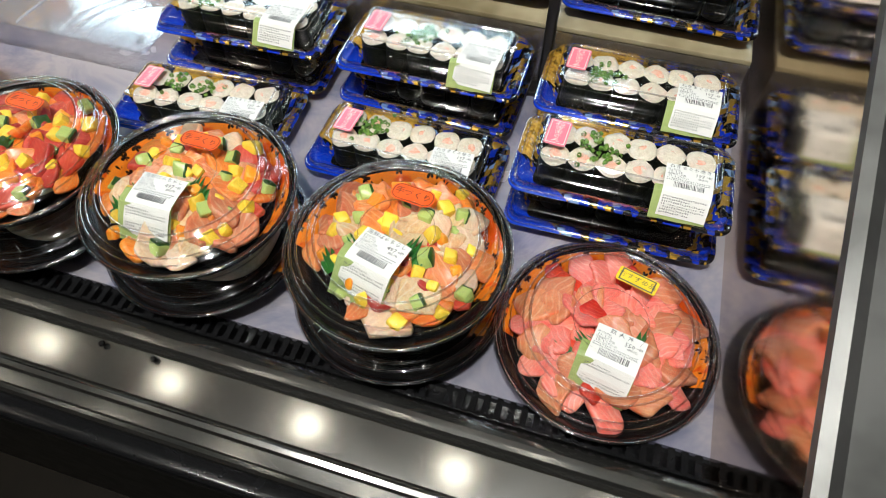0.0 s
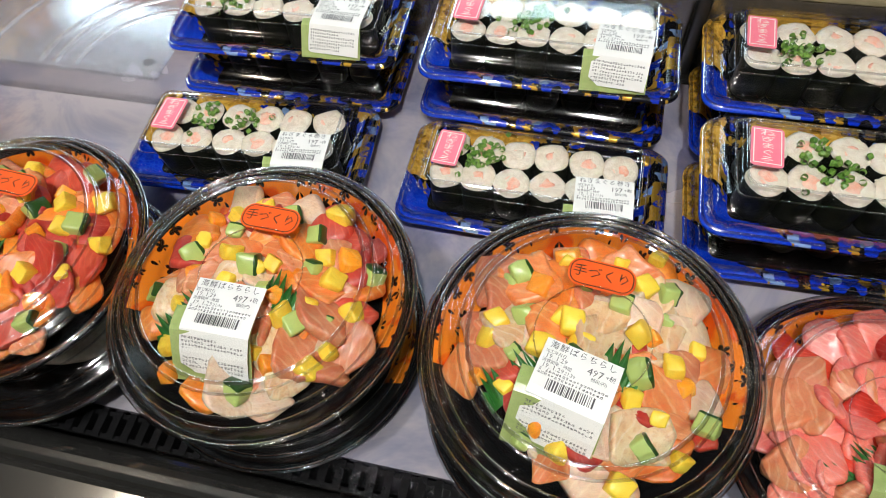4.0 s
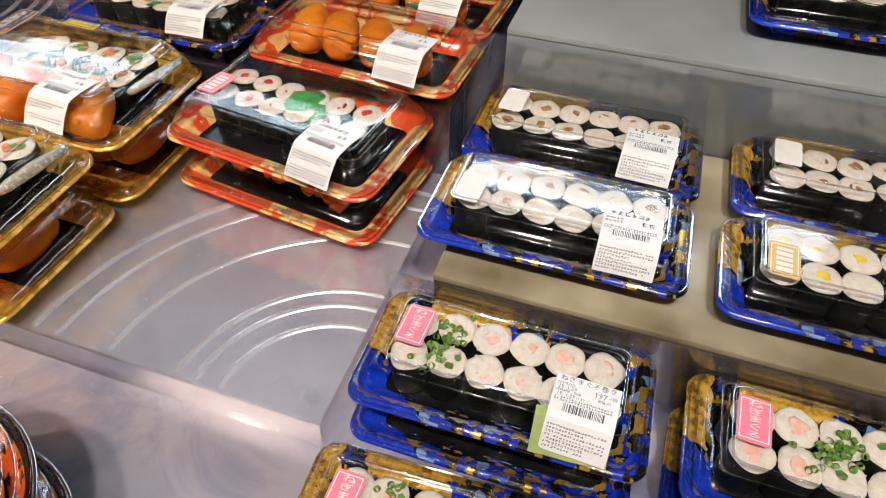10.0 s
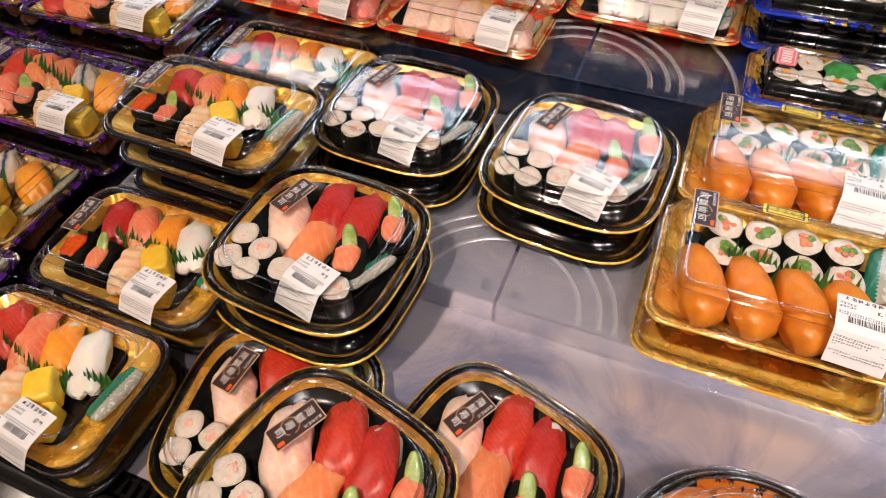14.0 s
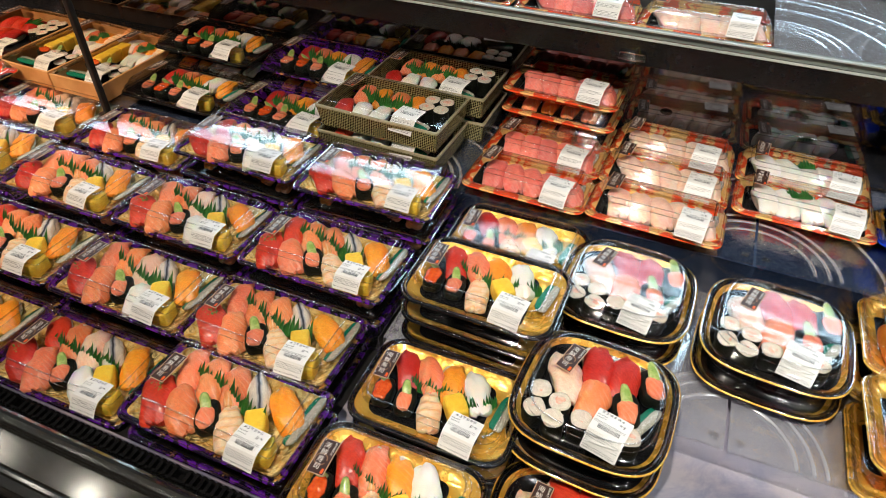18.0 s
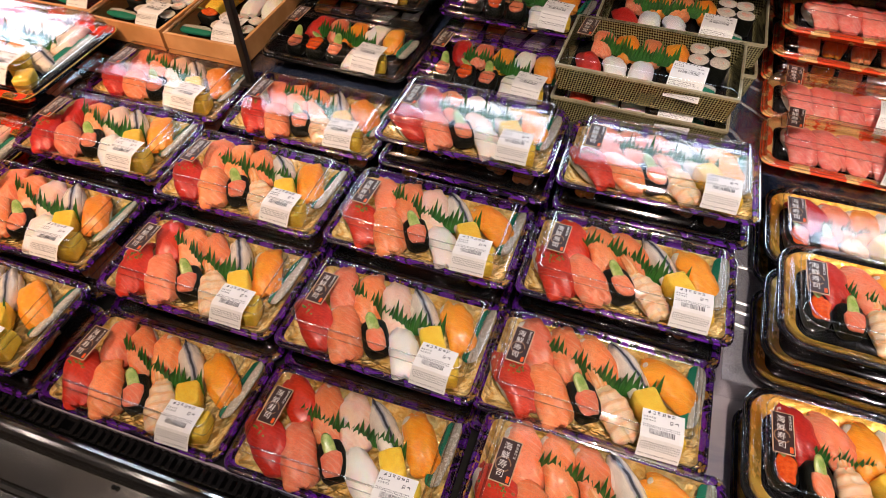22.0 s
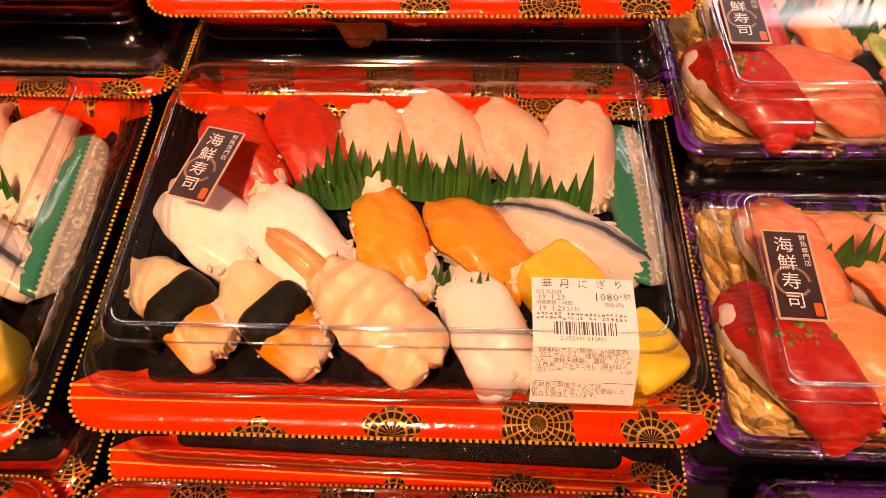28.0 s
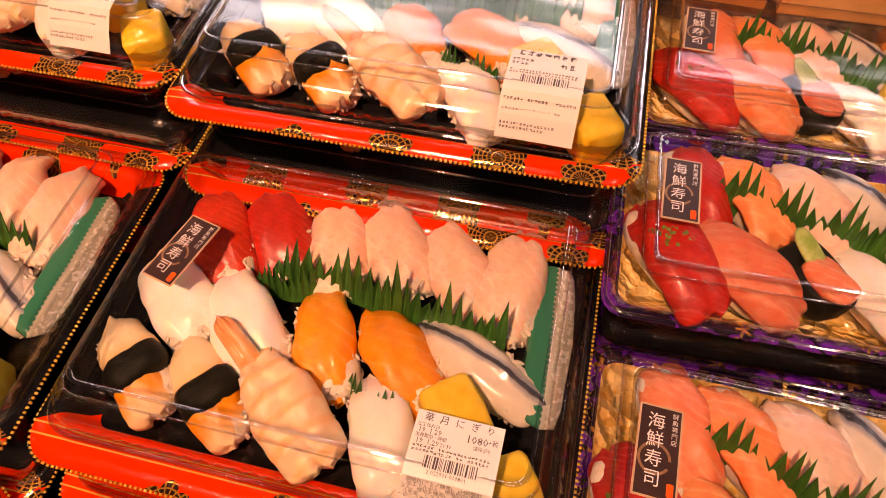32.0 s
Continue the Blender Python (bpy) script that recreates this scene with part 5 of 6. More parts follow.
def label_meshes(title, price, w, up, down, seed):
    key = ("label", title, price, w, up, down)
    if key not in SHAPES:
        rnd = random.Random(seed)
        bm = bmesh.new()
        rows = []
        for y, z in ((up, 0.0), (up * 0.4, 0.0006), (0.002, 0.0), (-0.0022, -0.0012), (-0.0024 - down * 0.3, -0.0014 - down * 0.3), (-0.0022 - down * 0.56, -0.0014 - down * 0.66)):
            rows.append([bm.verts.new((w * (u - 0.5), y, z + 0.0003 * math.sin(u * 3.1))) for u in (0, 0.33, 0.67, 1)])
        for a, b in zip(rows, rows[1:]):
            for k in range(3):
                bm.faces.new((a[k], b[k], b[k + 1], a[k + 1]))
        made = bmesh.ops.extrude_face_region(bm, geom=bm.faces[:])
        bmesh.ops.translate(bm, verts=[g for g in made["geom"] if isinstance(g, bmesh.types.BMVert)], vec=(0, 0, 0.0003))
        bmesh.ops.recalc_face_normals(bm, faces=bm.faces)
        sheet = mesh_of("label_sticker", bm, PAPER, False)
        bm = bmesh.new()
        dense_print(bm, w, up, title, price, rnd)
        bmesh.ops.translate(bm, verts=bm.verts, vec=(0, up / 2, 0.0013))
        lower = bmesh.new()
        if price == "1080":
            top = down * 0.42
            for k, line in enumerate(("調味料(アミノ酸等)、pH調整剤", "、加工でんぷん、増粘剤(加工でん", "ぷん、増粘多糖類)、酒精、カラメ", "ル色素、ビタミンB1、(原材料の", "一部に小麦、卵、えび、大豆、いか", "、さけを含む)", "", "本製品の製造ラインでは、", "卵・小麦・えび・かにを使用した", "製品も製造しています。")):
                if line:
                    lay_text(lower, line, 0.0026, -w * 0.48 + len(line) * 0.00122 + (0.0006 if k > 6 else 0), top - 0.0023 * k, INK)
            flat(lower, -w * 0.47, w * 0.47, top - 0.0023 * 6.3, top - 0.0023 * 6.3 + 0.00025)
        else:
            small_print(lower, w, -down * 0.36, down * 0.34, rnd)
        slope = math.degrees(math.atan2(0.66, 0.56))
        bmesh.ops.transform(lower, matrix=pose(0, -0.0034 - down * 0.28, -0.0008 - down * 0.33, slope), verts=lower.verts)
        tmp = bpy.data.meshes.new("tmp")
        lower.to_mesh(tmp)
        lower.free()
        bm.from_mesh(tmp)
        bpy.data.meshes.remove(tmp)
        SHAPES[key] = sheet, mesh_of("print", bm, INK, False)
    return SHAPES[key]


def put_label(parent, x, y, z, turn=0.0, title="", price="", w=0.04, up=0.03, down=0.026):
    sheet, ink = label_meshes(title, price, w, up, down, len(SHAPES))
    ob = part("label_sticker", sheet, None, parent, "white printed price label", pose(x, y, z, 0, 0, turn))
    tagged(part("print", ink, None, ob), kind="stuff")
    return ob


def put_slip(parent, x, y, z, turn, w, up, down):
    """A pale green wasabi slip that hangs under the label."""
    key = ("slip", w, up, down)
    if key not in SHAPES:
        bm = bmesh.new()
        rows = []
        for py, pz in ((up, 0.0), (0.002, 0.0), (-0.0022, -0.0012), (-0.0022 - down * 0.56, -0.0014 - down * 0.66)):
            rows.append([bm.verts.new((w * (u - 0.5), py, pz + 0.0006 * math.sin(u * 9))) for u in (0, 0.25, 0.5, 0.75, 1)])
        for a, b in zip(rows, rows[1:]):
            for k in range(4):
                bm.faces.new((a[k], b[k], b[k + 1], a[k + 1]))
        made = bmesh.ops.extrude_face_region(bm, geom=bm.faces[:])
        bmesh.ops.translate(bm, verts=[g for g in made["geom"] if isinstance(g, bmesh.types.BMVert)], vec=(0, 0, 0.0006))
        SHAPES[key] = mesh_of("wasabi_slip", bm, SLIP, False)
    return part("wasabi_slip", SHAPES[key], None, parent, "pale green wasabi slip", pose(x, y, z, 0, 0, turn))


def seal_mesh():
    if "seal" not in SHAPES:
        bm = bmesh.new()
        loft(bm, [(rounded(0.021, 0.045, 0.0006, 1), 0), (rounded(0.021, 0.045, 0.0006, 1), 0.0003)], True, True)
        edge = mesh_of("seal", bm, SEAL_EDGE, False)
        bm = bmesh.new()
        flat(bm, -0.0095, 0.0095, -0.0215, 0.0215)
        ground = mesh_of("seal_ground", bm, SEAL_BROWN, False)
        bm = bmesh.new()
        for k, ch in enumerate("海鮮寿司"):
            lay_text(bm, ch, 0.0086, -0.002, 0.0138 - 0.0092 * k, WHITE_INK)
        for k, ch in enumerate("鮮魚専門店"):
            lay_text(bm, ch, 0.0031, 0.0068, 0.0182 - 0.0033 * k, WHITE_INK)
        circle = bmesh.new()
        loops = [[circle.verts.new((r * math.cos(a) - 0.0015, r * math.sin(a) - 0.004, 0)) for a in (2 * math.pi * k / 24 for k in range(23))] for r in (0.0066, 0.0079)]
        for k in range(22):
            circle.faces.new((loops[0][k], loops[0][k + 1], loops[1][k + 1], loops[1][k]))
        SHAPES["seal_circle"] = mesh_of("brush_circle", circle, SEAL_RING, False)
        stamp = bmesh.new()
        loft(stamp, [(rounded(0.0032, 0.0062, 0.0007, 2), 0), (rounded(0.0032, 0.0062, 0.0007, 2), 0.0002)])
        SHAPES["seal_stamp"] = mesh_of("stamp", stamp, ORANGE_PAPER, False)
        SHAPES["seal"] = edge, ground, mesh_of("seal_writing", bm, WHITE_INK, False)
    return SHAPES["seal"]


def put_seal(parent, x, y, z, turn=0.0, size=1.0):
    edge, ground, ink = seal_mesh()
    ob = part("seal_sticker", edge, None, parent, "dark brown sticker with white writing", pose(x, y, z, 0, 0, turn) @ Matrix.Scale(size, 4))
    part("ground", ground, None, ob, "", pose(0, 0, 0.0005))
    part("brush_circle", SHAPES["seal_circle"], None, ob, "", pose(0, 0, 0.0007))
    part("stamp", SHAPES["seal_stamp"], None, ob, "small orange stamp", pose(0.0068, -0.0172, 0.0007))
    tagged(part("writing", ink, None, ob, "", pose(0, 0, 0.001)), kind="stuff")
    return ob


def put_sticker(parent, x, y, z, turn, w, d, paper, text="", size=0.008, ink=WHITE_INK, label="", pill=False, column=False):
    key = ("sticker", w, d, paper.name, text)
    if key not in SHAPES:
        bm = bmesh.new()
        corner = min(w, d) * (0.42 if pill else 0.14)
        loft(bm, [(rounded(w, d, corner, 6), 0), (rounded(w, d, corner, 6), 0.0003)])
        sheet = mesh_of("sticker", bm, paper, False)
        bm = bmesh.new()
        if column:
            for k, ch in enumerate(text):
                piece = bmesh.new()
                lay_text(piece, ch, size, 0, 0, ink)
                pitch = d * 0.84 / len(text)
                bmesh.ops.scale(piece, verts=piece.verts, vec=(1.15, pitch / size, 1))
                bmesh.ops.translate(piece, verts=piece.verts, vec=(0, d * 0.42 - pitch * (k + 0.5), 0))
                tmp = bpy.data.meshes.new("tmp")
                piece.to_mesh(tmp)
                piece.free()
                bm.from_mesh(tmp)
                bpy.data.meshes.remove(tmp)
        elif text:
            lay_text(bm, text, size, 0, 0, ink)
        else:
            y = d / 2 - 0.005
            rnd = random.Random(3)
            while y > -d / 2 + 0.004:
                step = rnd.uniform(0.0026, 0.0042)
                flat(bm, -w * 0.26, w * 0.26, y - step, y)
                y -= step + 0.0014
        t = w * 0.035
        if pill:
            outer, inner = rounded(w * 0.94, d * 0.88, d * 0.36, 6), rounded(w * 0.91, d * 0.82, d * 0.33, 6)
            loops = [[bm.verts.new((px, py, 0)) for px, py in loop] for loop in (outer, inner)]
            for k in range(len(outer)):
                j = (k + 1) % len(outer)
                bm.faces.new((loops[0][k], loops[0][j], loops[1][j], loops[1][k]))
        for x0, x1, y0, y1 in ((-w * 0.43, w * 0.43, d * 0.44 - t, d * 0.44), (-w * 0.43, w * 0.43, -d * 0.44, -d * 0.44 + t), (-w * 0.43, -w * 0.43 + t, -d * 0.42, d * 0.42), (w * 0.43 - t, w * 0.43, -d * 0.42, d * 0.42)) if not pill else ():
            flat(bm, x0, x1, y0, y1)
        SHAPES[key] = sheet, mesh_of("writing", bm, ink, False)
    sheet, writing = SHAPES[key]
    ob = part("sticker", sheet, None, parent, label, pose(x, y, z, 0, 0, turn))
    tagged(part("writing", writing, None, ob, "", pose(0, 0, 0.0006)), kind="stuff")
    return ob


def shell(name, key, outline, ht, H, film, inner, label, category, group, depth=0.006, lined=False, front=0.0, rear=9.0, lip=0.0045, lid=None):
    """An Empty with tray and lid; filler: a plain heap of food, for packs under others."""
    thing = tagged(new(name), label, category, group)
    part("tray", tray_mesh(key, outline, ht, film, inner, depth, lip, lined, front, rear), None, thing)
    part("lid", lid_mesh(key, lid or outline, ht, H), None, thing, "clear plastic lid")
    part("lid_rim", rim_mesh(key, lid or outline, ht, H), None, thing)
    return thing


def heap(thing, w, d, z, count, kinds):
    for k in range(count):
        food(ROLL.choice(kinds), thing, (k + 0.5) / count * w - w / 2, ROLL.uniform(-0.2, 0.2) * d, z, ROLL.uniform(-20, 20), 0.95, called="sushi_piece")


def rect(w, d, r=0.018):
    return lambda o: rounded(w - 2 * o, d - 2 * o, max(r - o * 0.5, 0.006), 5)


LOW = {}


def stack(full, kind, x, y, z, count, H, turn=0.0):
    """A pile: plain packs under a full one."""
    ahead = {"red": 0.02, "purple": 0.0, "gold": 0.0}.get(kind, 0.003)
    for k in range(count - 1):
        if kind not in LOW:
            LOW[kind] = KINDS[kind](True)
            LOW[kind].matrix_basis = pose(x, y - ahead, z + k * H, 0, 0, turn + ROLL.uniform(-1.5, 1.5))
        else:
            copy_thing(LOW[kind], pose(x + ROLL.uniform(-0.003, 0.003), y - ahead + ROLL.uniform(-0.003, 0.003), z + k * H, 0, 0, turn + ROLL.uniform(-1.5, 1.5)))
    full.matrix_basis = pose(x, y, z + (count - 1) * H + 0.0004, 0, 0, turn)
    return full

# ---------------------------------------------------------------- kinds of packs (low: one that lies under another)


def maki_pack(low=False, core="core_tuna", sticker=PINK_PAPER, scallion=True, title="ねぎまぐろ巻き", price="197", shiso=False):
    thing = shell("maki_pack", "maki", rect(0.197, 0.098, 0.014), 0.016, 0.043, BLUE_FILM, BLACK_PLASTIC, "small seaweed rolls in a blue blossom tray with clear lid", "sushi pack", "maki packs", 0.004, lip=0.009)
    if low:
        heap(thing, 0.14, 0.05, 0.005, 5, ["maki"])
        return thing
    for j in (0, 1):
        for k in range(6):
            step = 0.0249
            maki(thing, core, -0.0625 + step * k + ROLL.uniform(-0.0008, 0.0008), 0.0145 - 0.0268 * j + ROLL.uniform(-0.0008, 0.0008), 0.0046)
    if scallion:
        for k in range(2):
            food("scallion_bits", thing, ROLL.uniform(-0.045, 0.0), ROLL.uniform(-0.008, 0.01), 0.0365, ROLL.uniform(0, 90), 0.85)
    if shiso:
        food("shiso_leaf", thing, -0.006, 0.002, 0.037, 24, 0.95)
        food("shiso_leaf", thing, 0.036, 0.004, 0.037, -14, 0.9)
    put_sticker(thing, -0.0645, 0.0045, 0.0426, -3, 0.02, 0.032, sticker, "ねぎまぐろ" if scallion else "", 0.0085, label="small sticker with white print", column=scallion)
    put_label(thing, 0.0525, -0.0332, 0.0428, ROLL.uniform(-5, 3), title, price, 0.0405, 0.029, 0.024)
    if scallion:
        put_slip(thing, 0.049, -0.0325, 0.0414, 2, 0.047, 0.004, 0.027)
    return thing


def purple_pack(low=False, seed=0):
    # Low packs: black inside instead of foil, painting the shadow between stacked packs
    thing = shell("sushi_pack", "purple_shaded" if low else "purple", rect(0.243, 0.137, 0.014), 0.013, 0.0425, PURPLE_FILM, BLACK_PLASTIC if low else CREAM_FOIL, "nigiri sushi in a purple and gold tray with clear lid", "sushi pack", "purple sushi packs", 0.004, True, lip=0.0065)
    if low:
        heap(thing, 0.19, 0.1, 0.005, 6, ["pale", "salmon", "tuna"])
        return thing
    z = 0.0045
    for k, fish in enumerate(("pink", "pale", "bream" if seed % 2 else "pale", "silver", "salmon")):
        if seed % 3 == 1 and k == 0:
            fish = "tuna"
        nigiri(thing, fish, -0.072 + 0.034 * k + (k == 4) * 0.008, 0.028 - 0.001 * k, z, (28, 30, 30, 36, 38)[k] + seed % 3 * 2 + ROLL.uniform(-4, 4), 1.14)
    nigiri(thing, "tuna", -0.084, -0.025, z, 42, 1.28)
    food("scallion_bits", thing, -0.086, -0.022, 0.033, 0, 0.55)
    nigiri(thing, ("pale", "pink", "pale")[seed % 3], -0.047, -0.027, z, 40, 1.24)
    boat(thing, "cucumber", -0.008, -0.026, z, 34, 1.05)
    nigiri(thing, "squid" if seed % 2 else "shrimp", 0.026, -0.029, z, 38, 1.05)
    food("omelette_block", thing, 0.056, -0.014, z + 0.006, 32, 1.1)
    food("omelette_block", thing, 0.082, -0.039, z + 0.002, 14, 1.05)
    food("leaf_strip", thing, 0.0, 0.003, 0.014, -8, 1.3)
    tagged(food("long_pouch", thing, 0.102, 0.02, 0.011, -4, 0.74, 0, -20, called="sauce_pouch"), "clear sauce pouch with a green zigzag strip")
    put_seal(thing, -0.086, 0.004, 0.0422, -2)
    put_label(thing, 0.07, -0.0547, 0.0424, -2 + seed % 3 * 2, "", "", 0.041, 0.028, 0.023)
    return thing


def gold_pack(low=False, seed=0):
    thing = shell("sushi_pack", "gold", rect(0.215, 0.143, 0.03), 0.015, 0.04, BLACK_PLASTIC, GOLD, "assorted sushi in a black tray with gold inside and clear lid", "sushi pack", "gold sushi packs", 0.004, True)
    bm = bmesh.new()
    o = rect(0.215, 0.143, 0.03)
    loft(bm, [(o(0.0075), 0.0152), (o(0.016), 0.0095), (o(0.021), 0.006)], False, False)
    part("gold_lining", bm, GOLD, thing, "gold foil lining")
    bm = bmesh.new()
    loft(bm, [(rounded(0.146, 0.094, 0.012), 0.0), (rounded(0.15, 0.098, 0.012), 0.0009)])
    part("floor_liner", bm, BLACK_PLASTIC, thing, "black tray floor", pose(-0.012, 0, 0.0042))
    if low:
        heap(thing, 0.15, 0.09, 0.005, 5, ["pale", "salmon", "squid"])
        return thing
    z = 0.0045
    for k, fish in enumerate(("tuna", "pink", "salmon", "squid")):
        nigiri(thing, fish, -0.056 + 0.032 * k, 0.026, z, 28, 1.06)
    boat(thing, "roe", -0.07, -0.02, z, 10, 0.92)
    boat(thing, "cucumber", -0.038, -0.023, z, 10, 0.92)
    nigiri(thing, "shrimp", -0.004, -0.026, z, 20, 0.95)
    food("omelette_block", thing, 0.027, -0.014, z + 0.006, 40, 1.1)
    food("omelette_block", thing, 0.042, -0.036, z, 20)
    food("leaf_strip", thing, -0.005, 0.0, 0.012, -6, 0.95)
    food("short_leaf", thing, 0.055, 0.002, 0.012, 40, 1.0)
    tagged(food("pouch", thing, 0.082, 0.008, 0.012, -8), "green and white ginger and soy pouch")
    put_seal(thing, -0.077, 0.006, 0.0397, 2)
    put_label(thing, 0.047, -0.0577, 0.0399, -6, "", "", 0.041, 0.028, 0.023)
    return thing


def red_pack(low=False, seed=0):
    flat_rim = rect(0.288, 0.214, 0.02)
    o = lambda i: [(px, py - 0.007) for px, py in flat_rim(i)]  # noqa: E731
    thing = shell("party_sushi_pack", "red", o, 0.02, 0.052, RED_FILM, BLACK_PLASTIC, "large nigiri assortment in a red lacquer-style tray with clear lid", "sushi pack", "red party packs", 0.007, False, -0.06, 0.076, 0.012, rect(0.284, 0.2, 0.02))
    bm = bmesh.new()
    pts = o(-0.0004)
    n = len(pts)
    for k in range(n):
        (x0, y0), (x1, y1) = pts[k], pts[(k + 1) % n]
        steps = max(1, int(math.hypot(x1 - x0, y1 - y0) / 0.0028))
        for s in range(steps):
            t = s / steps
            m = pose(x0 + (x1 - x0) * t, y0 + (y1 - y0) * t, 0.0195)
            box(bm, m.translation.x - 0.0007, m.translation.x + 0.0007, m.translation.y - 0.0007, m.translation.y + 0.0007, 0.0189, 0.0201)
    tagged(part("beaded_edge", bm, GOLD, thing, "fine beaded gold edge"), kind="stuff")
    if low:
        heap(thing, 0.2, 0.14, 0.008, 6, ["pale", "salmon", "tuna"])
        return thing
    z = 0.0075
    def near(v):
        return v + (ROLL.uniform(-0.004, 0.004) if seed else 0.0)

    for fish, x, y, turn, size in (("tuna", -0.09, 0.036, 40, 1.24), ("tuna", -0.054, 0.046, 34, 1.24), ("bream", -0.015, 0.044, 34, 1.16), ("bream", 0.02, 0.05, 24, 1.2), ("bream", 0.058, 0.046, 30, 1.16), ("bream", 0.094, 0.04, 12, 1.24),
                                   ("squid", -0.096, -0.012, 36, 1.2), ("squid", -0.05, -0.019, 58, 1.24), ("salmon", -0.002, -0.02, 38, 1.16), ("salmon", 0.042, -0.019, 48, 1.16), ("silver", 0.087, -0.014, 62, 1.22), ("shrimp", -0.008, -0.062, 54, 1.2), ("squid", 0.045, -0.064, 38, 1.1)):
        nigiri(thing, fish, near(x), near(y), z + (0.008 if fish == "shrimp" else 0), turn, size, "grainy_rice")
    banded(thing, -0.102, -0.056, z, 54, 1.12)
    banded(thing, -0.056, -0.06, z, 54, 1.12)
    food("omelette_block", thing, 0.079, -0.046, z + 0.006, 38, 1.25)
    food("omelette_block", thing, 0.113, -0.075, z, 32, 1.15)
    food("leaf_strip", thing, 0.024, 0.007, 0.016, -2, 1.45)
    food("short_leaf", thing, -0.034, 0.01, 0.016, 14, 1.0)
    food("short_leaf", thing, -0.02, -0.045, 0.016, -20, 0.9)
    food("short_leaf", thing, 0.032, -0.047, 0.016, -8, 0.9)
    tagged(food("long_pouch", thing, 0.119, 0.012, 0.018, 2, 0.96, 0, 12, called="sauce_pouch"), "clear sauce pouch with a green zigzag strip")
    bm = bmesh.new()
    box(bm, -0.008, 0.008, -0.075, 0.075, 0, 0.012, 0.003)
    part("side_rib", bm, BLACK_PLASTIC, thing, "", pose(-0.121, 0, 0.008))
    put_seal(thing, -0.094, 0.008, 0.0517, -14, 1.0)
    put_label(thing, 0.083, -0.0815, 0.0517, -1, "華月にぎり" if seed == 0 else "", "1080" if seed == 0 else "", 0.043, 0.029, 0.03)
    return thing


def combo_pack(low=False, seed=0):
    thing = shell("inari_combo_pack", "combo", rect(0.21, 0.145, 0.02), 0.016, 0.053, GOLD, GOLD, "fried tofu sushi and rolls in a gold tray with clear lid", "sushi pack", "inari combo packs", 0.004)
    bm = bmesh.new()
    loft(bm, [(rounded(0.164, 0.078, 0.012), 0.0), (rounded(0.168, 0.082, 0.012), 0.0008)])
    part("floor_liner", bm, BLACK_PLASTIC, thing, "black tray floor", pose(0.004, 0.018, 0.0042))
    if low:
        heap(thing, 0.15, 0.06, 0.005, 4, ["inari"])
        return thing
    for k in range(4):
        food("inari", thing, -0.066 + 0.04 * k, -0.028, 0.005, 24, 1.2, called="inari_sushi")
    for j in (0, 1):
        for k in range(4):
            maki(thing, ("core_pink", "core_green")[(j + k) % 2], -0.052 + 0.033 * k, 0.044 - 0.031 * j, 0.0046, True)
    tagged(food("pouch", thing, 0.078, 0.03, 0.022, -8, 1.2, 0, -30), "green and white ginger and soy pouch")
    food("leaf_strip", thing, 0.0, -0.002, 0.016, 0, 1.1)
    put_seal(thing, -0.075, 0.034, 0.0527, 2)
    put_sticker(thing, -0.01, 0.05, 0.0528, -2, 0.036, 0.011, YELLOW_PAPER, "おすすめ品", 0.0066, INK, "yellow sticker with black writing")
    put_label(thing, 0.05, -0.0585, 0.0529, -4, "", "", 0.042, 0.032, 0.03)
    return thing


def square_bowl(low=False, seed=0):
    o = lambda i: squarish(0.19 - 2 * i, 0.185 - 2 * i)  # noqa: E731
    thing = shell("sushi_bowl", "square", o, 0.018, 0.043, BLACK_PLASTIC, BLACK_PLASTIC, "sushi in a black rounded-square bowl with gold rim and clear lid", "sushi pack", "black sushi bowls", 0.005)
    bm = bmesh.new()
    loft(bm, [(o(0.0012), 0.0205), (o(-0.0006), 0.0198), (o(-0.0006), 0.0188), (o(0.001), 0.0182)], False, False)
    part("gold_rim", bm, GOLD, thing, "narrow gold rim")
    bm = bmesh.new()
    loft(bm, [(o(0.0085), 0.0192), (o(0.014), 0.013)], False, False)
    part("gold_lining", bm, GOLD, thing, "gold band inside")
    if low:
        heap(thing, 0.11, 0.09, 0.006, 4, ["pale", "tuna"])
        return thing
    z = 0.0055
    nigiri(thing, "tuna", -0.008, 0.042, z, 24, 1.25)
    nigiri(thing, "tuna", 0.026, 0.04, z, 16, 1.25)
    nigiri(thing, "bream", -0.042, 0.014, z, 34, 1.25)
    nigiri(thing, "pale", 0.0, -0.006, z, 6, 1.25)
    boat(thing, "cucumber", 0.06, 0.042, z, 20, 1.1)
    boat(thing, "cucumber", 0.038, -0.006, z, 20, 1.1)
    for x, y in ((-0.06, -0.028), (-0.034, -0.036), (-0.06, -0.055), (-0.034, -0.062), (-0.006, -0.05), (0.022, -0.052), (0.05, -0.05)):
        maki(thing, "core_tuna", x, y, z)
    tagged(food("pouch", thing, 0.062, -0.01, 0.014, -24, 1.0, 0, -20), "green and white ginger and soy pouch")
    put_seal(thing, -0.04, 0.026, 0.0427, -14)
    put_label(thing, 0.026, -0.062, 0.0429, -10, "", "", 0.042, 0.028, 0.028)
    return thing


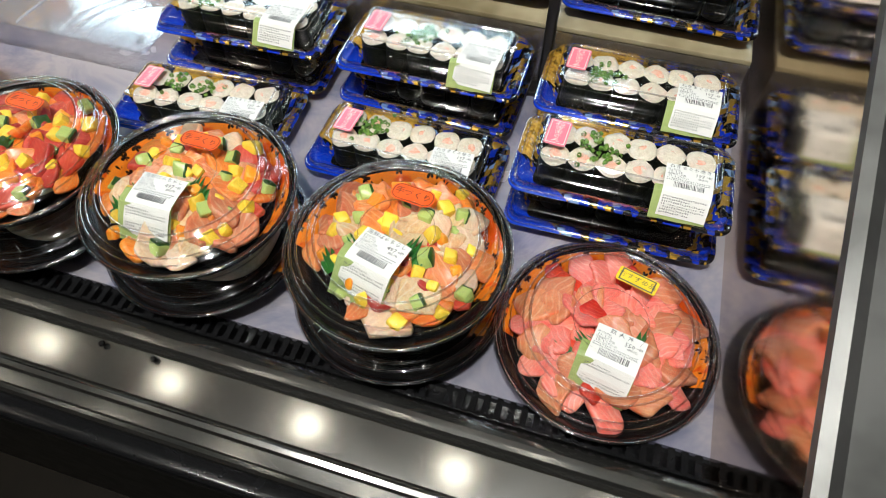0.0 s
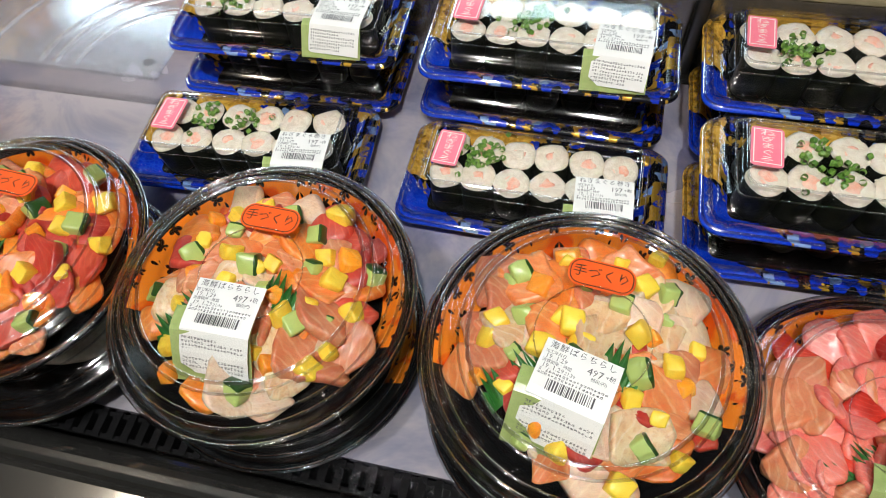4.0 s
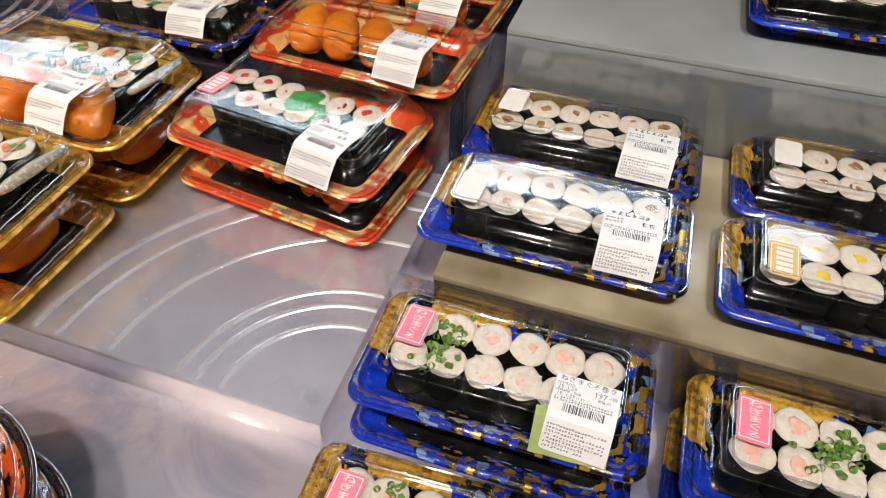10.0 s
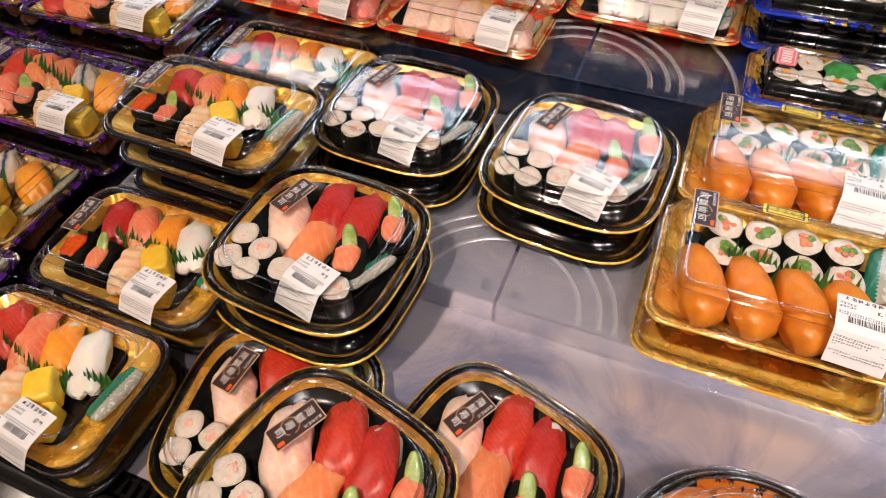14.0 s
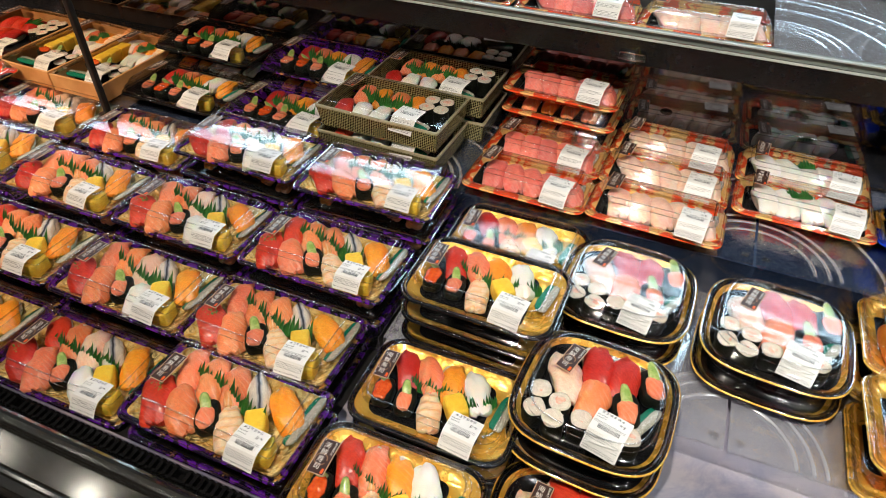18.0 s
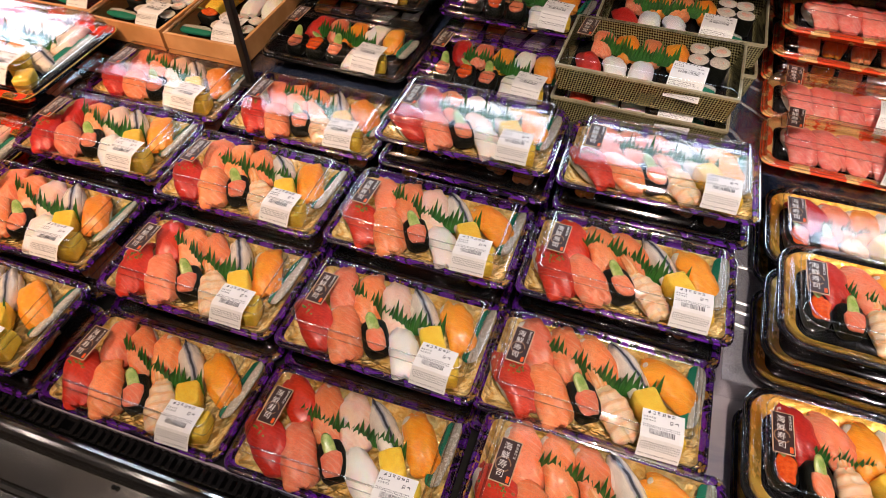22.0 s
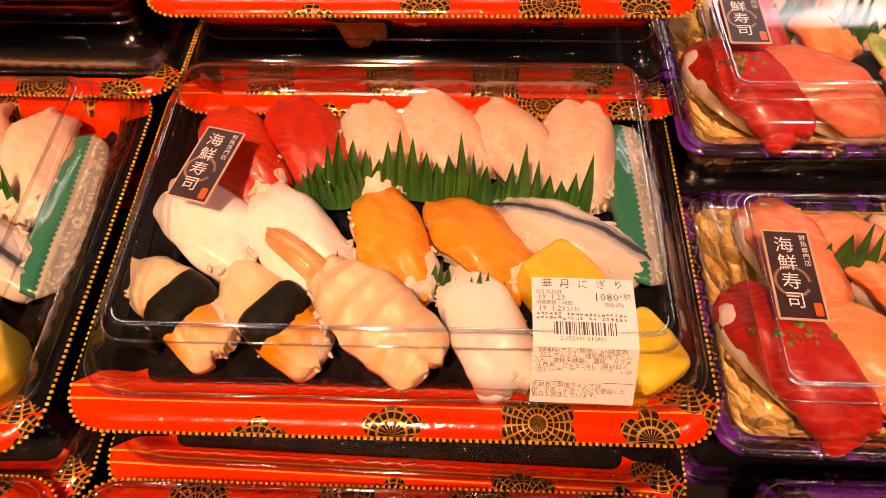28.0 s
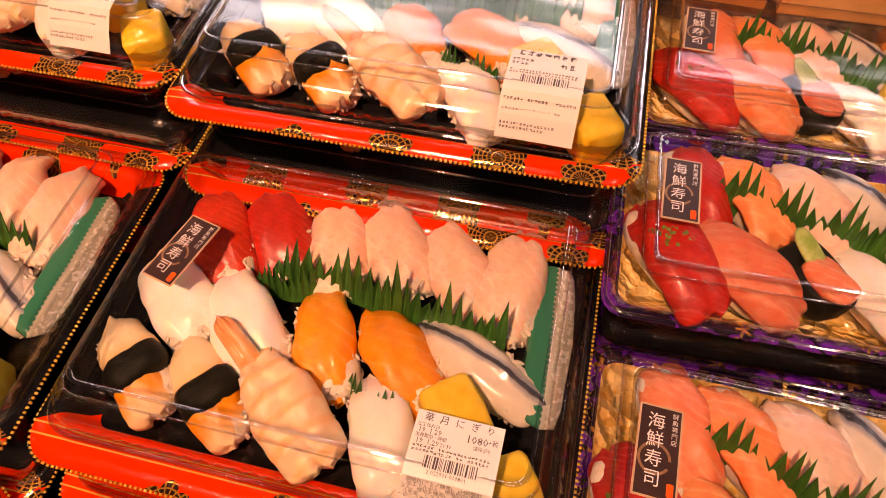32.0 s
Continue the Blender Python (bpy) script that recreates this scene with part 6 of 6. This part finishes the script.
def bowl_profile():
    if "bowl" in SHAPES:
        return SHAPES["bowl"], SHAPES["bowl_print"], SHAPES["dome"]
    n = 48
    bm = bmesh.new()
    loft(bm, [(ring(0.058, n), 0.003), (ring(0.061, n), 0.0), (ring(0.0635, n), 0.0), (ring(0.065, n), 0.004), (ring(0.078, n), 0.016), (ring(0.0865, n), 0.024), (ring(0.09, n), 0.0262), (ring(0.0905, n), 0.028), (ring(0.089, n), 0.0292), (ring(0.0865, n), 0.0278), (ring(0.0835, n), 0.0262), (ring(0.068, n), 0.0085), (ring(0.06, n), 0.006)])
    for f in bm.faces:
        c = f.calc_center_median()
        if 0.062 < c.to_2d().length < 0.0855 and c.z > 0.01 and f.normal.z > -2 and all(v.co.to_2d().length < 0.0836 for v in f.verts) and min(v.co.z for v in f.verts) > 0.008 and c.y > -0.02:
            f.material_index = 1
    SHAPES["bowl"] = mesh_of("bowl", bm, [BLACK_PLASTIC, ORANGE_FILM])
    bm = bmesh.new()
    for k in range(56):
        a = 2 * math.pi * k / 56
        m = bmesh.new()
        box(m, -0.0012, 0.0012, -0.0012, 0.0012, -0.004, 0.004)
        bmesh.ops.transform(m, matrix=pose(0.0645 * math.cos(a), 0.0645 * math.sin(a), 0.0045, 0, 0, math.degrees(a)) @ pose(0, 0, 0, 0, 40, 0), verts=m.verts)
        tmp = bpy.data.meshes.new("tmp")
        m.to_mesh(tmp)
        m.free()
        bm.from_mesh(tmp)
        bpy.data.meshes.remove(tmp)
    SHAPES["bowl_print"] = mesh_of("foot_ribs", bm, BLACK_PLASTIC, False)
    bm = bmesh.new()
    loft(bm, [(ring(0.0912, n), 0.0285), (ring(0.0918, n), 0.0305), (ring(0.089, n), 0.0312), (ring(0.0875, n), 0.0325), (ring(0.0868, n), 0.037), (ring(0.0845, n), 0.039), (ring(0.0815, n), 0.0396), (ring(0.0795, n), 0.0418), (ring(0.0775, n), 0.0422), (ring(0.072, n), 0.0465), (ring(0.0695, n), 0.0492), (ring(0.0675, n), 0.0495), (ring(0.0655, n), 0.0518), (ring(0.0635, n), 0.0524), (ring(0.061, n), 0.0522), (ring(0.0585, n), 0.0514), (ring(0.03, n), 0.0524)], False, True)
    SHAPES["dome"] = mesh_of("dome_lid", bm, LID)
    bm = bmesh.new()
    for a, z, w in ((0.0918, 0.0307, 0.0026), (0.0848, 0.0393, 0.002), (0.0795, 0.0421, 0.0016), (0.0698, 0.0494, 0.0018), (0.065, 0.0522, 0.0024), (0.03, 0.0526, 0.0008)):
        loft(bm, [(ring(a, n), z), (ring(a - w * 0.3, n), z + 0.0008), (ring(a - w * 0.7, n), z + 0.0008), (ring(a - w, n), z)], False, False)
    SHAPES["dome_rim"] = mesh_of("lid_rim", bm, RIM)
    return SHAPES["bowl"], SHAPES["bowl_print"], SHAPES["dome"]


def round_bowl(low=False, seed=0, tuna=False, label_at=(-0.012, -0.04, -6)):
    kind = "sliced tuna" if tuna else "diced seafood"
    thing = tagged(new("rice_bowl"), kind + " rice bowl in black and orange with clear domed lid", "rice bowl", "round rice bowls")
    bowl, ribs, dome = bowl_profile()
    part("bowl", bowl, None, thing)
    part("foot_ribs", ribs, None, thing)
    part("dome_lid", dome, None, thing, "clear domed lid")
    part("lid_rim", SHAPES["dome_rim"], None, thing)
    bm = blob(0.104, 0.104, 0.02, 2.4, 0.002, seed, 24, 12)
    part("rice_bed", bm, RICE, thing, "", pose(0.006, 0.008, 0.0065))
    rnd = random.Random(40 + seed)
    if low:
        for k in range(14):
            a, r = rnd.uniform(0, 6.28), 0.06 * math.sqrt(rnd.random())
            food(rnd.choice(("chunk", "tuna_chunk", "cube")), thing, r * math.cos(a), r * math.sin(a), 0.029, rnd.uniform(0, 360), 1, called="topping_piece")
        return thing
    if tuna:
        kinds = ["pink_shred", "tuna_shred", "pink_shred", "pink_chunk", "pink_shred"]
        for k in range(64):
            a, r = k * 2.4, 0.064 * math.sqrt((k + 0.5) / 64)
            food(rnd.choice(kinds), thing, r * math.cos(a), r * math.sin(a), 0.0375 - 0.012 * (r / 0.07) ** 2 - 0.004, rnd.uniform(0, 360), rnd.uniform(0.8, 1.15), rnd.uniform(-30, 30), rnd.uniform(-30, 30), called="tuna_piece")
    else:
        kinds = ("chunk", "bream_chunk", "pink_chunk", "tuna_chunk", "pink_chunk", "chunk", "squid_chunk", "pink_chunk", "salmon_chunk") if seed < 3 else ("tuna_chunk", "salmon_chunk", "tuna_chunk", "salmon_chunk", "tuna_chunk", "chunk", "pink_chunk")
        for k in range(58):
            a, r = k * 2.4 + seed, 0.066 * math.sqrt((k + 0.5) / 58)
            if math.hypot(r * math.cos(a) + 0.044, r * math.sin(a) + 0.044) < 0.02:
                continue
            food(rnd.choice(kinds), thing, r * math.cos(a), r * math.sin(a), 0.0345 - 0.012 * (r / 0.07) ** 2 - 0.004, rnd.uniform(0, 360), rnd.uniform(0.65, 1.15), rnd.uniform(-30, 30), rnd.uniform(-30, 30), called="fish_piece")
        for k in range(42):
            a, r = k * 2.4 + 1.1 + seed * 0.7, 0.066 * math.sqrt((k + 0.5) / 42)
            name_ = ("cube", "cucumber_cube", "cube", "cube", "salmon_cube", "cucumber_cube")[k % 6]
            food(name_, thing, r * math.cos(a) + rnd.uniform(-0.008, 0.008), r * math.sin(a) + rnd.uniform(-0.008, 0.008), 0.0395 - 0.012 * (r / 0.07) ** 2 - 0.003, rnd.uniform(0, 90), rnd.uniform(0.75, 1.25), rnd.uniform(-45, 45), rnd.uniform(-45, 45), called=("omelette_cube", "cucumber_piece", "omelette_cube", "omelette_cube", "salmon_cube", "cucumber_piece")[k % 6])
        put_sticker(thing, 0.0, 0.036, 0.0529, -4, 0.036, 0.017, ORANGE_PAPER, "手づくり", 0.0078, SEAL_BROWN, "bright orange rounded sticker with dark writing", True)
    lx, ly, turn = label_at
    food("short_leaf", thing, lx + 0.012, ly + 0.02, 0.036, turn, 1.0, -50)
    food("short_leaf", thing, lx - 0.02, ly + 0.004, 0.034, turn + 60, 0.9, -50)
    if tuna:
        put_sticker(thing, 0.014, 0.043, 0.0529, -14, 0.034, 0.014, YELLOW_PAPER, "おすすめ品", 0.0064, INK, "yellow sticker with black writing")
    put_slip(thing, lx - 0.003, ly - 0.002, 0.0513, turn + 4, 0.046, 0.012, 0.035)
    put_label(thing, lx, ly - 0.002, 0.0528, turn, "鉄火丼" if tuna else "海鮮ばらちらし", "550" if tuna else "497", 0.04, 0.028, 0.03)
    return thing


def festive_pack(low=False, seed=0, what="maki"):
    """A narrow pack in a red and cream tray."""
    thing = shell("festive_sushi_pack", "festive_" + (what if what in ("maki", "inari") else "small"), rect(0.21, {"maki": 0.135, "inari": 0.11}.get(what, 0.104), 0.018), 0.015, 0.046, RED_CREAM, BLACK_PLASTIC, {"maki": "tuna rolls", "inari": "fried tofu sushi", "tuna": "tuna nigiri", "salmon": "pale salmon nigiri", "squid": "white squid nigiri"}[what] + " in a red and cream tray with clear lid", "sushi pack", "festive packs", 0.004, what not in ("maki", "inari"), lip=0.013)
    if low:
        heap(thing, 0.15, 0.05, 0.005, 4, ["pale", "salmon"])
        return thing
    z = 0.0046
    if what == "maki":
        for j in (0, 1):
            for k in range(6):
                maki(thing, "core_red", -0.075 + 0.0268 * k, 0.02 - 0.028 * j, z)
        food("shiso_leaf", thing, 0.006, 0.006, 0.037, 60, 1.0)
        put_sticker(thing, -0.075, 0.02, 0.0458, -4, 0.02, 0.032, PINK_PAPER, label="small pink sticker with white print")
    elif what == "inari":
        for k in range(4):
            food("inari", thing, -0.064 + 0.038 * k, 0.004, 0.005, 14, 1.06, called="inari_sushi")
        tagged(food("pouch", thing, 0.035, -0.03, 0.02, 80, 0.9, 0, 30), "green and white ginger pouch")
    else:
        for k in range(4 if what == "squid" else 5):
            nigiri(thing, {"tuna": "minced", "salmon": "bream", "squid": "squid"}[what], -0.058 + 0.0315 * k, 0.002, z, 22, 1.22)
        if what == "squid":
            food("short_leaf", thing, -0.01, 0.0, 0.032, 10, 1.1, -60)
        tagged(food("pouch", thing, 0.083, 0.0, 0.016, -6, 0.95, 0, -20), "silver-blue sauce pouch")
        put_seal(thing, -0.072, 0.018, 0.0457, -4)
    put_label(thing, 0.056, -{"maki": 0.054, "inari": 0.0415}.get(what, 0.0385), 0.0459, -4, "", "", 0.042, 0.03, 0.03)
    return thing


def black_tray_pack(low=False, seed=0, film=None):
    film = film or BLACK_PLASTIC
    thing = shell("sushi_pack", "black" + film.name[0], rect(0.243, 0.15, 0.016), 0.016, 0.045, film, BLACK_PLASTIC, "assorted sushi in a dark tray with clear lid", "sushi pack", "dark sushi packs", 0.004)
    if low:
        heap(thing, 0.19, 0.1, 0.005, 5, ["pale", "salmon", "squid"])
        return thing
    z = 0.0046
    for k, fish in enumerate(("tuna", "pink", "salmon", "squid", "salmon")):
        nigiri(thing, fish, -0.066 + 0.033 * k, 0.034, z, 8)
    boat(thing, "cucumber", -0.075, -0.028, z, 6)
    boat(thing, "roe", -0.04, -0.03, z, 6)
    boat(thing, "cucumber", -0.005, -0.03, z, 6)
    nigiri(thing, "squid", 0.032, -0.034, z, 10)
    food("omelette_block", thing, 0.068, -0.035, z, 20)
    food("leaf_strip", thing, -0.005, 0.002, 0.014, -4, 1.1)
    tagged(food("pouch", thing, 0.096, 0.015, 0.014, -6), "green and white ginger and soy pouch")
    put_seal(thing, -0.092, 0.014, 0.0447, -2)
    put_label(thing, 0.062, -0.0612, 0.0449, -4, "", "", 0.042, 0.03, 0.028)
    return thing


def lattice_box(low=False, seed=0):
    thing = tagged(new("sushi_box"), "assorted sushi in a green-gold lattice patterned box with clear lid", "sushi box", "lattice boxes")
    w, d, h = 0.236, 0.138, 0.04
    bm = bmesh.new()
    rows = loft(bm, [(rounded(w - 0.012, d - 0.012, 0.003, 2), 0), (rounded(w, d, 0.003, 2), h), (rounded(w - 0.006, d - 0.006, 0.003, 2), h), (rounded(w - 0.018, d - 0.018, 0.003, 2), 0.008)])
    part("box", bm, LATTICE, thing, "", None, False)
    bm = bmesh.new()
    loft(bm, [(rounded(w + 0.001, d + 0.001, 0.003, 2), h - 0.003), (rounded(w + 0.001, d + 0.001, 0.003, 2), h + 0.0006), (rounded(w - 0.007, d - 0.007, 0.003, 2), h + 0.0006)], False, False)
    part("rim", bm, LATTICE_RIM, thing, "pale gold rim", None, False)
    bm = bmesh.new()
    loft(bm, [(rounded(w - 0.002, d - 0.002, 0.004, 2), h + 0.0006), (rounded(w - 0.01, d - 0.01, 0.004, 2), h + 0.005), (rounded(w - 0.03, d - 0.03, 0.004, 2), h + 0.006)], False, True)
    part("lid", bm, LID, thing, "clear plastic lid")
    bm = bmesh.new()
    flat(bm, -w / 2 + 0.012, w / 2 - 0.012, -d / 2 + 0.012, d / 2 - 0.012, 0.0095)
    part("liner", bm, BLACK_PLASTIC, thing, "", None, False)
    for k, fish in enumerate(("pink", "salmon", "pale", "salmon")):
        nigiri(thing, fish, -0.07 + 0.034 * k, 0.031, 0.0135, 8)
    for k, fish in enumerate(("tuna", "squid", "squid")):
        nigiri(thing, fish, -0.08 + 0.036 * k, -0.031, 0.0135, 14)
    food("leaf_strip", thing, -0.02, 0.004, 0.024, -4, 1.1)
    for k in range(4):
        maki(thing, "core_tuna", 0.06 + 0.027 * (k % 2), 0.042 - 0.028 * (k // 2), 0.008)
    tagged(food("pouch", thing, 0.062, -0.034, 0.024, 70), "green and white ginger and soy pouch")
    put_seal(thing, -0.095, 0.03, h + 0.0063, -4)
    put_label(thing, 0.05, -0.052, h + 0.0066, -4, "", "", 0.045, 0.034, 0.03)
    return thing


def wood_box(w, d, what):
    """A cedar-look tray with clear film over it."""
    thing = tagged(new("cedar_sushi_box"), "sushi assortment in a pale cedar box under clear film", "sushi box", "cedar boxes")
    h = 0.036
    for name_, span in (("front_side", (-w / 2, w / 2, -d / 2, -d / 2 + 0.005)), ("back_side", (-w / 2, w / 2, d / 2 - 0.005, d / 2)), ("end_side", (-w / 2, -w / 2 + 0.005, -d / 2 + 0.0052, d / 2 - 0.0052)), ("end_side", (w / 2 - 0.005, w / 2, -d / 2 + 0.0052, d / 2 - 0.0052))):
        bm = bmesh.new()
        box(bm, *span, 0, h, 0.0008)
        part(name_, bm, WOOD, thing, "", None, False)
    bm = bmesh.new()
    box(bm, -w / 2 + 0.0052, w / 2 - 0.0052, -d / 2 + 0.0052, d / 2 - 0.0052, 0.002, 0.007)
    part("base", bm, BLACK_PLASTIC, thing, "", None, False)
    bm = bmesh.new()
    loft(bm, [(rounded(w - 0.011, d - 0.011, 0.004, 2), h - 0.004), (rounded(w - 0.014, d - 0.014, 0.004, 2), h + 0.006), (rounded(w - 0.026, d - 0.026, 0.004, 2), h + 0.008)], False, True)
    part("lid", bm, LID, thing, "clear plastic lid")
    z = 0.0075
    if what == "tuna":
        for k in range(6):
            nigiri(thing, "tuna", -0.068 + 0.034 * (k % 3), 0.06 - 0.062 * (k // 3), z, 10, 1.1)
        for k in range(6):
            maki(thing, "core_tuna", 0.052 + 0.027 * (k % 2), 0.07 - 0.028 * (k // 2), z)
        food("short_leaf", thing, 0.0, 0.05, 0.03, 10, 1.2, -60)
        tagged(food("pouch", thing, 0.03, -0.08, 0.022, 80, 1.1), "green and white ginger pouch")
    else:
        for k in range(4):
            nigiri(thing, ("omelette", "pink", "salmon", "shrimp")[k] if k else "squid", -0.042 + 0.029 * k, 0.08, z, 6)
        for k in range(3):
            food("omelette_block", thing, -0.045, 0.05 - 0.03 * k, z, 4, 1.1)
        for k in range(2):
            nigiri(thing, "squid", 0.01 + 0.033 * k, 0.025, z, 8)
        boat(thing, "roe", -0.045, -0.035, z, 80, 0.9)
        boat(thing, "cucumber", -0.01, -0.03, z, 10, 0.85)
        for k in range(6):
            maki(thing, "core_tuna", 0.0 + 0.026 * (k % 3), -0.045 - 0.028 * (k // 3), z, False, 0.92)
        tagged(food("pouch", thing, -0.035, -0.085, 0.02, 90, 1.1), "green and white ginger pouch")
        food("short_leaf", thing, 0.02, 0.06, 0.028, 60, 1.0, -40)
    put_label(thing, w / 2 - 0.04, -d / 2 + 0.03, h + 0.0085, -2, "", "", 0.042, 0.036, 0.03)
    put_seal(thing, -w / 2 + 0.024, d / 2 - 0.04, h + 0.0083, -3)
    return thing


KINDS = {"maki": maki_pack, "purple": purple_pack, "gold": gold_pack, "red": red_pack, "combo": combo_pack, "square": square_bowl, "round": round_bowl, "festive": festive_pack, "festive_inari": lambda low: festive_pack(low, 0, "inari"), "festive_small": lambda low: festive_pack(low, 0, "tuna"), "black": black_tray_pack, "lattice": lattice_box}

# ---------------------------------------------------------------- the goods, from the mirror end to the far end
# round rice bowls along the front
for k, (x, y, count, tuna, at) in enumerate(((0.049, 0.285, 1, True, (0.006, -0.034, -10)), (-0.126, 0.283, 2, False, (-0.008, -0.034, -12)), (-0.315, 0.287, 2, False, (-0.008, -0.034, -2)), (-0.49, 0.284, 2, False, (-0.022, -0.034, -24)), (-0.687, 0.32, 2, False, (-0.004, -0.034, -4)), (-0.854, 0.285, 2, False, (-0.006, -0.036, -6)))):
    stack(round_bowl(False, k, tuna, at), "round", x, y, DECK + 0.0005, count, 0.0535, ROLL.uniform(-3, 3) - (74 if k == 5 else 0))
# blue maki packs: two rows on the deck, two on the display box, more behind
for k, (x, y, count, turn) in enumerate(((0.035, 0.437, 2, 0), (-0.174, 0.437, 1, -1), (-0.402, 0.44, 1, 3))):
    stack(maki_pack(), "maki", x, y, DECK + 0.0005, count, 0.043, turn)
for x, y, turn in ((0.035, 0.543, 0), (-0.177, 0.543, 0), (-0.393, 0.545, 1)):
    stack(maki_pack(), "maki", x, y, DECK + 0.0005, 2, 0.043, turn)
for x, y, core, paper, count in ((-0.387, 0.664, "core_brown", WHITE_INK, 1), (-0.172, 0.661, "core_yellow", OCHRE_PAPER, 1), (0.035, 0.661, "core_yellow", OCHRE_PAPER, 2), (-0.385, 0.767, "core_brown", WHITE_INK, 1), (-0.165, 0.767, "core_brown", WHITE_INK, 1), (0.04, 0.767, "core_yellow", OCHRE_PAPER, 1)):
    stack(maki_pack(False, core, paper, False, "", ""), "maki", x, y, 0.9155, count, 0.043)
for x in (-0.18, 0.035):
    stack(maki_pack(False, "core_yellow", OCHRE_PAPER, False, "", ""), "maki", x, 0.907, 1.0005, 1, 0.043)
# festive trays and shiso rolls by the rings
stack(festive_pack(False, 0, "maki"), "festive", -0.628, 0.716, STEP + 0.0005, 2, 0.046, -7)
for k, (y, count) in enumerate(((0.815, 1), (0.925, 1), (1.008, 2))):
    stack(festive_pack(False, k, "inari"), "festive_inari", -0.605, y, SHELF_LOW + 0.0005, count, 0.046, -3)
for k, (y, count) in enumerate(((0.81, 1), (0.915, 1))):
    stack(maki_pack(False, "core_orange", PINK_PAPER, False, "", "", True), "maki", -0.822 - 0.01 * k, y, SHELF_LOW + 0.0005, count + k, 0.043, 0)
stack(combo_pack(), "combo", -0.86, 0.542, STEP + 0.0005, 2, 0.053, 1)
stack(combo_pack(), "combo", -0.855, 0.69, STEP + 0.0005, 2, 0.053, 0)
# black bowls
stack(square_bowl(), "square", -1.06, 0.648, STEP + 0.0005, 2, 0.043, -4)
stack(square_bowl(), "square", -1.262, 0.655, STEP + 0.0005, 2, 0.043, -2)
stack(square_bowl(), "square", -1.262, 0.45, STEP + 0.0005, 2, 0.043, -3)
stack(square_bowl(), "square", -1.247, 0.305, DECK + 0.0005, 1, 0.043, 8)
stack(square_bowl(), "square", -1.045, 0.325, DECK + 0.0005, 1, 0.043, -16)
stack(square_bowl(), "square", -1.16, 0.25, DECK + 0.0445, 1, 0.043, -14)
# gold packs
stack(gold_pack(), "gold", -1.45, 0.254, DECK + 0.0005, 2, 0.0405, 0)
stack(gold_pack(), "gold", -1.444, 0.402, DECK + 0.0005, 2, 0.0405, 0)
stack(gold_pack(), "gold", -1.437, 0.548, STEP + 0.0005, 3, 0.0405, -1)
stack(gold_pack(), "gold", -1.438, 0.694, STEP + 0.0005, 2, 0.0405, 0)
# purple packs in ranks
for row, (y, z, xs, counts) in enumerate(((0.286, DECK, (-1.685, -1.94, -2.186, -2.43), (2, 1, 1, 2)), (0.415, DECK, (-1.704, -1.94, -2.184, -2.445), (2, 2, 2, 2)), (0.554, STEP, (-1.695, -1.942, -2.192, -2.444), (2, 2, 2, 2)), (0.709, STEP, (-1.685, -1.934, -2.182, -2.436), (3, 3, 2, 2)))):
    for k, (x, count) in enumerate(zip(xs, counts)):
        stack(purple_pack(False, row * 2 + k), "purple", x, y + (-0.008 if row == 3 and k == 0 else (0.0, 0.012, 0.021, 0.008)[row] if k == 3 else 0.0), z + 0.0005, count, (0.0445, 0.047, 0.05, 0.056)[k] if row == 1 else 0.0425, ROLL.uniform(-1, 1))
# large red packs
for x, y, z, count, seed in ((-2.708, 0.477, DECK, 2, 0), (-2.7, 0.672, STEP + 0.028, 2, 1), (-2.99, 0.69, STEP + 0.028, 2, 2), (-3.005, 0.465, DECK, 2, 3), (-2.715, 0.25, DECK + 0.009, 1, 4), (-3.01, 0.25, DECK + 0.009, 1, 5)):
    stack(red_pack(False, seed), "red", x, y, z + 0.0005, count, 0.052, 0)
# rear rank on the high risers
wood_box(0.21, 0.235, "tuna").matrix_basis = pose(-2.731, 0.9, SHELF_LOW + 0.0005, 0, 0, 1)
wood_box(0.148, 0.25, "mixed").matrix_basis = pose(-2.545, 0.895, SHELF_LOW + 0.0005, 0, 0, -2)
wood_box(0.138, 0.25, "mixed").matrix_basis = pose(-2.398, 0.89, SHELF_LOW + 0.0005, 0, 0, 0)
stack(black_tray_pack(), "black", -3.03, 0.925, SHELF_LOW + 0.0005, 1, 0.045, 0)
stack(black_tray_pack(), "black", -2.188, 0.856, SHELF_LOW + 0.0005, 1, 0.045, -1)
stack(black_tray_pack(), "black", -2.2, 0.985, SHELF_LOW + 0.0005, 2, 0.045, -1)
stack(black_tray_pack(False, 1, PURPLE_FILM), "black", -1.942, 0.856, SHELF_LOW + 0.0005, 1, 0.045, -2)
stack(black_tray_pack(False, 1, PURPLE_FILM), "black", -1.935, 0.985, SHELF_LOW + 0.0005, 2, 0.045, -2)
stack(lattice_box(), "lattice", -1.727, 0.856, SHELF_LOW + 0.0005, 2, 0.047, -2)
stack(lattice_box(), "lattice", -1.698, 0.995, SHELF_LOW + 0.0005, 2, 0.047, -1)
for what, x, ys in (("tuna", -1.458, (0.812, 0.916, 1.012)), ("salmon", -1.25, (0.812, 0.916, 1.012)), ("squid", -1.035, (0.916, 1.012))):
    for k, y in enumerate(ys):
        stack(festive_pack(False, k, what), "festive_small", x, y, SHELF_LOW + 0.0005, (3 if k == 2 else 1) if what == "tuna" else 1, 0.04, -2)
# upper shelf
for x, what in ((-1.463, "tuna"), (-1.255, "salmon"), (-1.68, "squid")):
    stack(festive_pack(False, 0, what), "festive", x, 1.058, 1.1505, 1, 0.046, 0)
